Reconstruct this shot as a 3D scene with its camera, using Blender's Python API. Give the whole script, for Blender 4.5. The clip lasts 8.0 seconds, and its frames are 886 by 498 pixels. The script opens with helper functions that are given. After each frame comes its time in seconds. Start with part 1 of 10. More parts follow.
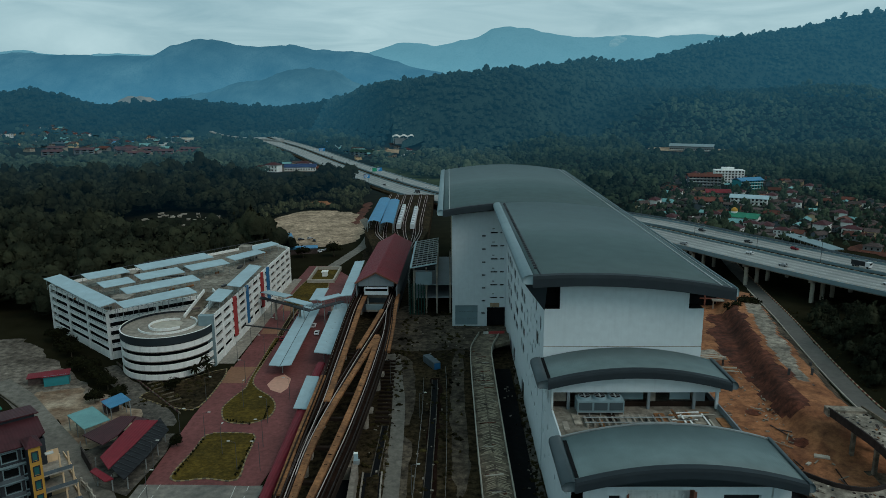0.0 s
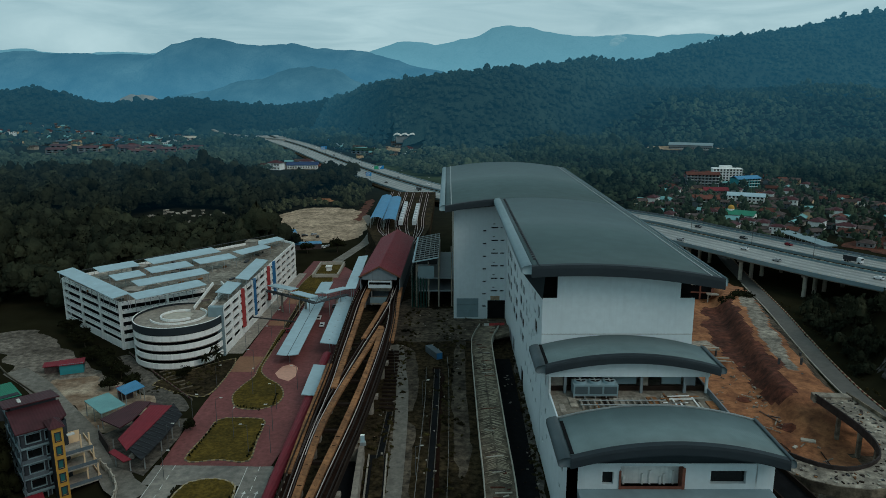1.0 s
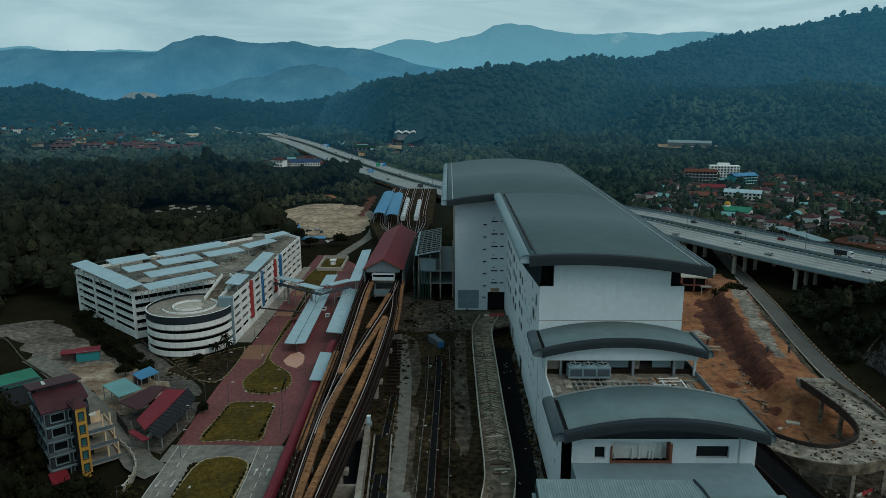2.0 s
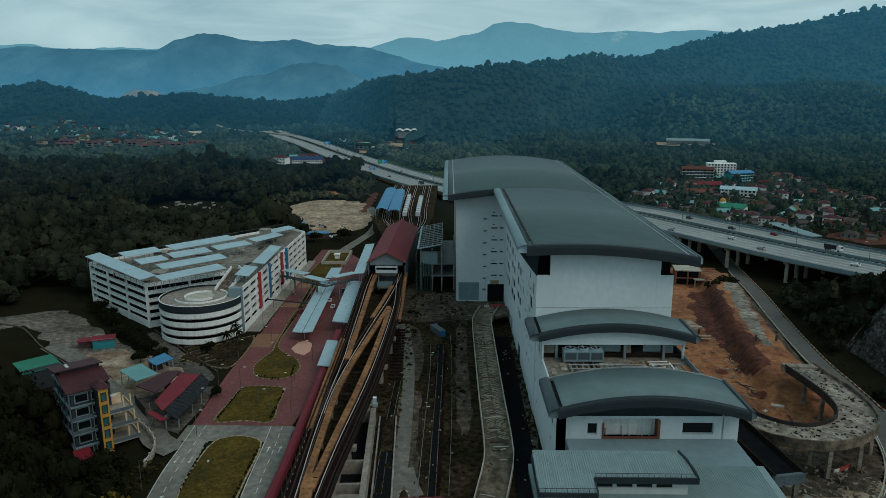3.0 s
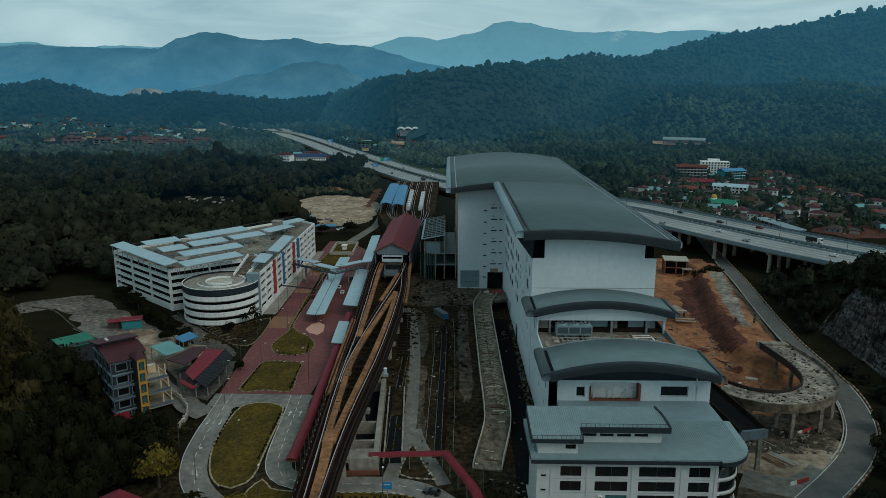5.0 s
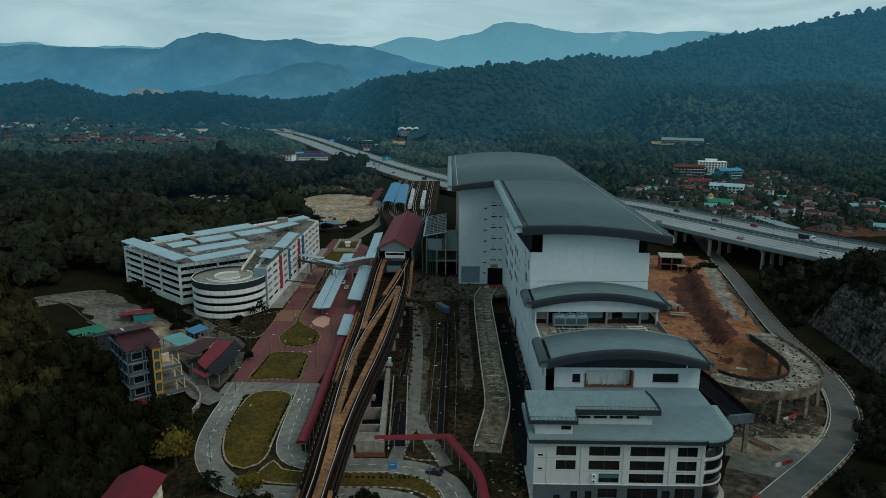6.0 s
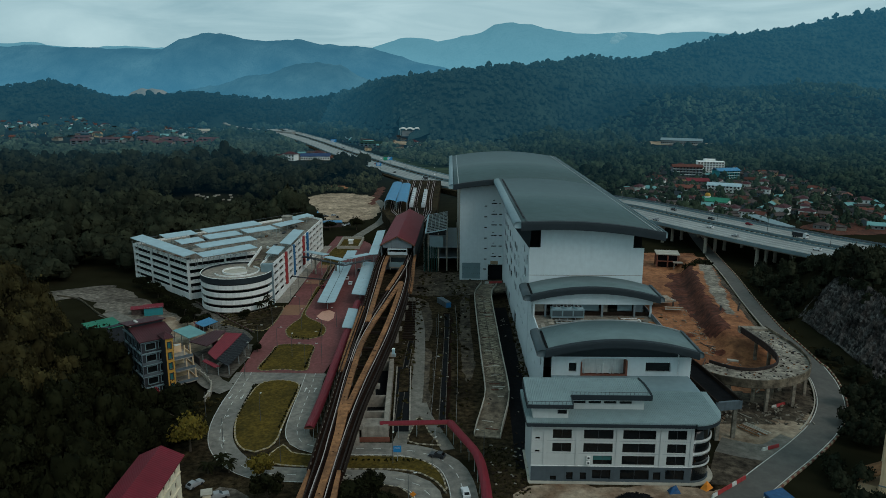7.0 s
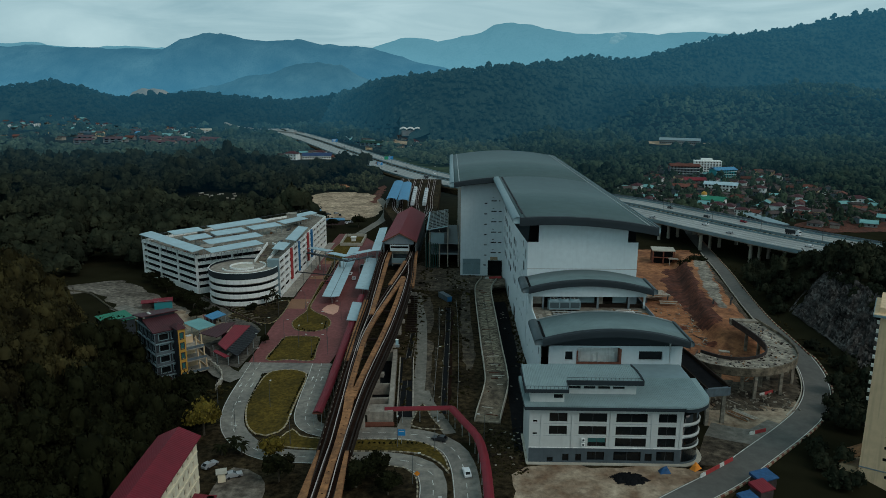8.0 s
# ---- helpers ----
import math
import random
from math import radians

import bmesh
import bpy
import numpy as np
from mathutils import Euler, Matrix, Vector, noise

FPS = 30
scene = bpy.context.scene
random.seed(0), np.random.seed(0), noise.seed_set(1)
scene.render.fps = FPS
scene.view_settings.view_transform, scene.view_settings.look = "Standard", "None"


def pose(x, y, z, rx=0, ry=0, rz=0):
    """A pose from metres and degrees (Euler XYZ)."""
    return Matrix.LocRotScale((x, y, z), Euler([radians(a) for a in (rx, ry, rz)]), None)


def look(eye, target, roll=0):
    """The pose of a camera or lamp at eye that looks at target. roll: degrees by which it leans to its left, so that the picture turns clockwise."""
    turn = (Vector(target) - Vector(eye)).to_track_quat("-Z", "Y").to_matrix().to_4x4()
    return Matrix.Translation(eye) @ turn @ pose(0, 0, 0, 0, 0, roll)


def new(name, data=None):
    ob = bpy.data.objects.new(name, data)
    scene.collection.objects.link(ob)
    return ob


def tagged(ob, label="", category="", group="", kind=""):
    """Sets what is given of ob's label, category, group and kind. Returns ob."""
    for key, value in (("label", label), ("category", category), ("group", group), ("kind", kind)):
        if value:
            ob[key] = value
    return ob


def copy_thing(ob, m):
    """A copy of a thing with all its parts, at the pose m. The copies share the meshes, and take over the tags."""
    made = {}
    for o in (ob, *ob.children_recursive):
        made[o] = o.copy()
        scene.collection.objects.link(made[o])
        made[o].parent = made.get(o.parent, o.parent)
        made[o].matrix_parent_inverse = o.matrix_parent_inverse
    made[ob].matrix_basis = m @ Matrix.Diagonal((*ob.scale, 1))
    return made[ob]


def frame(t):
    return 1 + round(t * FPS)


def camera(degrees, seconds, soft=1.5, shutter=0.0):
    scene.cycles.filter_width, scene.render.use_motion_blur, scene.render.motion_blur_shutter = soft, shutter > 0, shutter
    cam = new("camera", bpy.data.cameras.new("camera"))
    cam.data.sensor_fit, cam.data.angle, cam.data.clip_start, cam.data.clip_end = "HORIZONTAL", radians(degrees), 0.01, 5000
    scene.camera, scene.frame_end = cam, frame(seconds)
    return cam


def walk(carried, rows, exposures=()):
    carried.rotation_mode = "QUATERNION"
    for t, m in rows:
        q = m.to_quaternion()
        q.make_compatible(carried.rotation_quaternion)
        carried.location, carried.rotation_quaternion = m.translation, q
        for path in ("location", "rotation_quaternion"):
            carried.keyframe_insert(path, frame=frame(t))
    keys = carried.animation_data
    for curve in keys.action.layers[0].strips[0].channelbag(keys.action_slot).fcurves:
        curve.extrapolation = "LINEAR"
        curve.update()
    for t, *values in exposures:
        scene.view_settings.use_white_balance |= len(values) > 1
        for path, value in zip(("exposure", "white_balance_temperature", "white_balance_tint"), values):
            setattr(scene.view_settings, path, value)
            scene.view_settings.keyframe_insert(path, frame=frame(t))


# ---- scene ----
cam = camera(63.55, 8.0, 0.8)

# the flight: seconds, eye, target, roll
PATH = [
    (0, (0.011, -0.032, 91.999), (-3.133, 97.555, 70.395), -0.25),
    (0.5, (-0.253, -3.975, 91.962), (-3.4, 93.603, 70.315), -0.20),
    (1, (-0.363, -8.287, 91.99), (-3.547, 89.266, 70.236), -0.17),
    (1.5, (-0.414, -12.948, 92.064), (-3.643, 84.573, 70.171), -0.15),
    (2, (-0.471, -17.906, 92.166), (-3.734, 79.581, 70.128), -0.13),
    (2.5, (-0.569, -23.089, 92.286), (-3.847, 74.367, 70.115), -0.11),
    (3, (-0.722, -28.408, 92.414), (-3.993, 69.023, 70.133), -0.07),
    (3.5, (-0.922, -33.772, 92.544), (-4.173, 63.642, 70.184), -0.03),
    (4, (-1.155, -39.091, 92.673), (-4.375, 58.313, 70.265), 0.02),
    (4.5, (-1.396, -44.285, 92.799), (-4.587, 53.116, 70.372), 0.07),
    (5, (-1.62, -49.295, 92.922), (-4.792, 48.107, 70.499), 0.11),
    (5.5, (-1.807, -54.09, 93.043), (-4.974, 43.317, 70.641), 0.15),
    (6, (-1.945, -58.675, 93.161), (-5.127, 38.739, 70.789), 0.18),
    (6.5, (-2.038, -63.098, 93.279), (-5.248, 34.321, 70.936), 0.20),
    (7, (-2.111, -67.461, 93.395), (-5.352, 29.962, 71.074), 0.22),
    (7.5, (-2.213, -71.928, 93.511), (-5.466, 25.496, 71.196), 0.22),
    (8, (-2.425, -76.73, 93.621), (-5.638, 20.693, 71.293), 0.24),
]
walk(cam, [(t, look(eye, target, roll)) for t, eye, target, roll in PATH])

# ---- light: a thick overcast, a weak wide sun high behind the camera ----
world = bpy.data.worlds.new("overcast")
scene.world = world
world.use_nodes = True
wt = world.node_tree
wt.nodes.clear()
w_out = wt.nodes.new("ShaderNodeOutputWorld")
w_bg = wt.nodes.new("ShaderNodeBackground")
w_sky = wt.nodes.new("ShaderNodeTexSky")
w_sky.sky_type, w_sky.sun_disc = "NISHITA", False
w_sky.sun_elevation, w_sky.sun_rotation = radians(50), radians(130)
w_sky.air_density, w_sky.dust_density = 1.0, 3.0
w_co = wt.nodes.new("ShaderNodeTexCoord")
w_map = wt.nodes.new("ShaderNodeMapping")
w_map.inputs["Location"].default_value = (0.9, 0.3, 0.1)
w_map.inputs["Scale"].default_value = (1.0, 1.0, 6.0)
w_no = wt.nodes.new("ShaderNodeTexNoise")
w_no.inputs["Scale"].default_value, w_no.inputs["Detail"].default_value = 4.4, 9.0
w_no.inputs["Roughness"].default_value, w_no.inputs["Distortion"].default_value = 0.56, 0.8
w_ramp = wt.nodes.new("ShaderNodeValToRGB")
w_ramp.color_ramp.elements[0].position, w_ramp.color_ramp.elements[0].color = 0.20, (2.3, 4.05, 4.7, 1)
w_ramp.color_ramp.elements[1].position, w_ramp.color_ramp.elements[1].color = 0.80, (5.2, 7.2, 7.6, 1)
w_mix = wt.nodes.new("ShaderNodeMixRGB")
w_mix.inputs["Fac"].default_value = 0.93
wt.links.new(w_co.outputs["Generated"], w_map.inputs["Vector"])
wt.links.new(w_map.outputs["Vector"], w_no.inputs["Vector"])
wt.links.new(w_no.outputs["Fac"], w_ramp.inputs["Fac"])
wt.links.new(w_sky.outputs["Color"], w_mix.inputs["Color1"])
wt.links.new(w_ramp.outputs["Color"], w_mix.inputs["Color2"])
w_sep = wt.nodes.new("ShaderNodeSeparateXYZ")
w_el = wt.nodes.new("ShaderNodeMapRange")
w_el.inputs["From Min"].default_value, w_el.inputs["From Max"].default_value = 0.0, 0.6
w_el.inputs["To Min"].default_value, w_el.inputs["To Max"].default_value = 1.3, 0.88
w_mul = wt.nodes.new("ShaderNodeVectorMath")
w_mul.operation = "SCALE"
wt.links.new(w_co.outputs["Generated"], w_sep.inputs["Vector"])
wt.links.new(w_sep.outputs["Z"], w_el.inputs["Value"])
wt.links.new(w_mix.outputs["Color"], w_mul.inputs[0])
wt.links.new(w_el.outputs["Result"], w_mul.inputs["Scale"])
wt.links.new(w_mul.outputs["Vector"], w_bg.inputs["Color"])
w_bg.inputs["Strength"].default_value = 0.081
wt.links.new(w_bg.outputs["Background"], w_out.inputs["Surface"])

sun = new("sun", bpy.data.lights.new("sun", "SUN"))
sun.data.energy, sun.data.angle, sun.data.color = 0.8, radians(30), (1.0, 0.95, 0.88)
sun.matrix_world = look((230, -90, 300), (0, 100, 0))

# ---- materials ----
def mat(name, base, rough=0.8, vary=0.25, fine=0.8, coarse=0.05, bump=0.1, metal=0.0, tint=None, rnd=0.0, island=False,
        ribs=None, streak=0.0, spec=0.25, grit=0.0):
    """A procedural surface: two scales of variation (fine and coarse, in cycles a metre), bump, optional ribs (axis, cycles a metre, depth),
    rain streaks on upright faces and a spread of brightness from piece to piece."""
    m = bpy.data.materials.new(name)
    m.use_nodes = True
    t = m.node_tree
    b = t.nodes["Principled BSDF"]
    geo = t.nodes.new("ShaderNodeNewGeometry")
    n1, n2 = t.nodes.new("ShaderNodeTexNoise"), t.nodes.new("ShaderNodeTexNoise")
    n1.inputs["Scale"].default_value, n1.inputs["Detail"].default_value = fine, 6
    n2.inputs["Scale"].default_value, n2.inputs["Detail"].default_value = coarse, 5
    for n in (n1, n2):
        t.links.new(geo.outputs["Position"], n.inputs["Vector"])
    mul = t.nodes.new("ShaderNodeMath")
    mul.operation = "MULTIPLY"
    t.links.new(n1.outputs["Fac"], mul.inputs[0])
    t.links.new(n2.outputs["Fac"], mul.inputs[1])
    r = t.nodes.new("ShaderNodeMapRange")
    r.inputs["From Min"].default_value, r.inputs["From Max"].default_value = 0.1, 0.42
    t.links.new(mul.outputs[0], r.inputs["Value"])
    mix = t.nodes.new("ShaderNodeMixRGB")
    dark = tint or tuple(c * (1 - vary) for c in base)
    light = tuple(min(1, c * (1 + vary * 0.7)) for c in base)
    mix.inputs["Color1"].default_value, mix.inputs["Color2"].default_value = (*dark, 1), (*light, 1)
    t.links.new(r.outputs["Result"], mix.inputs["Fac"])
    col = mix.outputs["Color"]
    if streak:
        sm, sn = t.nodes.new("ShaderNodeMapping"), t.nodes.new("ShaderNodeTexNoise")
        sm.inputs["Scale"].default_value = (1.3, 1.3, 0.06)
        sn.inputs["Scale"].default_value, sn.inputs["Detail"].default_value = 1.0, 5
        t.links.new(geo.outputs["Position"], sm.inputs["Vector"])
        t.links.new(sm.outputs["Vector"], sn.inputs["Vector"])
        sr = t.nodes.new("ShaderNodeMapRange")
        sr.inputs["From Min"].default_value, sr.inputs["From Max"].default_value = 0.5, 0.75
        sr.inputs["To Max"].default_value = streak
        t.links.new(sn.outputs["Fac"], sr.inputs["Value"])
        sx = t.nodes.new("ShaderNodeMixRGB")
        sx.inputs["Color2"].default_value = (*(c * 0.35 for c in base), 1)
        t.links.new(sr.outputs["Result"], sx.inputs["Fac"])
        t.links.new(col, sx.inputs["Color1"])
        col = sx.outputs["Color"]
    if grit:
        gn, gr, gv = t.nodes.new("ShaderNodeTexNoise"), t.nodes.new("ShaderNodeMapRange"), t.nodes.new("ShaderNodeHueSaturation")
        gn.inputs["Scale"].default_value, gn.inputs["Detail"].default_value, gn.inputs["Roughness"].default_value = 0.55, 8, 0.72
        t.links.new(geo.outputs["Position"], gn.inputs["Vector"])
        gr.inputs["From Min"].default_value, gr.inputs["From Max"].default_value = 0.34, 0.66
        gr.inputs["To Min"].default_value, gr.inputs["To Max"].default_value = 1 - grit, 1 + grit
        t.links.new(gn.outputs["Fac"], gr.inputs["Value"])
        t.links.new(gr.outputs["Result"], gv.inputs["Value"])
        t.links.new(col, gv.inputs["Color"])
        col = gv.outputs["Color"]
    if rnd:
        if island:
            src = geo.outputs["Random Per Island"]
        else:
            src = t.nodes.new("ShaderNodeObjectInfo").outputs["Random"]
        rr = t.nodes.new("ShaderNodeMapRange")
        rr.inputs["To Min"].default_value, rr.inputs["To Max"].default_value = 1 - rnd, 1 + rnd
        t.links.new(src, rr.inputs["Value"])
        hsv = t.nodes.new("ShaderNodeHueSaturation")
        t.links.new(rr.outputs["Result"], hsv.inputs["Value"])
        t.links.new(col, hsv.inputs["Color"])
        col = hsv.outputs["Color"]
    t.links.new(col, b.inputs["Base Color"])
    b.inputs["Roughness"].default_value, b.inputs["Metallic"].default_value = rough, metal
    b.inputs["Specular IOR Level"].default_value = spec
    if bump or ribs:
        bp = t.nodes.new("ShaderNodeBump")
        bp.inputs["Strength"].default_value = min(1, bump if not ribs else 0.8)
        bp.inputs["Distance"].default_value = 0.15 if not ribs else ribs[2]
        if ribs:
            wv = t.nodes.new("ShaderNodeTexWave")
            wv.bands_direction = ribs[0]
            wv.inputs["Scale"].default_value = ribs[1] * 2 * math.pi / 20
            wv.inputs["Distortion"].default_value = 0
            tc = t.nodes.new("ShaderNodeTexCoord")
            t.links.new(tc.outputs["Object"], wv.inputs["Vector"])
            t.links.new(wv.outputs["Fac"], bp.inputs["Height"])
        else:
            t.links.new(n1.outputs["Fac"], bp.inputs["Height"])
        t.links.new(bp.outputs["Normal"], b.inputs["Normal"])
    return m


M_WHITE = mat("white_plaster", (0.61, 0.68, 0.70), 0.8, 0.08, 0.6, 0.06, 0.03, streak=0.08)
M_OFFWHITE = mat("aged_white_paint", (0.86, 0.87, 0.84), 0.8, 0.12, 0.8, 0.1, 0.05, streak=0.3)
M_GREYBAND = mat("grey_paint", (0.20, 0.24, 0.26), 0.7, 0.12, 0.7, 0.1, 0.05, streak=0.2)
M_ROOF = mat("grey_green_roof_sheet", (0.076, 0.122, 0.126), 0.55, 0.14, 0.25, 0.04, 0, ribs=("X", 2.0, 0.02))
# paler than M_ROOF: the smoother sheet's reflection is put into the base colour
M_VAULT = mat("pale_grey_roof_sheet", (0.135, 0.195, 0.20), 0.5, 0.16, 0.3, 0.09, 0, ribs=("X", 2.0, 0.02))
M_ROOFRIB = mat("ribbed_roof_sheet", (0.235, 0.315, 0.32), 0.5, 0.14, 0.5, 0.08, 0, ribs=("X", 2.5, 0.06))
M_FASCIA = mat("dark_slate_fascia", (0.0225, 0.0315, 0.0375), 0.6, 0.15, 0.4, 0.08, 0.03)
M_GUTTER = mat("blue_grey_metal", (0.20, 0.285, 0.31), 0.45, 0.12, 0.5, 0.08, 0.02)
M_PALEMETAL = mat("pale_blue_roof_sheet", (0.37, 0.51, 0.56), 0.5, 0.14, 0.4, 0.08, 0, ribs=("X", 2.5, 0.03))
M_BLUEROOF = mat("blue_roof_sheet", (0.06, 0.24, 0.42), 0.5, 0.2, 0.5, 0.1, 0, ribs=("X", 2.0, 0.04))
M_TEALROOF = mat("teal_roof_sheet", (0.16, 0.36, 0.36), 0.6, 0.2, 0.5, 0.1, 0, ribs=("X", 2.0, 0.04))
M_GREENROOF = mat("green_roof_sheet", (0.02, 0.20, 0.12), 0.6, 0.25, 0.5, 0.1, 0, ribs=("X", 2.0, 0.04))
M_REDROOF = mat("red_roof_sheet", (0.18, 0.014, 0.022), 0.6, 0.22, 0.5, 0.08, 0, ribs=("Y", 1.5, 0.05))
M_REDSHEET = mat("red_ribbed_sheet", (0.19, 0.014, 0.024), 0.6, 0.22, 0.5, 0.08, 0, ribs=("X", 1.5, 0.05))
M_MAROON = mat("maroon_roof_sheet", (0.065, 0.018, 0.022), 0.65, 0.3, 0.5, 0.15, 0, ribs=("X", 1.5, 0.06))
M_TILE = mat("clay_tile_roof", (0.13, 0.045, 0.032), 0.8, 0.35, 1.2, 0.15, 0.3, rnd=0.4)
M_RUST = mat("rusted_roof_sheet", (0.065, 0.048, 0.045), 0.8, 0.45, 0.7, 0.15, 0.2, rnd=0.45, grit=0.4)
M_DARKTILE = mat("dark_grey_roof", (0.013, 0.0135, 0.016), 0.7, 0.3, 0.8, 0.15, 0, ribs=("Y", 0.5, 0.15))
M_GLASS = mat("dark_window_glass", (0.007, 0.009, 0.010), 0.1, 0.2, 0.3, 0.1, 0, spec=0.28)
M_TEALGLASS = mat("teal_window_glass", (0.03, 0.13, 0.13), 0.15, 0.2, 0.3, 0.1, 0, spec=0.5)
# near-black that stands in for deep shade: rooms, recesses, pits, drains and slots
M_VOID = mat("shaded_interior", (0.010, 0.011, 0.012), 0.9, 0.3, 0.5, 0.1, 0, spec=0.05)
M_CONC = mat("weathered_concrete", (0.318, 0.2842, 0.2376), 0.85, 0.35, 0.7, 0.08, 0.2, streak=0.35, grit=0.25)
M_CONCPALE = mat("pale_concrete", (0.4452, 0.4116, 0.3432), 0.85, 0.3, 0.5, 0.06, 0.2)
M_DECK = mat("stained_roof_deck", (0.22, 0.20, 0.165), 0.9, 0.5, 0.5, 0.07, 0.1, tint=(0.10, 0.085, 0.065), grit=0.5)
M_ASPHALT = mat("asphalt", (0.2226, 0.2038, 0.1716), 0.85, 0.4, 0.5, 0.06, 0.1, tint=(0.115, 0.112, 0.102), grit=0.2)
M_ROADPALE = mat("worn_grey_asphalt", (0.1749, 0.1617, 0.1364), 0.85, 0.35, 0.4, 0.05, 0.1, grit=0.3)
M_EASTROAD = mat("smooth_grey_asphalt", (0.122, 0.117, 0.106), 0.85, 0.22, 0.3, 0.04, 0.08, grit=0.12)
M_HIGHWAY = mat("worn_highway_surface", (0.30, 0.305, 0.29), 0.5, 0.25, 0.3, 0.03, 0.03, spec=0.5)
M_LANE = mat("polished_highway_lane", (0.215, 0.22, 0.21), 0.5, 0.3, 0.15, 0.03, 0.03, spec=0.5)
M_BLACKROAD = mat("fresh_black_asphalt", (0.009, 0.0095, 0.0105), 0.9, 0.25, 0.6, 0.08, 0.1, grit=0.3, spec=0.05)
M_PAINT = mat("road_marking_paint", (0.62, 0.62, 0.58), 0.7, 0.3, 2.0, 0.3, 0)
M_PLAZA = mat("red_brick_paving", (0.185, 0.062, 0.058), 0.8, 0.3, 0.9, 0.07, 0.1, grit=0.22)
M_PLAZATAN = mat("tan_brick_paving", (0.26, 0.13, 0.075), 0.8, 0.25, 1.2, 0.1, 0.1)
M_PINK = mat("pink_paving", (0.62, 0.34, 0.25), 0.8, 0.15, 0.8, 0.1, 0.1)
M_GRASS = mat("dry_mown_grass", (0.09752, 0.06468, 0.01232), 0.95, 0.45, 1.2, 0.09, 0.3, tint=(0.034, 0.029, 0.010), spec=0.05, grit=0.35)
M_SCRUB = mat("rough_grass_and_mud", (0.0424, 0.03038, 0.01584), 0.95, 0.7, 0.6, 0.06, 0.5, tint=(0.005, 0.005, 0.004), spec=0.03, grit=0.75)
M_DIRT = mat("bare_orange_earth", (0.325, 0.140, 0.062), 0.95, 0.45, 0.25, 0.05, 0.25, tint=(0.13, 0.048, 0.024), grit=0.4)
M_REDDIRT = mat("dark_red_earth", (0.115, 0.037, 0.021), 0.95, 0.5, 0.4, 0.07, 0.4, tint=(0.034, 0.012, 0.008), grit=0.55)
M_SAND = mat("pale_sandy_lot", (0.46, 0.34, 0.235), 0.95, 0.45, 0.3, 0.06, 0.3, tint=(0.105, 0.075, 0.045), grit=0.45)
M_GRAVEL = mat("grey_gravel", (0.1113, 0.098, 0.0792), 0.95, 0.5, 0.7, 0.07, 0.4, tint=(0.035, 0.033, 0.03), grit=0.6)
M_ROCK = mat("grey_rock", (0.052, 0.050, 0.048), 0.9, 0.7, 0.45, 0.12, 1.0, tint=(0.006, 0.006, 0.006), spec=0.05, grit=0.8)


def strata(m, pale):
    """Pale slanting bedding lines across a rock."""
    t = m.node_tree
    b = t.nodes["Principled BSDF"]
    geo, mp, n, r, mix = (t.nodes.new(k) for k in ("ShaderNodeNewGeometry", "ShaderNodeMapping", "ShaderNodeTexNoise", "ShaderNodeMapRange", "ShaderNodeMixRGB"))
    mp.inputs["Rotation"].default_value = (0.25, 0.1, 0.35)
    mp.inputs["Scale"].default_value = (0.9, 0.11, 0.5)
    n.inputs["Scale"].default_value, n.inputs["Detail"].default_value, n.inputs["Roughness"].default_value = 1.0, 6, 0.7
    r.inputs["From Min"].default_value, r.inputs["From Max"].default_value = 0.5, 0.68
    mix.inputs["Color2"].default_value = (*pale, 1)
    t.links.new(geo.outputs["Position"], mp.inputs["Vector"])
    t.links.new(mp.outputs["Vector"], n.inputs["Vector"])
    t.links.new(n.outputs["Fac"], r.inputs["Value"])
    t.links.new(r.outputs["Result"], mix.inputs["Fac"])
    t.links.new(b.inputs["Base Color"].links[0].from_socket, mix.inputs["Color1"])
    t.links.new(mix.outputs["Color"], b.inputs["Base Color"])


strata(M_ROCK, (0.17, 0.165, 0.155))
M_TAN = mat("tan_walkway_concrete", (0.285, 0.128, 0.052), 0.85, 0.5, 0.7, 0.1, 0.1, tint=(0.12, 0.055, 0.026), grit=0.35)
M_TRACKBED = mat("dark_track_slab", (0.017, 0.0082, 0.0056), 0.9, 0.5, 0.8, 0.1, 0.2, spec=0.03)
M_RAIL = mat("worn_steel_rail", (0.50, 0.42, 0.39), 0.5, 0.2, 1.0, 0.1, 0)
M_PARAPET = mat("grimy_parapet", (0.027, 0.018, 0.0135), 0.85, 0.35, 0.8, 0.08, 0.1, spec=0.08)
M_KERBW = mat("pale_kerb", (0.3816, 0.3234, 0.2288), 0.8, 0.3, 1.5, 0.2, 0)
M_KERBY = mat("yellowed_kerb", (0.30, 0.23, 0.11), 0.8, 0.3, 1.5, 0.2, 0)
M_KERBK = mat("grimy_kerb", (0.1272, 0.1058, 0.0748), 0.8, 0.25, 1.5, 0.2, 0, grit=0.4)
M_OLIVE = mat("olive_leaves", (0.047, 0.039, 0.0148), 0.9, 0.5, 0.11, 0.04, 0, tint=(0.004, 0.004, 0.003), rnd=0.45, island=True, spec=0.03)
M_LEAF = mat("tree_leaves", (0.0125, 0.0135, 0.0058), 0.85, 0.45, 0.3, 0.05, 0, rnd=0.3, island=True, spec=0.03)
M_YLEAF = mat("yellow_green_leaves", (0.115, 0.085, 0.013), 0.85, 0.4, 0.4, 0.05, 0, rnd=0.45, island=True, spec=0.15)
M_BARK = mat("bark", (0.09, 0.07, 0.05), 0.9, 0.4, 2.0, 0.3, 0.4)
M_RED = mat("red_panel", (0.38, 0.05, 0.05), 0.6, 0.15, 0.8, 0.1, 0)
M_BLUE = mat("blue_panel", (0.03, 0.16, 0.34), 0.6, 0.15, 0.8, 0.1, 0)
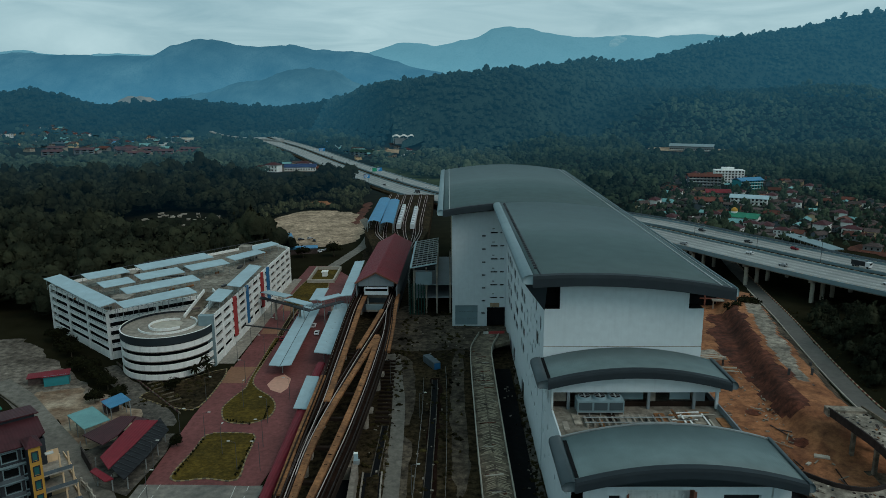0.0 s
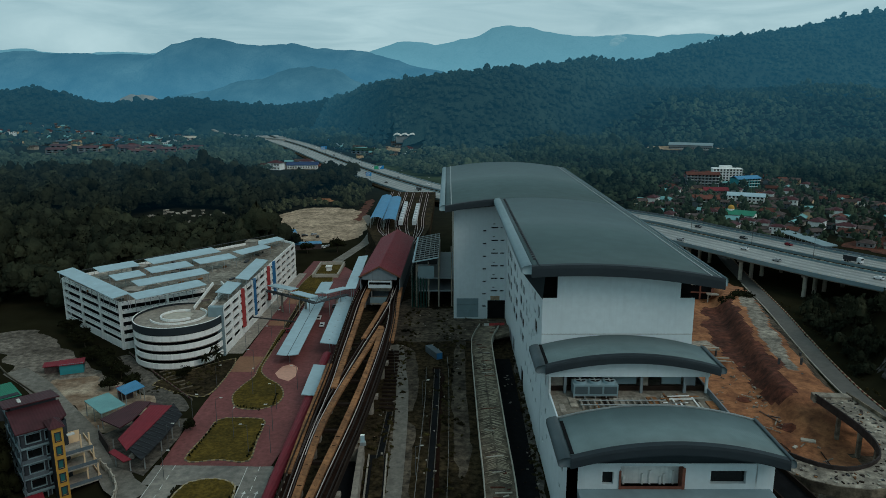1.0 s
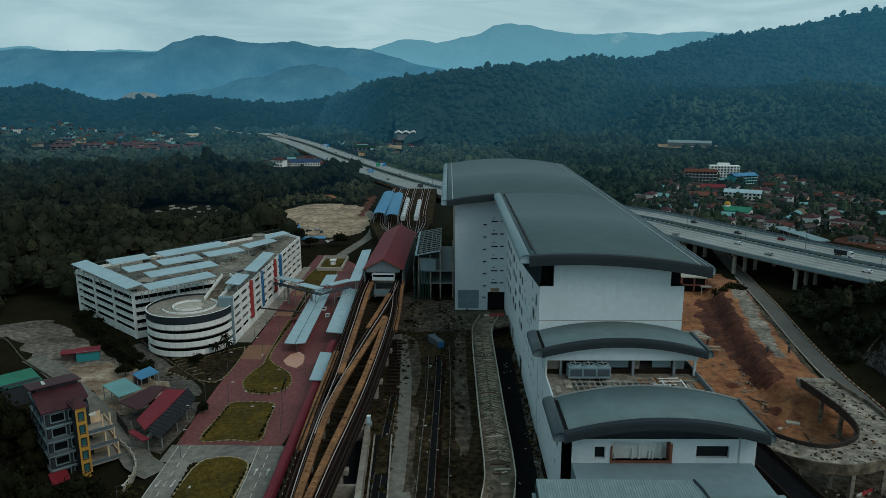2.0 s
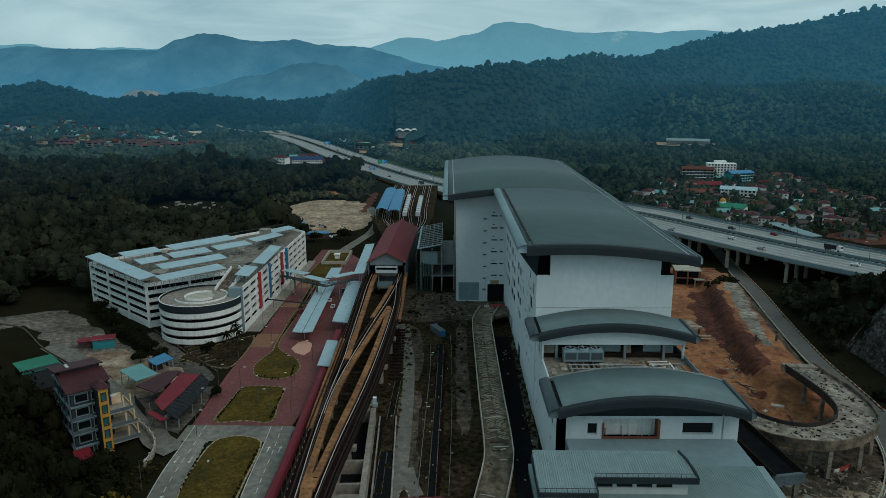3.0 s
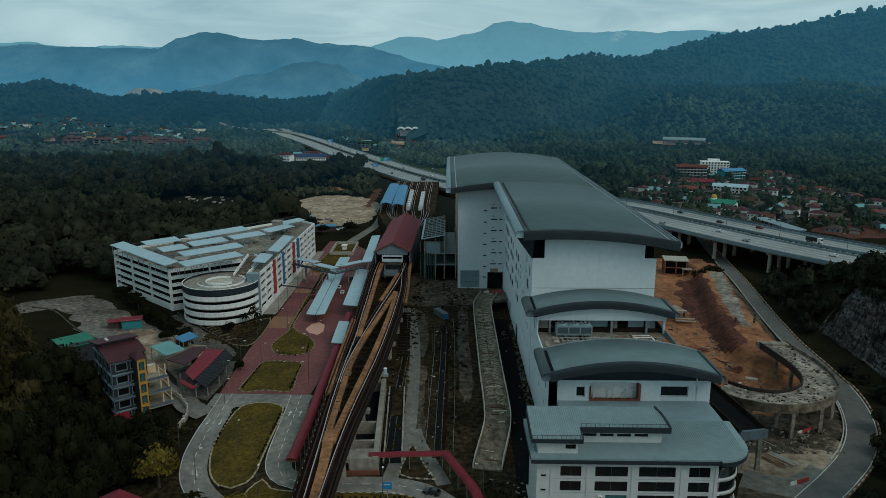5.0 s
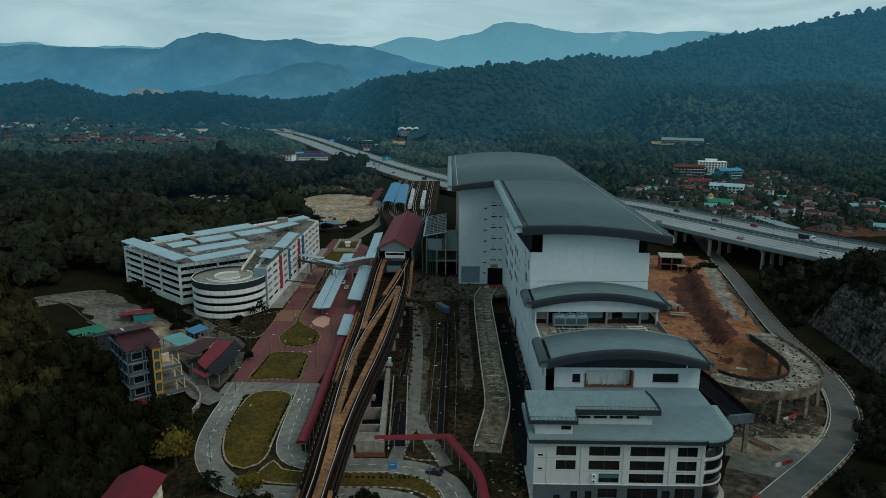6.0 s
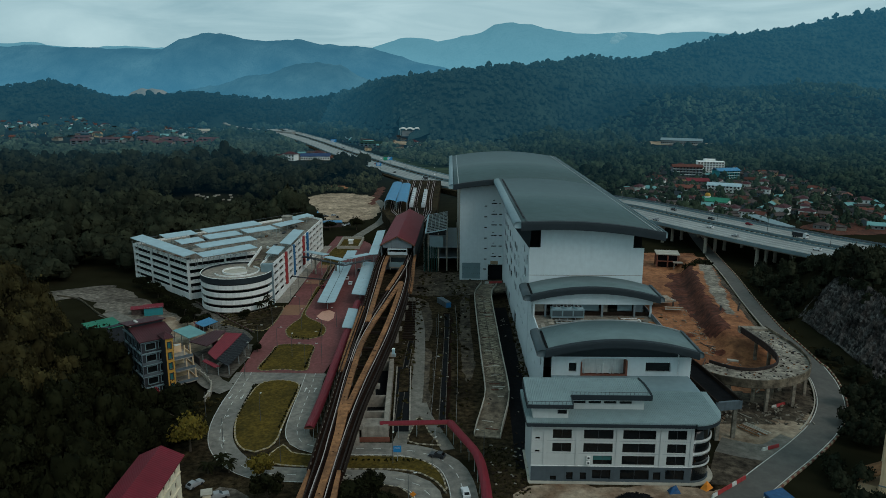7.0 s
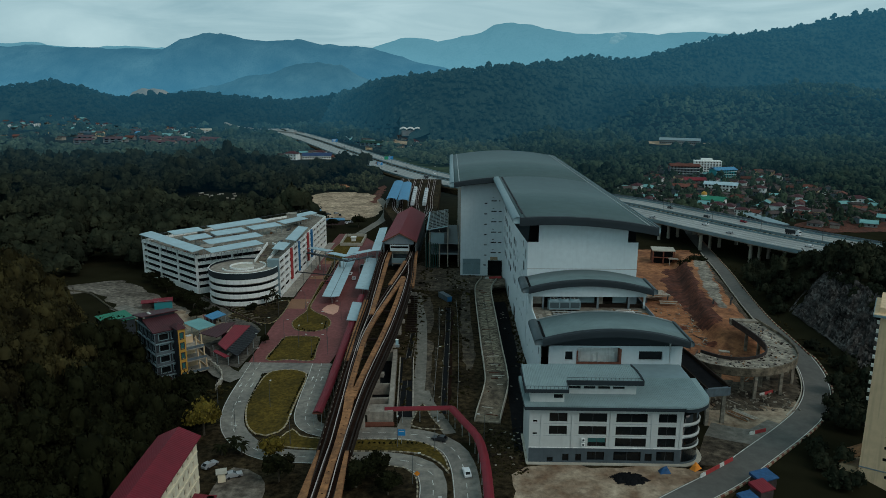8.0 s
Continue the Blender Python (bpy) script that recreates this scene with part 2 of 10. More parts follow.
M_YELLOW = mat("ochre_paint", (0.50, 0.27, 0.05), 0.7, 0.15, 0.8, 0.1, 0.03)
M_VILLAWALL = mat("dark_slate_wall", (0.035, 0.042, 0.05), 0.8, 0.3, 0.8, 0.15, 0.05, streak=0.3)
M_LAMPPOST = mat("dull_lamp_post", (0.085, 0.09, 0.09), 0.6, 0.3, 1.0, 0.1, 0)
M_HOSTEL = mat("warm_cream_wall", (0.80, 0.70, 0.52), 0.8, 0.15, 0.7, 0.08, 0.05, streak=0.35)
M_YARD = mat("muddy_worn_concrete", (0.185, 0.16, 0.13), 0.95, 0.5, 0.45, 0.07, 0.3, tint=(0.026, 0.019, 0.013), grit=0.5)
M_OFFICE = mat("office_plaster", (0.53, 0.545, 0.53), 0.8, 0.08, 0.6, 0.06, 0.03, streak=0.1)
M_FORECOURT = mat("trodden_forecourt", (0.36, 0.29, 0.21), 0.95, 0.4, 0.22, 0.08, 0.3, tint=(0.13, 0.068, 0.036), grit=0.4)
M_TARP = mat("faded_blue_tarpaulin", (0.02, 0.08, 0.19), 0.6, 0.3, 1.2, 0.3, 0.4)
M_MUD = mat("dark_churned_mud", (0.10, 0.08, 0.058), 0.9, 0.6, 0.4, 0.08, 0.5, tint=(0.012, 0.010, 0.008), spec=0.1, grit=0.7)
M_HOSTELROOF = mat("dark_red_roof_sheet", (0.16, 0.009, 0.019), 0.6, 0.22, 0.5, 0.08, 0, ribs=("Y", 1.5, 0.05))
M_SLATEBASE = mat("slate_grey_paint", (0.075, 0.095, 0.108), 0.7, 0.15, 0.7, 0.1, 0.05, streak=0.25)
M_BLUEGREY = mat("blue_grey_wall", (0.11, 0.14, 0.16), 0.8, 0.25, 0.8, 0.15, 0.05, streak=0.3)
M_CREAM = mat("cream_wall", (0.70, 0.50, 0.31), 0.8, 0.14, 0.6, 0.06, 0.04, streak=0.35)
M_EDGE = mat("slate_metal_edge", (0.065, 0.09, 0.10), 0.5, 0.12, 0.5, 0.08, 0.02)
M_RAMPDECK = mat("grimy_ramp_concrete", (0.165, 0.134, 0.096), 0.9, 0.6, 0.4, 0.07, 0.3, tint=(0.035, 0.028, 0.02), grit=0.6)
M_SITECONC = mat("raw_site_concrete", (0.3074, 0.2695, 0.2156), 0.9, 0.45, 0.5, 0.09, 0.2, tint=(0.10, 0.088, 0.072), streak=0.3, grit=0.5)
M_FENCE = mat("weathered_fence", (0.18, 0.18, 0.17), 0.85, 0.3, 1.0, 0.1, 0)
M_STEEL = mat("galvanised_steel", (0.35, 0.38, 0.38), 0.5, 0.2, 1.0, 0.1, 0, metal=0.4)
M_DARKSTEEL = mat("dark_steel", (0.05, 0.055, 0.06), 0.6, 0.3, 1.0, 0.1, 0)
M_BRICK = mat("brick_red_wall", (0.20, 0.075, 0.05), 0.85, 0.3, 1.5, 0.2, 0.1)
M_NET = mat("green_scaffold_net", (0.010, 0.045, 0.036), 0.9, 0.5, 0.6, 0.1, 0.1)
M_SIGNBLUE = mat("blue_sign", (0.02, 0.22, 0.50), 0.5, 0.1, 1.0, 0.1, 0)
M_SIGNGREEN = mat("green_sign", (0.02, 0.28, 0.16), 0.5, 0.1, 1.0, 0.1, 0)
M_ORANGE = mat("orange_paint", (0.75, 0.25, 0.03), 0.6, 0.15, 1.0, 0.2, 0)
M_RUBBER = mat("tyre_rubber", (0.015, 0.015, 0.016), 0.8, 0.2, 2, 0.3, 0)
M_HOUSE = mat("village_house_wall", (0.17, 0.18, 0.18), 0.85, 0.35, 0.6, 0.05, 0.05, rnd=0.6)
M_CARW = mat("white_car_paint", (0.7, 0.71, 0.72), 0.3, 0.06, 1, 0.1, 0, spec=0.5)
M_CARK = mat("dark_car_paint", (0.02, 0.022, 0.026), 0.3, 0.1, 1, 0.1, 0, spec=0.5)
M_CART = mat("teal_car_paint", (0.03, 0.25, 0.28), 0.3, 0.1, 1, 0.1, 0, spec=0.5)
M_CARS = mat("silver_car_paint", (0.3, 0.31, 0.32), 0.3, 0.1, 1, 0.1, 0, spec=0.5)


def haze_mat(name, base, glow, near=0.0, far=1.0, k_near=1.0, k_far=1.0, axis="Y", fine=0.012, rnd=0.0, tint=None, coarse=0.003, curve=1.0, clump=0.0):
    """A distant surface seen through miles of air: part is reflected, and the air's haze is painted on as emission,
    stronger with distance or, on the ranges, towards their foot. clump: relief of leaf clumps, in cycles a metre."""
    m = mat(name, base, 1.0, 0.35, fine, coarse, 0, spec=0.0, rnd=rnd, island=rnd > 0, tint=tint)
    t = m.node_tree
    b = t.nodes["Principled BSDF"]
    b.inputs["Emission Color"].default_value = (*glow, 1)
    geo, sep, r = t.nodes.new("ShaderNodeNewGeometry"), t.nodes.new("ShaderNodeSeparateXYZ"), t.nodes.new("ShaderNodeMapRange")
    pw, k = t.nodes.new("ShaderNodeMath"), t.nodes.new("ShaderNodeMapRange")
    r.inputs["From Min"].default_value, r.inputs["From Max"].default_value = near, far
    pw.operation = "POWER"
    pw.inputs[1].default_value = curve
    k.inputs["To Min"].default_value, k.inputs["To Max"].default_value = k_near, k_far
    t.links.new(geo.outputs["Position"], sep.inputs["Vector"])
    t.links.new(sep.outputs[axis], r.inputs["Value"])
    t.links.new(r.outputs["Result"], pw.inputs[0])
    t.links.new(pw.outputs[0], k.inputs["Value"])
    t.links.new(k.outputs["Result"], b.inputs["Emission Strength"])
    if clump:
        n, bp = t.nodes.new("ShaderNodeTexNoise"), t.nodes.new("ShaderNodeBump")
        n.inputs["Scale"].default_value, n.inputs["Detail"].default_value = clump, 3
        t.links.new(geo.outputs["Position"], n.inputs["Vector"])
        bp.inputs["Strength"].default_value, bp.inputs["Distance"].default_value = 0.9, 0.9 / clump
        t.links.new(n.outputs["Fac"], bp.inputs["Height"])
        t.links.new(bp.outputs["Normal"], b.inputs["Normal"])
    return m


# Haze put into emission: ground, leaves, far roofs, quarry and ranges glow bluish.
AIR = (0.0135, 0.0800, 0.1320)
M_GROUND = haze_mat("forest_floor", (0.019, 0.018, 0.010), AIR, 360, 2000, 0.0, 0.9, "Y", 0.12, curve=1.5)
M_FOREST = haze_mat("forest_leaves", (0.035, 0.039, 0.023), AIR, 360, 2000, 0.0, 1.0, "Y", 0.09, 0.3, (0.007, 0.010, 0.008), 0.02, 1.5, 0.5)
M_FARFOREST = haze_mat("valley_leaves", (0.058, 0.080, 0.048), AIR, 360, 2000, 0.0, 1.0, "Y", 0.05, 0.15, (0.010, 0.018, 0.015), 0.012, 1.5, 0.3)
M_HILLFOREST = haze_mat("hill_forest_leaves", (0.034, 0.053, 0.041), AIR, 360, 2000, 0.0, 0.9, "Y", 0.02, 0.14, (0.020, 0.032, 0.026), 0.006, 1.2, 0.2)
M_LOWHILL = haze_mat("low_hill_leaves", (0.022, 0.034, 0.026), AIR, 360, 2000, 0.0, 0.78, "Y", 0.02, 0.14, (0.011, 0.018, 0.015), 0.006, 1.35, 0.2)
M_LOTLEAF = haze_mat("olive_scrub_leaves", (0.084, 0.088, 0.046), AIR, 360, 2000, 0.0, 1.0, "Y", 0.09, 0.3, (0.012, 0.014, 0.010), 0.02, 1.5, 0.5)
# leaf base brightened on the plain, in place of more haze
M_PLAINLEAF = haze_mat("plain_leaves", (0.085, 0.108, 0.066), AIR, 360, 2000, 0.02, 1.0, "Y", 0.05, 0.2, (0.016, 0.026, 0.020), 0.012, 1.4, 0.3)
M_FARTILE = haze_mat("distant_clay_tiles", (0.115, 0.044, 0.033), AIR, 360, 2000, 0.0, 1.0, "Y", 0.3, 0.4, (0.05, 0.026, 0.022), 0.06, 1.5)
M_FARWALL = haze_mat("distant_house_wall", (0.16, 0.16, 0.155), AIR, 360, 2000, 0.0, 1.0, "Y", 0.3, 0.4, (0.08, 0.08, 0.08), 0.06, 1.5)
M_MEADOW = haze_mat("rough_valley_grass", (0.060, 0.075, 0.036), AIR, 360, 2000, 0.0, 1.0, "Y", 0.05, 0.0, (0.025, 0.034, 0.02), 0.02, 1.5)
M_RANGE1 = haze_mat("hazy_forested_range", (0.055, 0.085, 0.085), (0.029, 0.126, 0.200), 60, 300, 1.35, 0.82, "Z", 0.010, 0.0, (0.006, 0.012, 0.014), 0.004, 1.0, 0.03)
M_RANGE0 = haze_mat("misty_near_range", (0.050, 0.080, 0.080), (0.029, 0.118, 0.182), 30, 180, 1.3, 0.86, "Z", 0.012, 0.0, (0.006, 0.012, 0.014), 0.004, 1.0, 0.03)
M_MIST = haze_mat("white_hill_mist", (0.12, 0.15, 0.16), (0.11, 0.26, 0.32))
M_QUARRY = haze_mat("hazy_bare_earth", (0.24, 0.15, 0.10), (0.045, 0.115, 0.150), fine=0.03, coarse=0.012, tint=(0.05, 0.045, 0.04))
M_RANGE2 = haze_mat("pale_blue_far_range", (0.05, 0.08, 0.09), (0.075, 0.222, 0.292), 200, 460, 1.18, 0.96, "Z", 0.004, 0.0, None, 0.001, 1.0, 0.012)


# ---- mesh building ----
class Mesh:
    """Collects vertices and faces of one part."""

    def __init__(self):
        self.v, self.f = [], []

    def add(self, verts, faces):
        n = len(self.v)
        self.v += [tuple(p) for p in verts]
        self.f += [tuple(n + i for i in f) for f in faces]
        return self

    def box(self, x0, y0, z0, x1, y1, z1):
        p = [(x, y, z) for z in (z0, z1) for x, y in ((x0, y0), (x1, y0), (x1, y1), (x0, y1))]
        return self.add(p, [(0, 3, 2, 1), (4, 5, 6, 7), (0, 1, 5, 4), (1, 2, 6, 5), (2, 3, 7, 6), (3, 0, 4, 7)])

    def prism(self, poly, z0, z1):
        """An upright prism over a polygon; z0 and z1 numbers or functions of (x, y)."""
        a = sum(p[0] * q[1] - q[0] * p[1] for p, q in zip(poly, poly[1:] + poly[:1]))
        poly = list(poly) if a > 0 else list(poly)[::-1]
        n = len(poly)
        lo = z0 if callable(z0) else lambda x, y: z0
        hi = z1 if callable(z1) else lambda x, y: z1
        v = [(x, y, lo(x, y)) for x, y in poly] + [(x, y, hi(x, y)) for x, y in poly]
        f = [tuple(range(n - 1, -1, -1)), tuple(range(n, 2 * n))]
        f += [(i, (i + 1) % n, n + (i + 1) % n, n + i) for i in range(n)]
        return self.add(v, f)

    def beam(self, a, b, w, h):
        """A rectangular bar from a to b, w wide and h high, its top face centred h/2 above the line."""
        a, b = Vector(a), Vector(b)
        d = (b - a).normalized()
        s = d.cross(Vector((0, 0, 1)))
        s = (s.normalized() if s.length > 1e-4 else Vector((1, 0, 0))) * (w / 2)
        u = s.cross(d).normalized() * (h / 2)
        p = [c + i * s + j * u for c in (a, b) for i, j in ((-1, -1), (1, -1), (1, 1), (-1, 1))]
        return self.add(p, [(0, 1, 2, 3), (7, 6, 5, 4), (0, 4, 5, 1), (1, 5, 6, 2), (2, 6, 7, 3), (3, 7, 4, 0)])

    def tube(self, a, b, r0, r1, n=8):
        a, b = Vector(a), Vector(b)
        d = (b - a).normalized()
        s = d.orthogonal().normalized()
        u = d.cross(s)
        p = [c + r * (math.cos(k) * s + math.sin(k) * u) for c, r in ((a, r0), (b, r1)) for k in (2 * math.pi * i / n for i in range(n))]
        f = [(i, (i + 1) % n, n + (i + 1) % n, n + i) for i in range(n)]
        return self.add(p, f + [tuple(range(n - 1, -1, -1)), tuple(range(n, 2 * n))])

    def ribbon(self, path, w, z0, z1, off=0.0):
        """A flat bar along a path of (x, y) or (x, y, z), w wide, shifted sideways by off (to the right), from z0 to z1 over the path's z."""
        l = sides(path, off - w / 2)
        r = sides(path, off + w / 2)
        n = len(path)
        v = [(p[0], p[1], p[2] + z) for z in (z0, z1) for s in (l, r) for p in s]
        f = []
        for i in range(n - 1):
            a, b, c, d = i, i + 1, n + i, n + i + 1
            e, g, h, k = 2 * n + i, 2 * n + i + 1, 3 * n + i, 3 * n + i + 1
            f += [(a, b, d, c), (e, h, k, g), (a, e, g, b), (c, d, k, h)]
        f += [(0, n, 3 * n, 2 * n), (n - 1, 3 * n - 1, 4 * n - 1, 2 * n - 1)]
        return self.add(v, f)

    def data(self, name):
        me = bpy.data.meshes.new(name)
        me.from_pydata(self.v, [], self.f)
        me.update()
        return me


def sides(path, off):
    """The path shifted sideways, to the right of its way."""
    out = []
    for i, p in enumerate(path):
        a, b = path[max(i - 1, 0)], path[min(i + 1, len(path) - 1)]
        d = Vector((b[0] - a[0], b[1] - a[1]))
        d = d.normalized() if d.length > 1e-6 else Vector((0, 1))
        out.append((p[0] + d.y * off, p[1] - d.x * off, p[2] if len(p) > 2 else 0.0))
    return out


def smooth(path, step=4.0, closed=False):
    """A Catmull-Rom curve through a few points, cut into short steps."""
    pts = [Vector((*p, 0))if len(p) == 2 else Vector(p) for p in path]
    n, out = len(pts), []
    for i in range(n if closed else n - 1):
        if closed:
            a, b, c, d = pts[i - 1], pts[i], pts[(i + 1) % n], pts[(i + 2) % n]
        else:
            a, b, c, d = pts[max(i - 1, 0)], pts[i], pts[i + 1], pts[min(i + 2, n - 1)]
        k = max(1, int((c - b).length / step))
        for j in range(k):
            t = j / k
            out.append(0.5 * (2 * b + (c - a) * t + (2 * a - 5 * b + 4 * c - d) * t * t + (3 * b - a - 3 * c + d) * t ** 3))
    if not closed:
        out.append(pts[-1])
    return [tuple(p) for p in out]


def at_steps(path, step):
    """Places at even steps along a path, with the way there."""
    out, left = [], 0.0
    for a, b in zip(path, path[1:]):
        a, b = Vector(a), Vector(b)
        d = b - a
        s = left
        while s < d.length:
            out.append((a + d * (s / d.length), d.normalized()))
            s += step
        left = s - d.length
    return out


def part(name, m, material, parent=None, label="", smooth_faces=False, mod=None):
    ob = new(name, m.data(name) if isinstance(m, Mesh) else m)
    ob.data.materials.clear()
    ob.data.materials.append(material)
    if parent:
        ob.parent = parent
    if smooth_faces:
        for p in ob.data.polygons:
            p.use_smooth = True
    return tagged(ob, label)


def thing(name, label, category, at=(0, 0, 0), turn=0.0, group="", kind=""):
    ob = new(name)
    ob.empty_display_size = 0.5
    ob.matrix_world = pose(*at, 0, 0, turn)
    return tagged(ob, label, category, group, kind)


def single(name, m, material, label, category, kind="", group="", smooth_faces=False):
    return tagged(part(name, m, material, None, "", smooth_faces), label, category, group, kind)


# ---- the ground: one sheet from the station to the hills ----
def table(x, xs, ys):
    if x <= xs[0]:
        return ys[0]
    for a, b, c, d in zip(xs, xs[1:], ys, ys[1:]):
        if x <= b:
            return c + (d - c) * (x - a) / (b - a)
    return ys[-1]


def ease(t):
    t = min(1.0, max(0.0, t))
    return t * t * (3 - 2 * t)


# crests by x/y sight line from the camera's start, fitted to its skyline
RIDGE_R = [-1.3, -0.65, -0.60, -0.55, -0.51, -0.45, -0.39, -0.32, -0.25, -0.21, -0.17, -0.13, -0.10, -0.05, 0.0, 0.04, 0.10, 0.18, 0.23, 0.28, 0.35, 0.39, 0.43, 0.49, 0.55, 0.75, 1.3]
RIDGE_Z = [88, 80, 92, 77, 60, 67, 74, 61, 56, 60, 80, 104, 112, 116, 122, 131, 138, 150, 151, 173, 208, 224, 246, 268, 294, 330, 330]
RIDGE_Y = [1680, 1680, 1680, 1680, 1680, 1680, 1680, 1680, 1720, 1780, 1620, 1420, 1300, 1240, 1270, 1320, 1420, 1560, 1660, 1750, 1830, 1880, 1920, 1960, 2000, 2000, 2000]


def slope_foot(y):
    """Where the wooded slope beside the houses begins."""
    return table(y, [60, 76, 95, 105, 130, 140, 175, 200], [-84, -86, -87, -95, -106, -111, -138, -162])


def land(x, y):
    """The height of the ground; its far hills are shaped to fit the camera's view."""
    h = 0.0
    if y > 250:
        r = x / y
        zr, yr = table(r, RIDGE_R, RIDGE_Z) - 13, table(r, RIDGE_R, RIDGE_Y)
        s = y / yr
        lo = table(r, [-0.05, 0.10], [0.85, 0.77])
        up = ease((s - lo) / (1 - lo))
        h += zr * up * (1 if s < 1.15 else max(0.35, 1 - (s - 1.15) * 1.5))
        if up > 0:
            h += 16 * up * (1 - up) * noise.noise(Vector((x * 0.006, y * 0.004, 0.3))) * 4
        # the green foothills before the long hill
        if y > 1140 and r > 0:
            h = max(h, ease(r / 0.12) * ease((y - 1140) / 300) * (74 + 16 * noise.noise(Vector((x * 0.005, y * 0.003, 7.0)))))
        if y > 2600:
            h = max(h, 10)
    # the wooded slope beside the houses
    d = slope_foot(y) - x if y < 215 else -1
    if d > 0:
        h += 30 * ease(d / 45) * (1 - ease((y - 165) / 40))
    # the hill with the rock face beyond the east road
    if 100 < y < 420 and x > 124:
        h += 19 * ease((x - 127) / 26) * ease((y - 120) / 60) * (1 - ease((y - 225 - 0.25 * (x - 130)) / 45))
    # low ground round the tower
    if y < 140 and x > 84:
        h -= 3.5 * ease((x - 84 - max(0, (y - 75)) * 0.75) / 18) * (1 - ease((y - 95) / 40))
    # the hollow below the villa
    h -= 8.0 * ease(1 - math.hypot((x + 97) / 20, (y - 131) / 19))
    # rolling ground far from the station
    e = ease((abs(x) - 330) / 200) + ease((y - 640) / 200)
    if e > 0:
        h += min(1, e) * 2.2 * noise.noise(Vector((x * 0.008, y * 0.008, 0.0)))
    if y > 760:
        off = ease((abs(x - table(y, [495, 622, 850, 1140, 1560, 1800], [60, -25, -135, -262, -480, -640])) - 200) / 200)
        h += 13 * off * ease((y - 760) / 260) * (noise.noise(Vector((x * 0.0052, y * 0.0042, 4.0))) + 0.25)
    return h


def steps(a, b, rule):
    out, v = [], a
    while v < b:
        out.append(v)
        v += rule(v)
    return out + [b]


def ground_sheet():
    xs = steps(-4900, 4900, lambda v: 6 if abs(v) < 200 else 25 if abs(v) < 700 else 60 if abs(v) < 1600 else 300)
    ys = steps(-600, 4950, lambda v: 40 if v < -100 else 6 if v < 330 else 14 if v < 700 else 40 if v < 2400 else 250)
    v = [(x, y, z - 0.12 - (min(10, 0.5 * max(0, z - 5)) if y > 860 else 0)) for y in ys for x in xs for z in (land(x, y),)]
    n = len(xs)
    f = [(j * n + i, j * n + i + 1, (j + 1) * n + i + 1, (j + 1) * n + i) for j in range(len(ys) - 1) for i in range(n - 1)]
    m = Mesh()
    m.v, m.f = v, f
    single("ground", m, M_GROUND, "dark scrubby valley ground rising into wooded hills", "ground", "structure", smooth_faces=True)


def patch(name, poly, material, label, z=0.0, category="ground", bumps=0.0, cell=3.0, seed=0.0):
    """A thin sheet of another surface on the ground, with an uneven outline."""
    pts = smooth(poly, 3.0, True)
    out = []
    for i, p in enumerate(pts):
        k = (1.0 + bumps) * noise.noise(Vector((p[0] * 0.15 + seed, p[1] * 0.15, seed)))
        out.append((p[0] + k, p[1] + k))
    m = Mesh()
    m.add([(x, y, z) for x, y in out], [tuple(range(len(out)))])
    a = sum(p[0] * q[1] - q[0] * p[1] for p, q in zip(out, out[1:] + out[:1]))
    if a < 0:
        m.f = [f[::-1] for f in m.f]
    single(name, m, material, label, category, "structure")


ground_sheet()
patch("ground_scrub", [(-50, 90), (-4, 100), (14, 92), (19, 160), (19, 275), (-5, 275), (-25, 400), (-60, 420), (-46, 300), (-48, 160)], M_SCRUB, "dark mud and rough grass strip", -0.08)
patch("ground_verge", [(-82, 40), (-30, 20), (10, 30), (48, 62), (70, 90), (60, 100), (10, 92), (-40, 108), (-82, 100)], M_SCRUB, "rough verge round the ring road", -0.07)
patch("ground_lot", [(-141, 440), (-150, 480), (-128, 550), (-88, 545), (-72, 500), (-70, 436), (-100, 420)], M_SAND, "pale sandy cleared lot", 0.0, bumps=2.0)
patch("ground_yard", [(-196, 240), (-182, 250), (-171, 254), (-153, 241), (-140, 229), (-128, 217), (-113, 201), (-112, 190), (-120, 188), (-137, 200), (-154, 214), (-173, 234), (-190, 226)], M_YARD, "worn muddy concrete yard", 0.0, bumps=2.0)
patch("ground_apron", [(6, 50), (8, 62), (10, 76), (13, 87), (40, 88.4), (58, 88), (67, 95), (61, 84), (46, 73), (30, 60), (20, 48)], M_FORECOURT, "dusty unpaved forecourt", 0.0, bumps=2.0)
patch("ground_slip", [(-126, 574), (-138, 586), (-126, 604), (-112, 590)], M_DIRT, "orange bare earth", 0.05, bumps=5.0)
patch("ground_cut", [(-80, 500), (-76, 510), (-78, 590), (-84, 590)], M_REDDIRT, "red earth bank", 0.06, bumps=2.0)
patch("ground_clearing", [(226, 420), (250, 395), (330, 420), (370, 520), (320, 490), (270, 450)], M_REDDIRT, "orange cleared slope", 0.1, bumps=5.0)


# ---- roads, plaza, islands ----
def road(name, path, w, material, label, z=0.04, step=3.0):
    single(name, Mesh().ribbon(smooth(path, step), w, -0.03 + z, z), material, label, "road", "structure")


def dashes(path, step, length, w, z, off=0.0, name="lane_marking", label="white dashed lane line"):
    m = Mesh()
    for p, d in at_steps(smooth(path, 2.0), step):
        s = Vector((d.y, -d.x, 0)) * off
        a = Vector((p.x, p.y, p.z + z)) + s
        m.beam(a, a + d * length, w, 0.02)
    single(name, m, M_PAINT, label, "road marking", "structure")


def line(path, w, z, off, label="painted edge line"):
    single("edge_line", Mesh().ribbon(smooth(path, 2.0), w, z - 0.01, z + 0.012, off), M_PAINT, label, "road marking", "structure")


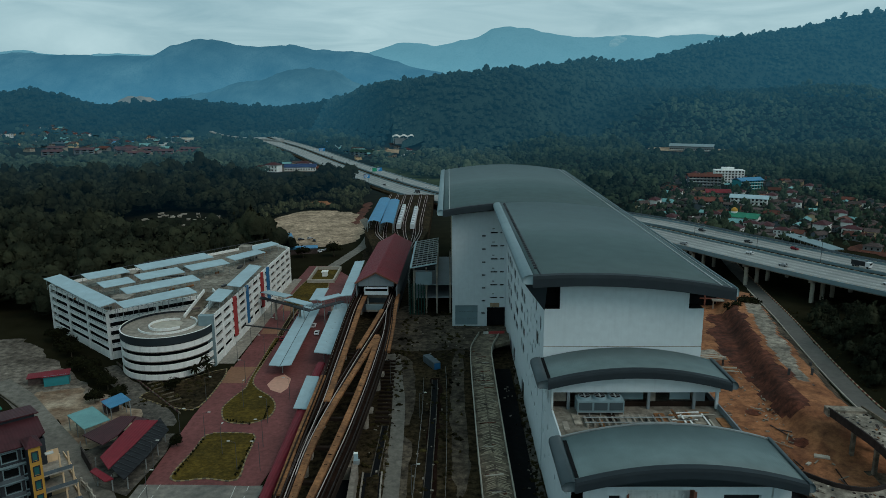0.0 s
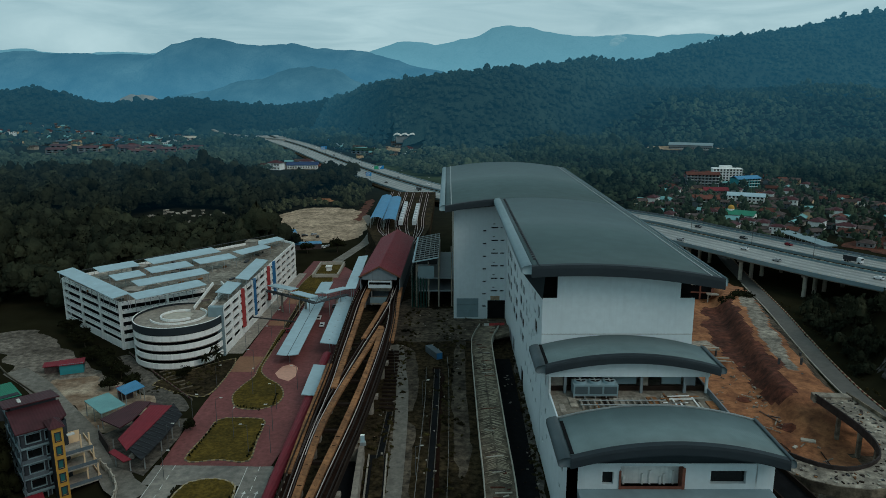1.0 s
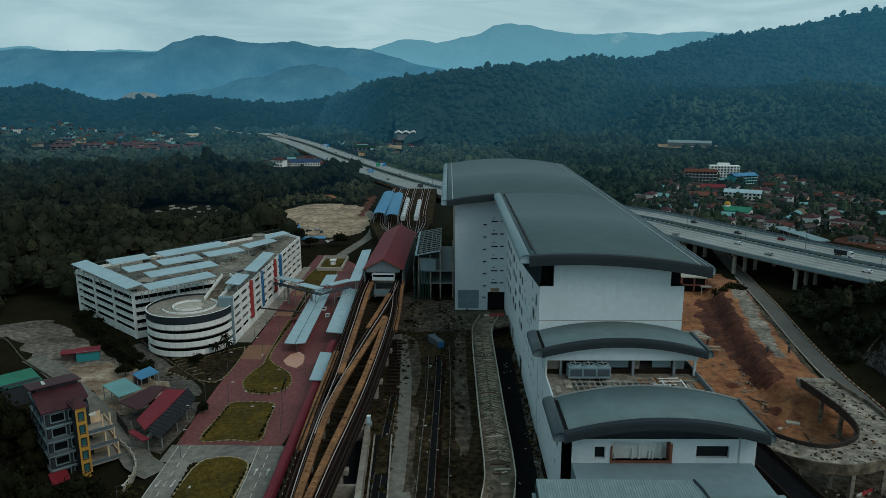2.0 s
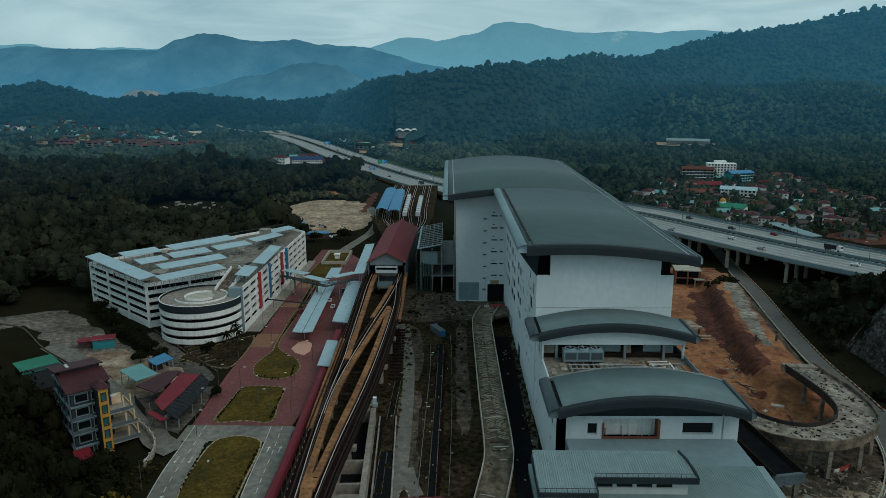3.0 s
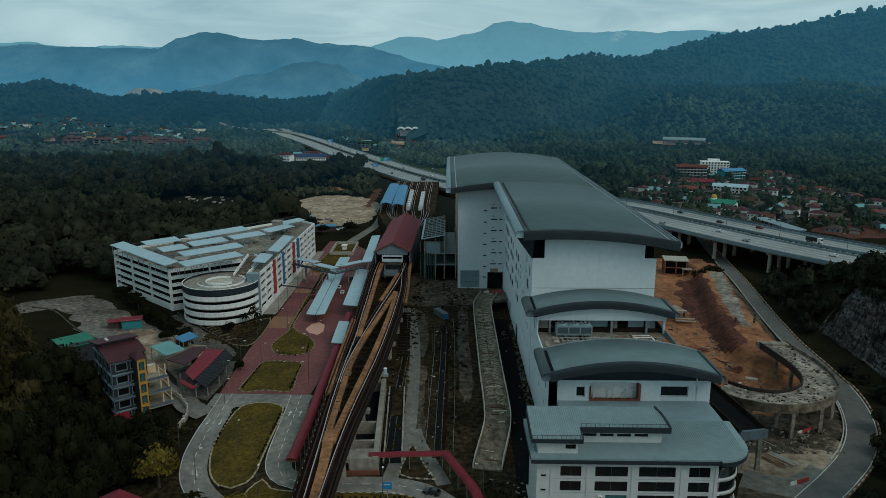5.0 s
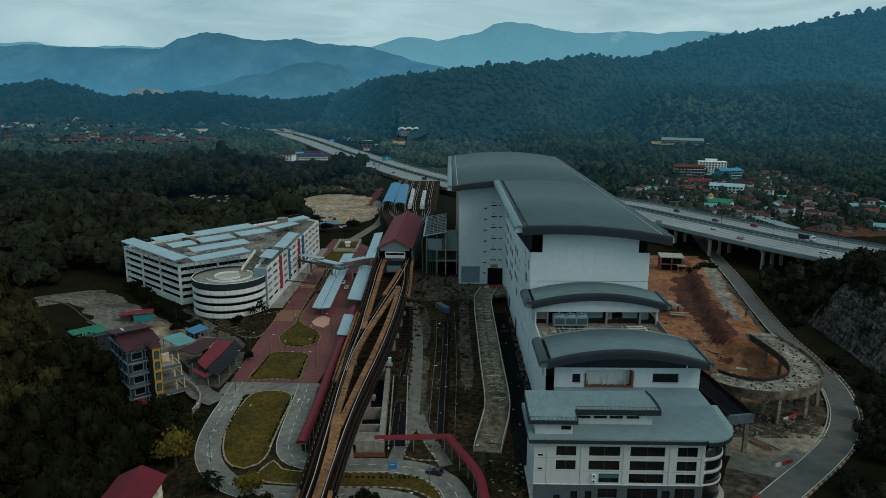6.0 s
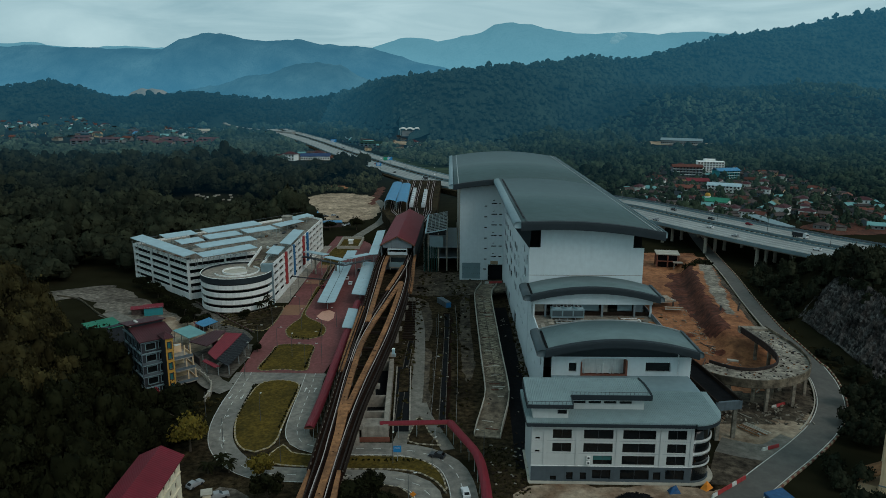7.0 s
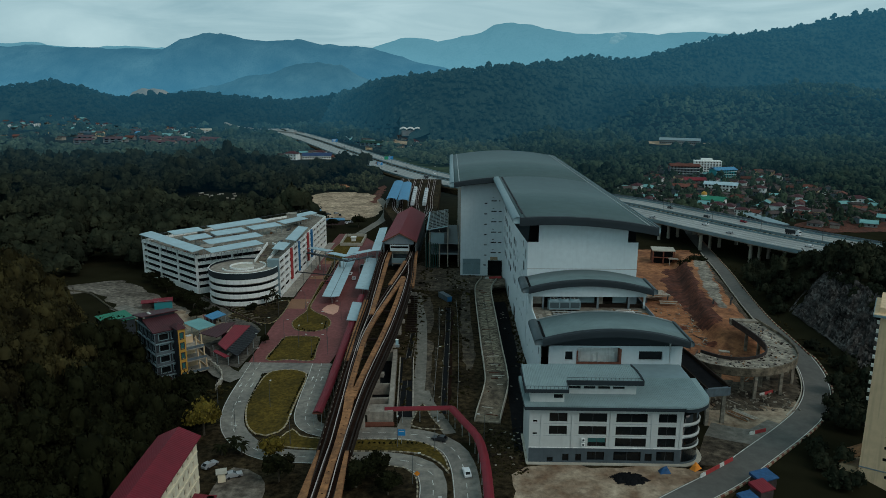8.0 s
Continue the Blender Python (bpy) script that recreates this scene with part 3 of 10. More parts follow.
def kerbed(name, poly, material, label, z=0.2, kerb=0.42, second=None, closed=True, tight=2.0, fill=True, dark=None):
    """A raised island with a kerb of painted blocks, light and dark in turn."""
    ring = smooth(poly, tight, True)
    a = sum(p[0] * q[1] - q[0] * p[1] for p, q in zip(ring, ring[1:] + ring[:1]))
    if a < 0:
        ring = ring[::-1]
    is_ = thing(name, label, "traffic island", kind="structure")
    if fill:
        part("turf", Mesh().prism([(p[0], p[1]) for p in ring], 0.0, z - 0.03), material, is_)
    lt, dk = Mesh(), Mesh()
    loop = [tuple(p) for p in ring] + [tuple(ring[0])]
    for i, (p, d) in enumerate(at_steps(loop, 1.0)):
        (lt if i % 2 else dk).beam((p.x, p.y, z / 2), (p.x + d.x * 0.98, p.y + d.y * 0.98, z / 2), kerb, z)
    part("kerb_light", lt, second or M_KERBW, is_, "painted light kerb blocks")
    part("kerb_dark", dk, dark or M_KERBK, is_, "painted black kerb blocks")
    return is_


RING_W = [(-73, 153), (-72.3, 140), (-71.8, 128), (-70.2, 115), (-66.5, 104), (-60, 95.5), (-53, 91), (-44, 90), (-33, 90), (-20, 89.5), (-12.5, 86), (-9.8, 79), (-9.5, 66), (-9.5, 30)]
RING_E = [(-51.6, 153), (-50.6, 140), (-49.8, 126), (-48.6, 114), (-46, 107.2), (-41, 104), (-33, 103.4), (-20, 103.6), (-12, 101.5), (-6, 96.5), (-3, 89), (-1.6, 78), (-1.0, 60), (-1, 30)]
road("road_ring_west", RING_W, 6.6, M_ASPHALT, "grey asphalt ring road with dashed lines", 0.04)
road("road_ring_east", RING_E, 6.6, M_ASPHALT, "grey asphalt ring road passing under the viaduct", 0.046)
road("road_junction", [(-78, 148.4), (-66, 148.6), (-57, 148.6), (-48, 148.2)], 9.0, M_ASPHALT, "asphalt junction at the plaza", 0.052)
for p in (RING_W, RING_E):
    dashes(p, 4.5, 2.2, 0.16, 0.07)
line(RING_W, 0.14, 0.06, 3.1)
line(RING_E, 0.14, 0.066, 3.1)
road("road_house", [(-152, 213), (-138, 202), (-124, 188), (-112, 176), (-102, 166), (-91, 155), (-83, 144), (-76, 139)], 7.4, M_ROADPALE, "pale worn asphalt lane beside the houses", 0.03)
road("road_station", [(-19.4, 106), (-18.4, 116), (-16.8, 129), (-18.0, 167), (-20.0, 200), (-22.0, 216), (-24.5, 236), (-27, 241)], 3.8, M_ROADPALE, "narrow pale service road along the viaduct", 0.03)
road("road_depot", [(-72, 368), (-66, 400), (-62, 428), (-64, 470), (-76, 520)], 6.0, M_ROADPALE, "grey road to the depot", 0.03)
EAST = [(20, 50), (45, 71), (62, 84.2), (76, 97.4), (90, 111), (100.2, 122.6), (108.4, 136.2), (114.2, 152.4), (117.2, 168), (118.5, 185), (119.5, 205), (122.5, 230), (126.5, 257), (131, 286), (135.5, 322), (142, 372), (150, 420)]
road("road_east", EAST[:9], 8.0, M_EASTROAD, "worn grey asphalt road curving past the site", 0.05)
road("road_east_upper", EAST[8:], 6.4, M_EASTROAD, "worn grey asphalt road climbing under the highway", 0.046)
road("road_apron", [(66, 110), (72, 107), (79, 106), (88, 113)], 9.0, M_ROADPALE, "asphalt site entrance", 0.035)
road("road_black", [(14.0, 95), (14.2, 130), (13.5, 170), (12.8, 205), (12.2, 228)], 6.0, M_BLACKROAD, "fresh black asphalt road beside the hall", 0.03)
line(EAST[:9], 0.2, 0.07, -3.7)
line(EAST[:9], 0.2, 0.07, 3.7)

# the plaza in front of the station, red brick with tan bands
PLAZA = [(-77, 153), (-49, 153), (-47.5, 170), (-47, 200), (-46.5, 240), (-47, 300), (-52, 330), (-60, 352), (-72, 372), (-84, 372), (-84, 340), (-82, 300), (-80, 255), (-79, 220), (-79, 190), (-78, 170)]
single("pavement_plaza", Mesh().prism(PLAZA, -0.05, 0.04), M_PLAZA, "dark red brick-paved station plaza", "paving", "structure")
for i, (y0, y1) in enumerate(((214, 228), (262, 268), (292, 300), (318, 330))):
    single("pavement_band", Mesh().prism([(-79.5, y0), (-71.5, y0), (-71.5, y1), (-80, y1)], 0.0, 0.07), M_PLAZATAN, "tan brick crossing band", "paving", "structure")
single("pavement_pink", Mesh().prism([(-63.6, 213), (-61.4, 209), (-57.6, 206.5), (-56.2, 210.5), (-57, 218), (-60, 221.5), (-62.6, 219)], 0.0, 0.09), M_PINK, "smooth pink paved circle under the canopy end", "paving", "structure")
single("pavement_carpark", Mesh().prism([(-85.5, 231), (-80, 231), (-82, 345), (-86, 345)], -0.02, 0.06), M_CONC, "concrete footway along the car park", "paving", "structure")

kerbed("island_long", [(-68, 141), (-66, 145.5), (-61, 147), (-56, 145), (-54.2, 140), (-53.6, 126), (-53, 114), (-52.6, 108), (-53.6, 103), (-56.5, 100.6), (-60, 102), (-63.6, 107), (-66.6, 116), (-68, 126)], M_GRASS, "long kerbed island of dry grass in the ring road", dark=M_KERBY)
kerbed("island_south", [(-52.5, 98), (-50, 104.5), (-47, 100.8), (-41, 99.6), (-36, 99.5), (-36, 94.3), (-44, 94), (-50, 95)], M_GRASS, "small kerbed grass island beside the viaduct", dark=M_KERBY)
kerbed("island_east", [(-33, 99), (-18, 99.6), (-11.5, 97.2), (-7.6, 91.5), (-6.2, 85), (-6.4, 84), (-8.5, 88), (-13, 92), (-19, 93.4), (-33, 93.6)], M_GRASS, "curved kerbed grass island")
road("road_fork", [(-15.2, 132), (-13.4, 124), (-9.8, 114), (-6.2, 104)], 3.6, M_ROADPALE, "worn asphalt branch of the service road", 0.034)
kerbed("island_fork", [(-15.0, 122.5), (-16.6, 115), (-17.0, 108), (-12, 106.4), (-8.8, 106.2), (-11.6, 113)], M_SCRUB, "small dark planted triangle between the road branches")
kerbed("island_inner", [(-33, 86), (-20, 86), (-15.5, 83.5), (-13.4, 77.5), (-13, 60), (-13, 40), (-22, 40), (-33, 60)], M_SCRUB, "kerbed planted island inside the loop")
kerbed("island_square", [(-71.5, 155.5), (-63, 156), (-55.5, 155.5), (-56.2, 166), (-57, 177), (-58, 179), (-64, 179.8), (-70.6, 178.5), (-71.2, 170)], M_GRASS, "square kerbed lawn on the plaza", second=M_KERBY)
kerbed("island_drop", [(-69.1, 187.6), (-65.5, 185.6), (-61, 185.6), (-57, 189), (-56.3, 194), (-57.4, 199), (-60.3, 204), (-66, 210), (-69.2, 217), (-70.0, 232), (-70.9, 257), (-72.4, 257), (-71.2, 232), (-70.4, 217), (-69.7, 210), (-71.3, 203), (-72.0, 195)], M_GRASS, "drop-shaped kerbed lawn on the plaza", second=M_KERBY)
kerbed("island_strip", [(-72.4, 260), (-70.9, 260), (-71.8, 280), (-72.6, 298), (-74.4, 298), (-73.4, 280)], M_SCRUB, "narrow planted strip on the plaza", second=M_KERBY)
kerbed("island_garden", [(-79, 300), (-70, 302), (-69, 318), (-66, 330), (-70, 345), (-78, 345), (-80, 320)], M_GRASS, "lawn round the fountain court", second=M_KERBY)
kerbed("island_spiral", [(-88, 196), (-79.6, 196), (-79.8, 222), (-84, 224), (-100, 205), (-96, 200)], M_SCRUB, "planted corner by the spiral ramp", second=M_KERBY)

patch("ground_puddle", [(-21.5, 190), (-15.8, 186), (-15.4, 206), (-16.6, 222), (-19, 236), (-24.6, 240), (-25, 234), (-21.6, 222)], M_MUD, "muddy grey verge of the service road", 0.012, seed=3.0)
patch("ground_track", [(-13.8, 150), (-12.2, 130), (-11.6, 112), (-18.6, 112), (-19.4, 130), (-19.6, 150), (-20.6, 176), (-14.4, 176)], M_MUD, "muddy grey verge of the service road", 0.012, seed=5.0)
patch("ground_works", [(-14.4, 284), (-2, 286), (3, 268), (-2, 262), (-13.5, 265)], M_MUD, "grey churned soil before the loading bay", 0.012, seed=7.0)
patch("ground_gravel_lane", [(-121, 229), (-112, 220), (-98, 205), (-85, 191), (-82, 184), (-90, 186), (-100, 196), (-112, 209), (-123, 221)], M_GRAVEL, "dark gravel lane", 0.012, seed=9.0)
patch("ground_worn", [(-136, 204), (-124, 208), (-112, 203), (-100, 196), (-93, 188), (-92, 178), (-98, 170), (-106, 174), (-118, 186), (-128, 196)], M_FORECOURT, "worn tan earth round the lane sheds", 0.016, bumps=2.0, seed=14.0)
patch("ground_court", [(-60, 84), (-52, 80), (-49, 70), (-55, 58), (-62, 56), (-62, 74)], M_YARD, "worn concrete yard beside the hostel", 0.012, seed=11.0)


# ---- the elevated railway ----
TRACK_W = [(-34.9, 10), (-35.0, 40), (-35.2, 59), (-35.6, 78), (-36.4, 95), (-37.1, 110), (-38.2, 132), (-39.1, 156), (-40.0, 184), (-40.9, 205), (-42.6, 236), (-44.2, 268), (-44.6, 300)]
TRACK_E = [(-30.5, 10), (-30.6, 40), (-30.7, 59), (-30.9, 78), (-31.0, 96), (-30.8, 113), (-29.9, 130), (-28.9, 150), (-28.2, 165), (-27.6, 195), (-27.6, 220), (-28.4, 246), (-30.2, 272), (-31, 300)]
TRACK_X = [(-38.4, 144), (-38.7, 156), (-38.0, 176), (-35.4, 214), (-32.6, 248), (-31.2, 276), (-31, 300)]
LINE_W = [(-34.2, 10), (-34.4, 40), (-34.6, 59), (-34.9, 72), (-35.1, 84), (-35.7, 94), (-36.6, 110), (-37.9, 131), (-38.8, 156), (-39.3, 184), (-40.4, 205), (-41.8, 236), (-43.4, 268), (-43.8, 300)]
LINE_E = [(-30.8, 10), (-30.9, 40), (-31.1, 59), (-31.6, 72), (-31.9, 85), (-32.0, 98), (-31.9, 112), (-31.4, 130), (-30.3, 150), (-29.4, 169), (-28.8, 199), (-28.8, 226), (-29.2, 246), (-31.0, 272), (-31.8, 300)]
DECK = 8.0


def viaduct():
    va = thing("railway_viaduct", "elevated concrete railway viaduct with tan walkways and steel rails", "viaduct")
    for p, w in ((TRACK_W, 3.6), (TRACK_E, 3.3), (TRACK_X, 3.2)):
        q = smooth(p, 4.0)
        part("deck", Mesh().ribbon(q, w, DECK - 0.6, DECK), M_TRACKBED, va)
        part("girder", Mesh().ribbon(q, w * 0.6, DECK - 2.3, DECK - 0.6), M_PARAPET, va)
        for s in (-0.72, 0.72):
            part("rail_plinth", Mesh().ribbon(q, 0.5, DECK, DECK + 0.14, s), M_PARAPET, va, "dark rail plinth")
            part("rail", Mesh().ribbon(q, 0.12, DECK + 0.14, DECK + 0.3, s), M_RUST, va, "dull brown steel rail")
    for p in (LINE_W, LINE_E, [(x + 0.55, y) for x, y in TRACK_X]):
        part("conductor_rail", Mesh().ribbon(smooth(p, 4.0), 0.16, DECK + 0.32, DECK + 0.52), M_RAIL, va, "pale covered conductor rail")
    # walkways of tan slabs
    mid = [(-32.1, 10), (-32.3, 40), (-32.55, 59), (-32.9, 73), (-33.05, 84), (-33.5, 96), (-34.3, 108)]
    part("walkway", Mesh().prism([(-32.9, 10), (-33.2, 40), (-33.4, 59), (-33.7, 73), (-34.0, 84), (-34.6, 96), (-35.9, 109), (-34.2, 116), (-33.2, 109), (-32.5, 96), (-32.1, 84), (-32.1, 73), (-31.7, 59), (-31.4, 40), (-31.2, 10)], DECK - 0.2, DECK + 0.49), M_TAN, va, "tan concrete walkway slabs")
    left = [(-35.2, 108), (-35.7, 120), (-36.5, 140), (-37.0, 158), (-36.2, 178), (-33.2, 212), (-30.9, 238)]
    right = [(-33.7, 108), (-33.3, 120), (-32.3, 141), (-31.4, 159), (-30.5, 187), (-30.2, 215), (-30.3, 236)]
    for q, h in ((left, 0.5), (right, 0.508)):
        part("walkway", Mesh().ribbon(smooth(q, 4), 1.6, DECK - 0.19, DECK + h), M_TAN, va, "tan concrete walkway slabs")
    for q, w in (([(-40.0, 136), (-41.6, 168), (-42.7, 201)], 1.5), ([(-38.2, 183), (-39.0, 205), (-40.4, 240), (-41.8, 272), (-42, 290)], 1.7), ([(-35.6, 225), (-34.0, 246), (-32.6, 268)], 1.5),
                 ([(-25.6, 222), (-26.4, 246), (-27.8, 272), (-28.4, 290)], 1.6)):
        part("walkway", Mesh().ribbon(smooth(q, 4), w, DECK - 0.4, DECK + 0.45), M_TAN, va, "tan concrete walkway slabs")
    for poly in ([(-38.2, 10), (-35.3, 10), (-35.6, 59), (-36.8, 78), (-37.3, 78), (-37.4, 59)], [(-29.9, 10), (-27.0, 10), (-28.3, 59), (-29.8, 78), (-30.7, 78), (-29.8, 59)]):
        part("walkway", Mesh().prism(poly, DECK - 0.5, DECK + 0.55), M_TAN, va, "tan concrete walkway slabs")
    # slab joints across the walkways
    jt = Mesh()
    for q, w in ((mid, 1.2), (left, 1.2), (right, 1.2)):
        for a, d in at_steps(smooth(q, 4), 4.5):
            n = Vector((d.y, -d.x, 0)) * (w / 2 + 0.02)
            c = Vector((a.x, a.y, DECK + 0.5))
            k = noise.noise(c * 0.37)
            jt.beam(c - n * (0.3 + k), c + n * (0.2 + k), 0.2 + 0.2 * k, 0.06)
    tagged(part("slab_joint_row", jt, M_TRACKBED, va), kind="stuff")
    # parapets with posts
    for p, s in ((TRACK_W, -1.85), (TRACK_E, 1.7)):
        q = smooth(p, 4.0)
        q = [c for c in q if c[1] > 77]
        part("parapet", Mesh().ribbon(q, 0.3, DECK - 0.9, DECK + 0.75, s), M_PARAPET, va, "grimy concrete parapet")
        bl = Mesh()
        for a, d in at_steps(sides(q, s * 0.9), 3.0):
            bl.beam((a.x, a.y, DECK + 0.3), (a.x + d.x * 0.5, a.y + d.y * 0.5, DECK + 0.3), 0.16, 0.3)
        tagged(part("bracket_strip", bl, M_CONC, va, "small cable brackets"), kind="stuff")
    for y in list(range(28, 290, 26)):
        for p, kind in ((TRACK_W, 0), (TRACK_E, 1)):
            x = table(y, [q[1] for q in p], [q[0] for q in p])
            part("pier", Mesh().tube((x, y, -2), (x, y, DECK - 3.2), 0.95, 0.95, 14).box(x - 2.2, y - 1.0, DECK - 3.3, x + 2.2, y + 1.0, DECK - 2.2), M_CONC, va)
    for y in range(112, 240, 16):
        a = table(y, [q[1] for q in TRACK_W], [q[0] for q in TRACK_W])
        b = table(y, [q[1] for q in TRACK_E], [q[0] for q in TRACK_E])
        part("cross_beam", Mesh().box(a, y - 0.5, DECK - 2.0, b, y + 0.5, DECK - 1.2), M_PARAPET, va)
    return va


def station():
    st = thing("railway_station", "red gabled station hall on the viaduct", "station building", (-37.0, 326, 0), 0)
    Y0, Y1, E, R, W = -41.0, 42.0, 14.2, 18.8, 8.9
    roof = Mesh()
    for s in (-1, 1):
        roof.add([(0, Y0, R), (s * W, Y0, E), (s * W, Y1, E), (0, Y1, R), (0, Y0, R - 0.4), (s * W, Y0, E - 0.4), (s * W, Y1, E - 0.4), (0, Y1, R - 0.4)],
                 [(0, 1, 2, 3), (7, 6, 5, 4), (0, 4, 5, 1), (1, 5, 6, 2), (2, 6, 7, 3)])
    r = part("roof", roof, M_REDROOF, st, "dark red ribbed gable roof")
    part("ridge_cap", Mesh().box(-0.35, Y0, R - 0.05, 0.35, Y1, R + 0.2), M_REDSHEET, r)
    barge = Mesh().beam((-W, Y0 - 0.1, E), (0, Y0 - 0.1, R), 0.3, 0.6).beam((0, Y0 - 0.1, R), (W, Y0 - 0.1, E), 0.3, 0.6)
    part("barge_board", barge, M_BRICK, r)
    gab = Mesh().add([(-W + 1.5, Y0 + 0.8, 12.8), (W - 1.5, Y0 + 0.8, 12.8), (W - 1.5, Y0 + 0.8, 14.4), (0, Y0 + 0.8, 18.2), (-W + 1.5, Y0 + 0.8, 14.4)], [(0, 1, 2, 3, 4)])
    part("gable_screen", gab, M_GREYBAND, st)
    part("glass_band", Mesh().box(-5.0, Y0 + 0.5, 9.2, 5.0, Y0 + 1.0, 12.4), M_WHITE, st, "pale blue end screen")
    part("window", Mesh().box(-4.6, Y0 + 0.4, 10.8, 4.6, Y0 + 0.48, 11.8), M_GLASS, st)
    part("platform", Mesh().box(-4.6, Y0 + 3, 7.2, 4.6, Y1, 9.0), M_CONC, st)
    for s in (-1, 1):
        part("platform_wall", Mesh().box(s * (W - 0.4), Y0 + 1, 6, s * (W - 0.7), Y1, 12.6), M_GREYBAND, st)
    for y in (-36, -24, -12, 0, 12, 24, 36):
        for x in (-4.2, 4.2):
            part("column", Mesh().box(x - 0.25, y - 0.25, 0, x + 0.25, y + 0.25, 15.5), M_OFFWHITE, st)
    part("concourse", Mesh().box(-8.2, Y0 + 6, 0, 8.2, Y1, 6.2), M_BLUEGREY, st)
    part("lower_screen", Mesh().box(-3.6, Y0 - 5, 4.2, 3.6, Y0 - 4.6, 6.6), M_GUTTER, st, "pale lower screen wall")
    part("lower_deck", Mesh().box(-3.6, Y0 - 5, 3.6, 3.6, Y0 + 6, 4.2), M_CONC, st)


viaduct()
station()


# ---- the terminal: hall, podium and office, on one axis ----
AXIS = 1.4
TERM = (37.5, 163.0, 0.0)


def wall_with_holes(m, u0, u1, z0, z1, holes, place, depth):
    """A wall over u0..u1, z0..z1 cut into a grid round the holes (u0, z0, u1, z1), with reveals of the given depth.
    place(u, d, z) gives the place at depth d behind the face."""
    us = sorted({u0, u1, *(h[0] for h in holes), *(h[2] for h in holes)})
    zs = sorted({z0, z1, *(h[1] for h in holes), *(h[3] for h in holes)})
    for a, b in zip(us, us[1:]):
        for c, d in zip(zs, zs[1:]):
            mu, mz = (a + b) / 2, (c + d) / 2
            if not any(h[0] < mu < h[2] and h[1] < mz < h[3] for h in holes):
                m.add([place(a, 0, c), place(b, 0, c), place(b, 0, d), place(a, 0, d)], [(0, 1, 2, 3)])
    for a, c, b, d in holes:
        q = [(a, c), (b, c), (b, d), (a, d)]
        for (p, s), (p2, s2) in zip(q, q[1:] + q[:1]):
            m.add([place(p, 0, s), place(p, depth, s), place(p2, depth, s2), place(p2, 0, s2)], [(0, 1, 2, 3)])
    return m


def window_parts(parent, holes, place, depth, glass, frame_mat, mullions=True):
    """A pane with its frame in every hole, each a window of its own."""
    for a, c, b, d in holes:
        g = Mesh().add([place(a, depth, c), place(b, depth, c), place(b, depth, d), place(a, depth, d)], [(0, 1, 2, 3)])
        w = part("window", g, glass, parent)
        if b - a > 4.0 and mullions:
            n = max(2, round((b - a) / 3.4))
            for i in range(1, n):
                u = a + (b - a) * i / n
                part("mullion", Mesh().add([place(u - 0.05, depth - 0.06, c), place(u + 0.05, depth - 0.06, c), place(u + 0.05, depth - 0.06, d), place(u - 0.05, depth - 0.06, d),
                                            place(u - 0.05, depth, c), place(u + 0.05, depth, c), place(u + 0.05, depth, d), place(u - 0.05, depth, d)],
                                           [(0, 1, 2, 3), (0, 3, 7, 4), (1, 5, 6, 2)]), frame_mat, w)


def arc_roof(parent, x0, x1, y0, y1, z_at, thick, fascia_h, fx=None, sheet=None):
    """A vaulted sheet roof over x0..x1 (curved in x), with a deep dark fascia at its front and a rolled edge at each side."""
    n = 28
    xs = [x0 + (x1 - x0) * i / n for i in range(n + 1)]
    m = Mesh()
    top = [(x, y, z_at(x)) for y in (y0, y1) for x in xs]
    low = [(x, y, z_at(x) - thick) for y in (y0, y1) for x in xs]
    k = n + 1
    f = [(i, i + 1, k + i + 1, k + i) for i in range(n)] + [(2 * k + i + 1, 2 * k + i, 3 * k + i, 3 * k + i + 1) for i in range(n)]
    f += [(k + i, k + i + 1, 3 * k + i + 1, 3 * k + i) for i in range(n)] + [(i + 1, i, 2 * k + i, 2 * k + i + 1) for i in range(n)]
    f += [(0, k, 3 * k, 2 * k), (n, 2 * k + n, 3 * k + n, k + n)]
    m.add(top + low, f)
    roof = part("roof", m, sheet or M_ROOF, parent, "grey-green vaulted metal roof", True)
    roof.data.polygons.foreach_set("use_smooth", [True] * n + [False] * (len(roof.data.polygons) - n))
    fa = Mesh()
    v = []
    fx = fx or (x0, x1)
    for x in [fx[0] + (fx[1] - fx[0]) * i / n for i in range(n + 1)]:
        z = z_at(x)
        v += [(x, y0 - 0.5, z + 0.05), (x, y0 - 0.62, z - fascia_h * 0.25), (x, y0 - 0.62, z - fascia_h), (x, y0 + 0.9, z - fascia_h), (x, y0 + 0.9, z + 0.12)]
    fa.add(v, [(5 * i + j, 5 * i + (j + 1) % 5, 5 * i + 5 + (j + 1) % 5, 5 * i + 5 + j) for i in range(n) for j in range(5)] + [(4, 3, 2, 1, 0), tuple(5 * n + j for j in range(5))])
    part("fascia", fa, M_FASCIA, roof, "dark slate fascia")
    return roof


def side_edge(parent, x, y0, y1, z, s, w=2.6, h=1.5, material=None):
    """The rolled metal edge along a side eave; s is -1 for the side facing -x."""
    m = Mesh()
    prof = [(0, 0.05), (0, 0.35), (s * w * 0.3, 0.35), (s * w * 0.75, 0.1), (s * w, -0.4), (s * w, -h * 0.8), (s * w * 0.8, -h), (0, -h)]
    v = [(x + a, y, z + b) for y in (y0, y1) for a, b in prof]
    n = len(prof)
    f = [(i, (i + 1) % n, n + (i + 1) % n, n + i) for i in range(n)] + [tuple(range(n)), tuple(range(2 * n - 1, n - 1, -1))]
    part("gutter", m.add(v, f), material or M_GUTTER, parent, "blue-grey rolled metal eave", True)


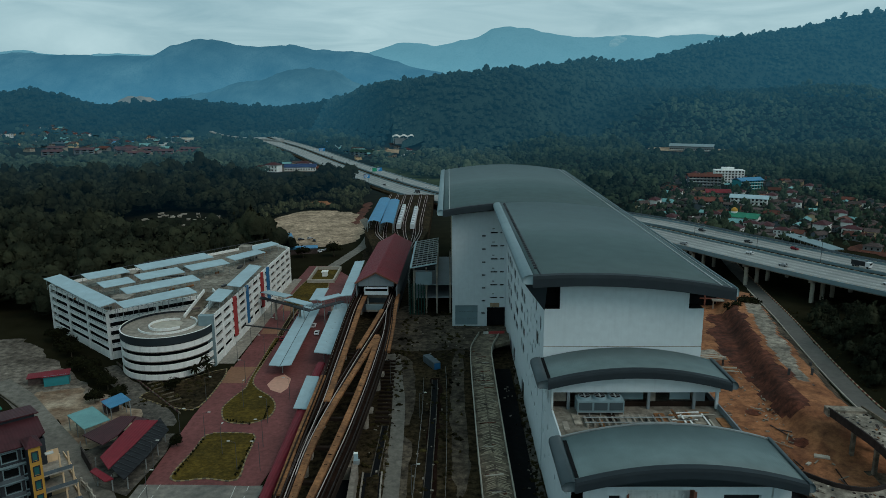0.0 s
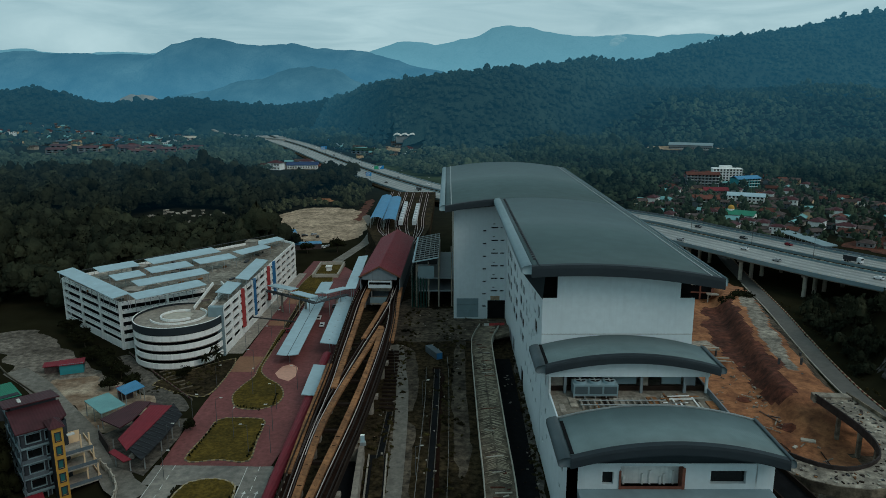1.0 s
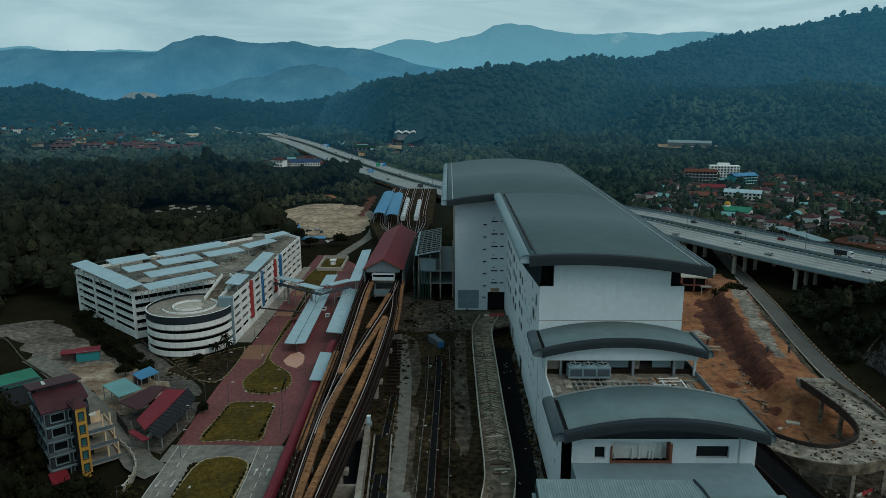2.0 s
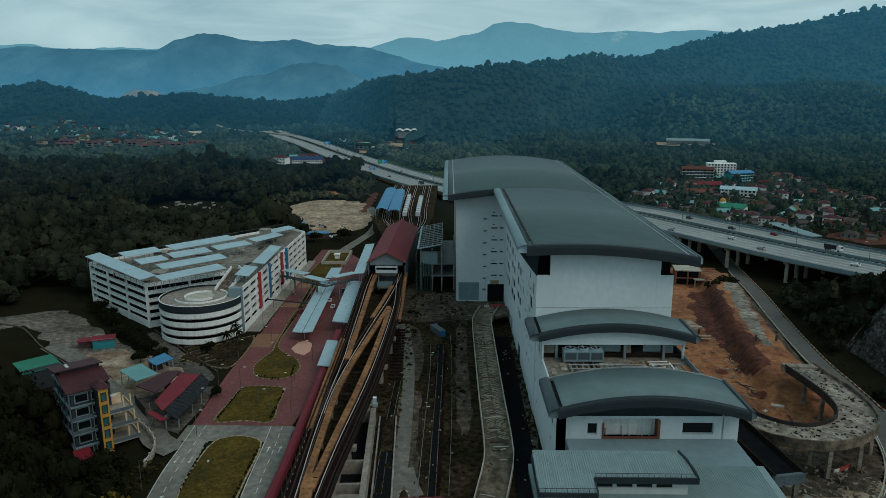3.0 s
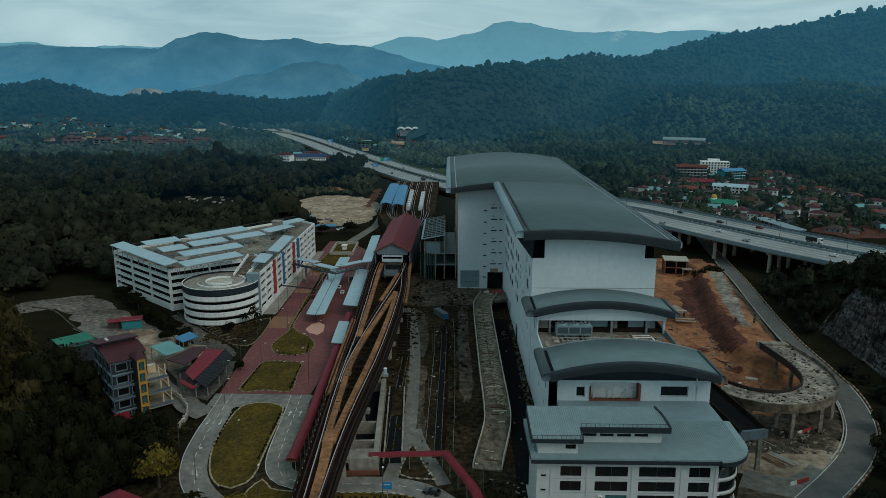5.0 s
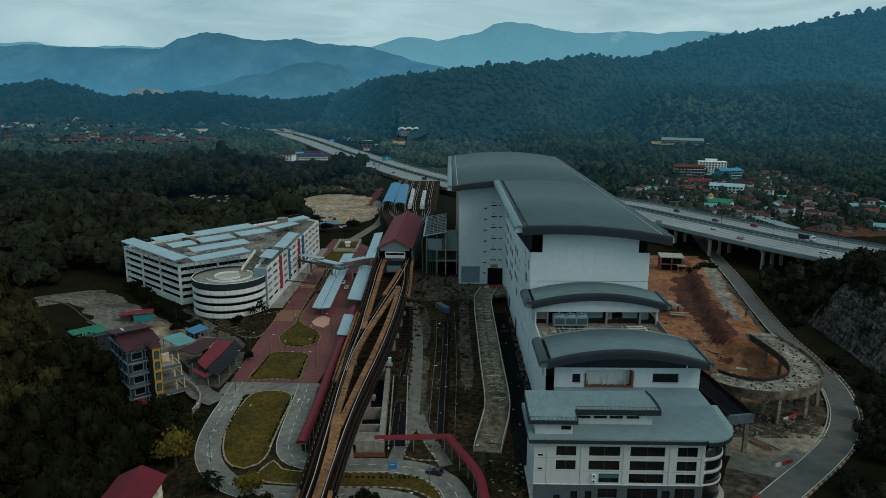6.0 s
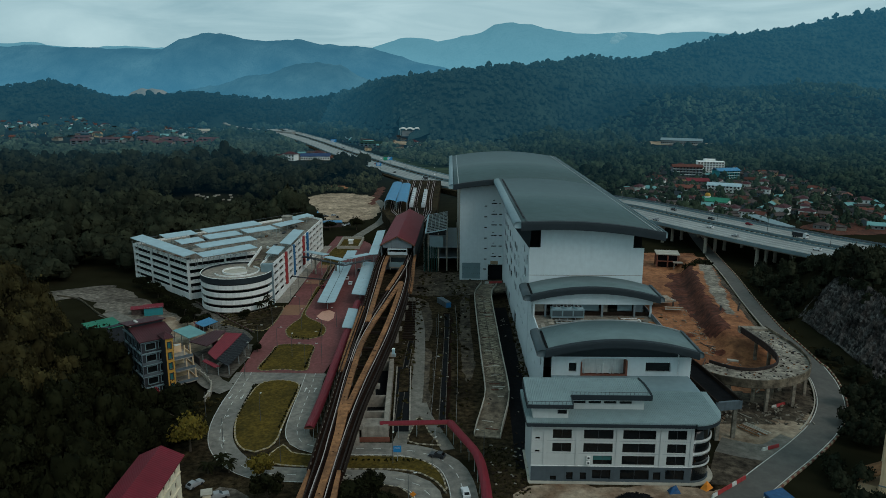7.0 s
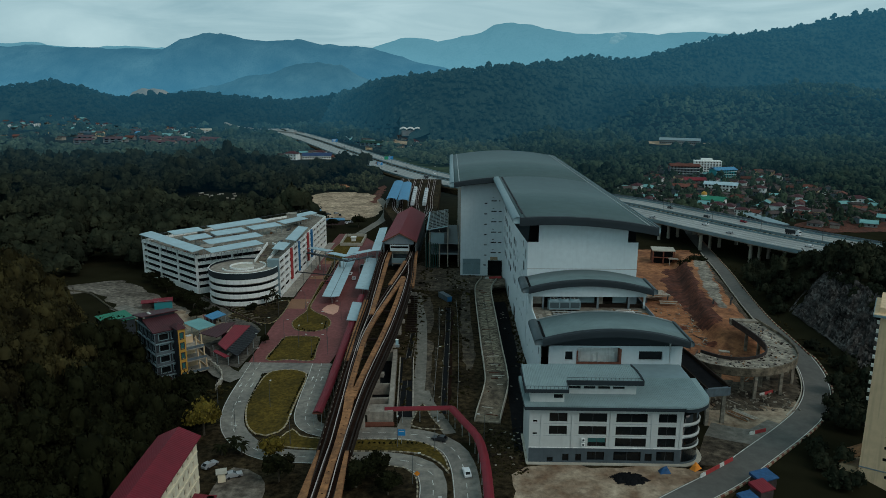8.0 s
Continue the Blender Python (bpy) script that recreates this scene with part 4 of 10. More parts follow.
def terminal_hall():
    th = thing("terminal_hall", "tall white terminal hall with a grey-green vaulted metal roof", "terminal building", TERM, AXIS)
    z_at = lambda x: 51.1 - 0.0029 * (x + 10.5) ** 2
    W, WL, L = 18.8, 40.0, 245.0
    # west face of the hall: scattered strip windows, storey by storey
    holes = []
    for k, z in enumerate((35.0, 29.8, 24.6, 19.4, 14.2)):
        for j, (v0, v1) in enumerate(((41, 46.5), (48, 53.5), (62, 69), (70.5, 77), (84, 90), (91.5, 97), (98.5, 103))):
            if k == 0 and j < 4:
                continue
            if (j + 2 * k) % 5 == 4:
                v1 = v0 + 2.4
            holes.append((v0, z, v1, z + 2.9))
    rs = random.Random(5)
    for k, z in enumerate((36.5, 33.0, 29.5, 26.0, 22.5, 15.5, 10.0)):
        for j in range(5):
            v = 5 + j * 6.6 + rs.uniform(0, 3)
            holes.append((round(v, 2), z, round(v + rs.choice((1.4, 1.6, 2.6)), 2), z + rs.choice((1.1, 1.4, 2.6))))
    holes += [(5.0, 34.0, 8.0, 37.6), (40.0, 0.0, 47.0, 5.5), (70, 0.0, 76, 5.5), (9.5, 28.6, 14.5, 32.0)]
    good = []
    for h in sorted(holes, key=lambda h: -(h[2] - h[0])):
        if all(h[2] < g[0] - 0.3 or h[0] > g[2] + 0.3 or h[3] < g[1] - 0.3 or h[1] > g[3] + 0.3 for g in good):
            good.append(h)
    west = lambda u, d, z: (-W + d, u, z)
    part("wall_west", wall_with_holes(Mesh(), 0, 111, -4, 47.5, good, west, 0.18), M_WHITE, th)
    window_parts(th, good, west, 0.16, M_GLASS, M_DARKSTEEL)
    m = Mesh()
    # front gable wall with the two dark corner recesses under the roof
    zr = 41.6
    xs = [-15.2 + 30.4 * i / 16 for i in range(17)]
    m.add([(-W, 0, -4), (W, 0, -4), (W, 0, zr), (-W, 0, zr)], [(0, 1, 2, 3)])
    m.add([(x, 0, zr) for x in xs] + [(x, 0, z_at(x) - 0.6) for x in xs], [(i, i + 1, 18 + i, 17 + i) for i in range(16)])
    m.add([(W, 0, -4), (W, L, -4), (W, L, zr), (W, 0, zr)], [(0, 1, 2, 3)])
    m.add([(W, L, -4), (-WL, L, -4), (-WL, L, zr), (W, L, zr)], [(0, 1, 2, 3)])
    part("wall_front", m, M_WHITE, th, "smooth white end wall")
    # recess faces are near-black: the eave's shade is put into their colour
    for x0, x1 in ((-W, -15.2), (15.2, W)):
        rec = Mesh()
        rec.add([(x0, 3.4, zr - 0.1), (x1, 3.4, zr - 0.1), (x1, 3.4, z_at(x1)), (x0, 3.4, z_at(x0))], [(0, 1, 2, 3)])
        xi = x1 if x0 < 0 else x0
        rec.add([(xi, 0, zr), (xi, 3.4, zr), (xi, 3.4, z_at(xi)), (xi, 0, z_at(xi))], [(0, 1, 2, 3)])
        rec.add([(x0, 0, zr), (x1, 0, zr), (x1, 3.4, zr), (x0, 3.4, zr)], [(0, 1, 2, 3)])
        part("corner_recess", rec, M_VOID, th, "open corner under the eave, painted near-black as shade")
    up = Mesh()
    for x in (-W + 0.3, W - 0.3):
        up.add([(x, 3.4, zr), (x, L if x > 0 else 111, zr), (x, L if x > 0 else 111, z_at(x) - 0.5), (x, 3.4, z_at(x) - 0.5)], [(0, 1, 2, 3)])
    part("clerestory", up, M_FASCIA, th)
    led = Mesh().box(-W, -0.05, 32.1, W, 0.05, 32.25)
    part("joint", led, M_CONC, th, "stained wall joint")
    # the wing towards the railway: front wall with small slits
    slit = []
    for k in range(7):
        z = 37.7 - 5.25 * k
        if z > 6:
            slit += [(-28.3, z - 1.3, -26.9, z - 0.7)]
            if k < 6:
                slit += [(-24.9, z, -22.2, z + 0.6), (-24.3, z + 1.6, -23.4, z + 2.0), (-21.2, z, -19.6 + (0 if k else -0.9), z + 0.6)]
    slit += [(-28.5, 5.2, -27.1, 5.8), (-38.8, 0.5, -29.9, 8.6), (-26.2, -4, -19.0, 7.8)]
    south = lambda u, d, z: (u, 111 + d, z)
    hole = [s for s in slit]
    part("wall_wing", wall_with_holes(Mesh(), -WL, -W, -4, 47.8, hole, south, 0.6), M_WHITE, th, "white wing wall with slit windows")
    window_parts(th, slit[:-2], south, 0.55, M_GLASS, M_DARKSTEEL, False)
    pan = Mesh()
    for z in (0.5, 3.2, 5.9):
        pan.box(-38.8, 111.25 + 0.1 * (z > 3), z, -29.9, 111.6, z + 2.6)
    part("shutter", pan, M_GUTTER, th, "pale recessed shutter panels")
    # bay walls are near-black, painted as the shade inside
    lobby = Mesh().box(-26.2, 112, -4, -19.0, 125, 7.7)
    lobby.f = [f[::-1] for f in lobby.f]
    part("loading_bay", lobby, M_VOID, th, "open loading bay painted near-black as shade")
    m = Mesh().add([(-WL, 111, -4), (-WL, L, -4), (-WL, L, 47), (-WL, 111, 47)], [(0, 3, 2, 1)])
    part("wall_railway_side", m, M_CONC, th, "unfinished grey side wall")
    stain = Mesh().box(-25.0, 110.96, 7.9, -21.3, 110.99, 9.6)
    part("rust_stain", stain, mat("rusty_stain", (0.36, 0.26, 0.16), 0.8, 0.35, 0.8, 0.3, 0), th)
    # roofs: the narrow front length, then the full width
    roof = arc_roof(th, -22.2, 24.2, -4.2, 104.2, z_at, 0.5, 2.7)
    side_edge(roof, -22.2, -4.6, 104.5, z_at(-22.2), -1, 2.4, 1.9)
    side_edge(roof, 24.2, -4.6, L, z_at(24.2), 1, 0.6, 1.8)
    roof2 = arc_roof(th, -43.5, 24.2, 104.2, L, z_at, 0.5, 2.5, (-43.5, -22.3))
    side_edge(roof2, -43.5, 103.6, L, z_at(-43.5), -1, 2.2, 1.9)
    for x, w in ((21.0, 0.35), (23.2, 0.2), (-20.4, 0.25), (-41.0, 0.4)):
        seam = Mesh()
        y0, y1 = (-4.2 if abs(x) < 30 else 104.2), (L if x > 0 or x < -30 else 104.2)
        z = z_at(x)
        seam.box(x - w / 2, y0, z - 0.1, x + w / 2, y1, z + 0.22)
        part("flashing", seam, M_FASCIA if x == -20.4 else M_STEEL, roof, "long metal flashing strip")
    cl = Mesh()
    for i in range(40):
        cl.box(-21.2, 2 + i * 2.5, z_at(-21) + 0.1, -20.5, 2.5 + i * 2.5, z_at(-21) + 0.5)
    tagged(part("bracket_strip", cl, M_DARKSTEEL, roof), kind="stuff")
    # soffits of the overhang, in near-black slate to stand in for the eave's shadow
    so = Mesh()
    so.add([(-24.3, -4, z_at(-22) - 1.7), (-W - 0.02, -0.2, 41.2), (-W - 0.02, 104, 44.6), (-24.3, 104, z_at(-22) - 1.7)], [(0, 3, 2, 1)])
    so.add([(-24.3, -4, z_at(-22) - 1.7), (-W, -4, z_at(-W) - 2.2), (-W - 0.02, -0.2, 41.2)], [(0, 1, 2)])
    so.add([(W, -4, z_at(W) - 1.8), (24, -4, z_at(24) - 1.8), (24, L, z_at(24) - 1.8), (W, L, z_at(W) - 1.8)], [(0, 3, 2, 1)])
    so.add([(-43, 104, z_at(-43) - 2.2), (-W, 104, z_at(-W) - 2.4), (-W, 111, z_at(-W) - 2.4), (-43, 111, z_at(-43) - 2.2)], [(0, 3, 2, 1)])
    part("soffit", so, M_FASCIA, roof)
    return th


def podium():
    po = thing("terminal_podium", "white podium with two vaulted grey roofs and an open plant terrace", "building", TERM, AXIS)
    zr2 = lambda x: 32.0 - 3.4 * (x / 22.0) ** 2
    zr3 = lambda x: 26.0 - 3.6 * ((x - 1.6) / 22.4) ** 2
    XL, XR, T = -18.6, 19.2, 21.8
    ho = []
    for v, z, w, h in ((-6, 26, 1.0, 1.6), (-9, 22.5, 2.6, 2.6), (-14.5, 20.6, 2.2, 2.8), (-20, 18.5, 2.4, 2.6), (-17, 15.4, 1.2, 1.5), (-10, 15, 1.2, 1.5), (-4.5, 17, 1.2, 1.8),
                       (-25, 14, 1.2, 1.2), (-30, 15.5, 2.4, 2.4), (-3, 11, 1.2, 1.2), (-13, 10, 1.0, 1.2), (-22, 9.5, 1.0, 1.2), (-36, 14.5, 2.4, 2.4), (-33, 9, 1.2, 1.2), (-6.5, 6, 1.2, 1.2)):
        ho.append((v, z, v + w, z + h))
    west = lambda u, d, z: (XL + d, u, z)
    wz = wall_with_holes(Mesh(), -41, 0, -4, 20.6, [h for h in ho if h[3] < 20.5], west, 0.18)
    wz.box(XL, -28, 20.6, XL + 0.35, -14, T + 0.7)
    part("wall_west", wz, M_WHITE, po)
    window_parts(po, [h for h in ho if h[3] < 20.5], west, 0.16, M_GLASS, M_DARKSTEEL)
    up = wall_with_holes(Mesh(), -13.5, 0, 20.6, 28.6, [(-9.5, 22.0, -7, 24.8), (-5, 22.2, -4, 24.5)], west, 0.5)
    part("wall_upper_west", up, M_WHITE, po)
    ea = Mesh().box(XR - 0.3, -41, -4, XR, 0, 20.6).box(XR - 0.3, -28.5, 20.6, XR, 0, T)
    part("wall_east", ea, M_OFFWHITE, po)
    tf = Mesh().box(XL + 0.35, -28.5, T - 0.5, XR - 0.3, 0, T)
    part("terrace_floor", tf, M_DECK, po, "stained concrete terrace floor")
    pr = Mesh().box(XR - 0.3, -30, T, XR, -0.2, T + 1.3).box(XR + 0.2, -30, 13, XR + 5.2, -2, 13.6).box(XR + 5.0, -30, 13, XR + 5.4, -2, 15.2)
    part("parapet", pr, M_GREYBAND, po, "grey terrace parapet")
    # the arched gable under the upper roof, on columns
    g = Mesh()
    xs = [XL + (XR - XL) * i / 20 for i in range(21)]
    for y in (-12.6, -12.2):
        g.add([(x, y, 26.3) for x in xs] + [(x, y, zr2(x) - 0.4) for x in xs], [(i, i + 1, 22 + i, 21 + i) for i in range(20)])
    g.box(XL, -12.6, 26.0, XR, -12.2, 26.3)
    part("gable", g, M_WHITE, po)
    for x in (XL + 0.3, -14.6, 3.4, 13.6, XR - 0.5):
        part("column", Mesh().box(x - 0.3, -12.4, T, x + 0.3, -11.8, 26.1), M_WHITE if abs(x) > 17 else M_GREYBAND, po)
    # shade under the vault is put into this wall's colour
    part("back_wall", Mesh().box(XL + 0.4, -3.4, T, XR - 0.4, -3.0, 27), M_VOID, po, "unfinished inner wall painted near-black as shade")
    for x0, x1, m_ in ((-17.8, -14.9, M_CONC), (-5.6, 2.6, M_GUTTER), (3.8, 5.4, M_CONC), (8.6, 13.2, M_GUTTER), (14.2, 16.6, M_GREYBAND)):
        part("partition", Mesh().box(x0, -10.6, T + (1.6 if m_ is M_GUTTER else 0), x1, -10.3, T + 4.6), m_, po, "bare partition panel")
    part("sill_beam", Mesh().box(XL + 0.4, -10.9, T, XR - 0.4, -10.5, T + 1.2), M_PARAPET, po)
    for i in range(14):
        x = -17 + i * 2.6
        part("floor_stain_slab", Mesh().box(x, -22.5 + (i * 7 % 5) * 1.1, T + 0.004, x + 1.2 + (i % 3) * 0.5, -18.5 + (i * 5 % 7) * 0.7, T + 0.12 + 0.1 * (i % 3)), (M_CONC, M_SITECONC, M_GRAVEL, M_TAN, M_PARAPET)[i % 5], po, "loose slab on the terrace")
    r2 = arc_roof(po, -19.6, 21.0, -14.0, -0.15, zr2, 0.4, 1.9, sheet=M_VAULT)
    side_edge(r2, -19.6, -14.4, -0.2, zr2(-19.6), -1, 2.3, 1.7, M_EDGE)
    side_edge(r2, 21.0, -14.4, -0.2, zr2(21.0), 1, 1.4, 1.5, M_EDGE)
    # raised near-black strip, painted as shade in the eave gap; same on the lower vault
    part("gutter_slot", Mesh().box(-19.5, -13, zr2(-19) + 0.02, -18.8, -0.4, zr2(-19) + 0.12), M_VOID, r2)
    # the lower vault and the wall below it
    r3 = arc_roof(po, -18.8, 23.2, -45.2, -28.2, zr3, 0.4, 2.0, sheet=M_VAULT)
    side_edge(r3, -18.8, -45.6, -27.8, zr3(-18.8), -1, 2.3, 1.7, M_EDGE)
    side_edge(r3, 23.2, -45.6, -27.8, zr3(23.2), 1, 1.2, 1.5, M_EDGE)
    part("gutter_slot", Mesh().box(-18.6, -44, zr3(-18) + 0.02, -17.9, -30, zr3(-18) + 0.12), M_VOID, r3)
    part("ridge_edge", Mesh().ribbon([(x, -28.2, zr3(x)) for x in [-18.8 + 42 * i / 20 for i in range(21)]], 0.35, 0.02, 0.3), M_STEEL, r3)
    fr = [(-11.5, 15.0, -9.3, 17.8), (-8.0, 13.6, 4.6, 19.0), (10.0, 15.2, 17.0, 18.0)]
    front = lambda u, d, z: (u, -41.0 + d, z)
    part("wall_front", wall_with_holes(Mesh(), -16.4, 22.6, 0, 19.6, fr, front, 1.0), M_WHITE, po)
    part("window", Mesh().box(-11.5, -40.1, 15.0, -9.3, -40.0, 17.8), M_GLASS, po)
    part("window", Mesh().box(10.0, -40.1, 15.2, 17.0, -40.0, 18.0), M_GLASS, po)
    # dark slate here is painted shadow under the vault
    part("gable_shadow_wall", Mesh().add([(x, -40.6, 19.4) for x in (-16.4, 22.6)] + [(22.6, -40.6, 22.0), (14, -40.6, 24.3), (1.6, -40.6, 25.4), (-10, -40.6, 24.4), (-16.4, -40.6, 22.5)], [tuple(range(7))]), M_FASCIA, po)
    bal = Mesh().box(-8.0, -41.1, 13.6, 4.6, -40.9, 14.6)
    part("balcony_wall", bal, M_BRICK, po, "brick-red balcony wall")
    bb = Mesh().box(-8, -38.2, 13.6, 4.6, -38.0, 19)
    for i, x in enumerate((-6.8, -3.0, -1.5, 0.6, 1.4, 3.2)):
        bb.box(x, -38.6, 13.6, x + 0.35, -38.2, 15.2 + (i % 3) * 0.7)
    part("balcony_back", bb, M_OFFWHITE, po)
    part("balcony_pier", Mesh().box(4.3, -41.2, 13.2, 4.9, -39, 18.6), M_BRICK, po)
    part("balcony_pier", Mesh().box(-8.2, -41.2, 13.4, -7.8, -40, 18.0), M_BRICK, po)
    lr = Mesh().box(-16.4, -57.5, 0, 22.0, -41.0, 14.0)
    part("link_block", lr, M_GUTTER, po, "smooth grey flat-roofed link block")
    return po


def cooling_unit():
    cu = thing("cooling_plant", "pale blue-grey rooftop cooling plant with three fans on a steel frame", "air conditioner", (0, 0, 0), 0)
    cu.matrix_world = pose(*TERM, 0, 0, AXIS) @ pose(-8.0, -13.9, 21.8) @ Matrix.Diagonal((1.12, 1.1, 0.86, 1.0))
    part("casing", Mesh().box(-4.6, -1.6, 1.0, 4.6, 1.6, 4.0), M_GUTTER, cu)
    for x in (-3.0, 0.0, 3.0):
        part("louvre_panel", Mesh().box(x - 1.3, -1.66, 1.5, x + 1.3, -1.61, 3.6), M_EDGE, cu, "dark louvre panel")
    fr = Mesh()
    for x in (-4.5, -2.2, 0, 2.2, 4.5):
        for y in (-1.5, 1.5):
            fr.box(x - 0.1, y - 0.1, 0, x + 0.1, y + 0.1, 1.0)
    fr.box(-4.6, -1.6, 0.8, 4.6, 1.6, 1.0)
    part("frame", fr, M_STEEL, cu)
    for x in (-3.0, 0, 3.0):
        f = part("fan_cowl", Mesh().tube((x, 0, 4.0), (x, 0, 4.7), 1.35, 1.2, 20), M_GUTTER, cu)
        part("fan_guard", Mesh().tube((x, 0, 4.7), (x, 0, 4.76), 1.05, 1.05, 20), M_VOID, f)
        part("fan_blade", Mesh().box(x - 1.0, -0.14, 4.76, x + 1.0, 0.14, 4.8).box(x - 0.14, -1.0, 4.8, x + 0.14, 1.0, 4.83), M_STEEL, f)


def timber_stack():
    rs = random.Random(8)
    st = thing("timber_stack", "loose pale timber and formwork stacked on the terrace", "timber")
    st.matrix_world = pose(*TERM, 0, 0, AXIS) @ pose(0, 0, 21.8)
    for i in range(22):
        x, y = 7 + rs.uniform(0, 9), -21 + rs.uniform(0, 6.5)
        l, a = rs.uniform(1.5, 3.0), rs.choice((0, 0, 0.1, 1.57))
        part("plank", Mesh().beam((x - l * math.cos(a), y - l * math.sin(a), 0.15 + 0.18 * (i % 3)), (x + l * math.cos(a), y + l * math.sin(a), 0.15 + 0.18 * (i % 3)), 0.35, 0.16),
             (M_CONCPALE, M_TAN, M_OFFWHITE)[i % 3], st)
    for i in range(13):
        x = -12 + i * 1.5
        part("pipe_support", Mesh().box(x, -21.5, 0, x + 0.35, -16.8 + rs.uniform(-0.6, 0.6), 0.7), M_CONC, st)
    for y in (-20.6, -18.2):
        part("pipe", Mesh().tube((-12.4, y, 0.85), (7.2, y, 0.85), 0.14, 0.14, 8), M_STEEL, st)


def office():
    of = thing("office_block", "white four-storey office block with a grey base and ribbed roofs", "office building", (0, 0, 0), 0)
    of.matrix_world = pose(14.0, 89.4, 0, 0, 0, 0.7)
    W, D, H, R = 44.2, 15.0, 15.6, 5.8
    cols = [(5.0, 9.5), (12.4, 19.4), (21.7, 29.5), (32.3, 36.8)]
    face = lambda u, d, z: (u, d, z)
    up, base = [], []
    for k, z in enumerate((11.4, 7.9, 4.7)):
        for j, (a, b) in enumerate(cols):
            if not (k == 2 and j == 0):
                up.append((a if not (k == 2 and j == 1) else 14.8, z, b, z + 2.4))
    up += [(0.9, z, 2.0, z + 0.6) for z in (11.2, 7.8)]
    base += [(8.6, 0.6, 10.2, 2.6), (11.9, 0.6, 13.4, 2.6), (14.8, 0.9, 19.2, 3.3), (21.5, 0.8, 28.4, 3.4), (29.4, 0.8, 31.2, 2.9), (32.3, 0.9, 36.8, 3.5), (4.7, 0.4, 6.2, 1.6)]
    part("wall_front", wall_with_holes(Mesh(), 0, 38.4, 4.3, H, up, face, 0.35), M_OFFICE, of)
    part("wall_base", wall_with_holes(Mesh(), 0, 38.4, 0, 4.3, base, lambda u, d, z: (u, d - 0.04, z), 0.4), M_SLATEBASE, of, "grey painted ground storey")
    window_parts(of, up, face, 0.3, M_GLASS, M_DARKSTEEL)
    window_parts(of, base, face, 0.3, M_GLASS, M_DARKSTEEL)
    part("wall_west", Mesh().box(0, 0.02, 0, 0.3, D, H), M_OFFICE, of)
    part("wall_back", Mesh().box(0, D - 0.3, 0, W - 3, D, H), M_OFFICE, of)
    for u in (3.2, 10.9, 20.5, 30.9, 38.1):
        part("pilaster", Mesh().box(u - 0.35, -0.14, 4.46, u + 0.35, -0.01, H), M_OFFICE, of)
    for z in (7.6, 10.9):
        part("plaster_joint", Mesh().box(0.0, -0.03, z, 38.4, -0.006, z + 0.05), M_GREYBAND, of)
    part("string_course", Mesh().box(-0.05, -0.1, 4.25, 38.4, -0.02, 4.45), M_OFFWHITE, of)
    # the rounded corner: white bands and ribbon glazing
    ang = [math.radians(-90 + 90 * i / 14) for i in range(15)]
    cx, cy = W - R, R

    def curve(r, z0, z1, thick=0.4):
        m = Mesh()
        pts = [(38.4, cy - r)] + [(cx + r * math.cos(a), cy + r * math.sin(a)) for a in ang] + [(cx + r, D)]
        inn = [(38.4, cy - r + thick)] + [(cx + (r - thick) * math.cos(a), cy + (r - thick) * math.sin(a)) for a in ang] + [(cx + r - thick, D)]
        n = len(pts)
        v = [(*p, z) for z in (z0, z1) for ring in (pts, inn) for p in ring]
        for i in range(n - 1):
            m.f += [(i, i + 1, 2 * n + i + 1, 2 * n + i), (2 * n + i, 2 * n + i + 1, 3 * n + i + 1, 3 * n + i), (n + i, i, i + 1, n + i + 1)[::-1], (n + i + 1, n + i, 3 * n + i, 3 * n + i + 1)]
        m.v = v
        return m

    for z0, z1 in ((4.3, 4.75), (7.3, 8.1), (10.5, 11.3)):
        part("curved_band", curve(R + 0.1, z0, z1, 0.3), M_OFFICE, of, "white curved spandrel band", True)
    part("corner_base", curve(R, 0, 0.7), M_SLATEBASE, of)
    part("corner_glass", curve(R - 0.2, 0.6, H), M_GLASS, of, "dark curved ribbon glazing", True)
    part("corner_head", curve(R + 0.1, 14.4, H), M_FASCIA, of)
    part("apron", Mesh().prism([(-0.6, -1.0), (38.4, -1.0)] + [(cx + (R + 1.2) * math.cos(a), cy + (R + 1.2) * math.sin(a)) for a in ang] + [(W + 1.2, D), (-0.6, D)], 0.0, 0.25), M_CONCPALE, of, "pale concrete apron kerb")
    # roofs
    ol = [(-1.4, -1.3), (38.4, -1.3)] + [(cx + (R + 1.8) * math.cos(a), cy + (R + 1.8) * math.sin(a)) for a in ang] + [(W + 1.8, D + 0.5), (-1.6, D + 0.5)]
    low = part("roof", Mesh().prism(ol, H, lambda x, y: 16.3 + 0.05 * min(max(y, 0), 14)), M_ROOFRIB, of, "ribbed grey metal roof")
    part("fascia", Mesh().prism([(x * 1.0, y - 0.15) for x, y in ol], H - 0.5, H + 0.35), M_FASCIA, low, "dark eaves gutter")
    clear = [(10.4 + 3.75 * i, 18.0, 13.4 + 3.75 * i, 18.7) for i in range(4)]
    part("upper_wall", wall_with_holes(Mesh(), 0.2, 8.6, 16, 19.9, [(6.0, 17.4, 8.2, 18.5)], lambda u, d, z: (u, 0.7 + d, z), 0.3)
         .box(8.3, 1.0, 16, 8.6, 5.4, 19.9).box(0.2, 1.0, 16, 0.5, 12.4, 19.9).box(27.3, 5.7, 16, 27.6, 12.4, 19.9), M_OFFICE, of)
    part("upper_wall", wall_with_holes(Mesh(), 8.6, 27.6, 16, 19.9, clear, lambda u, d, z: (u, 5.4 + d, z), 0.3), M_OFFICE, of)
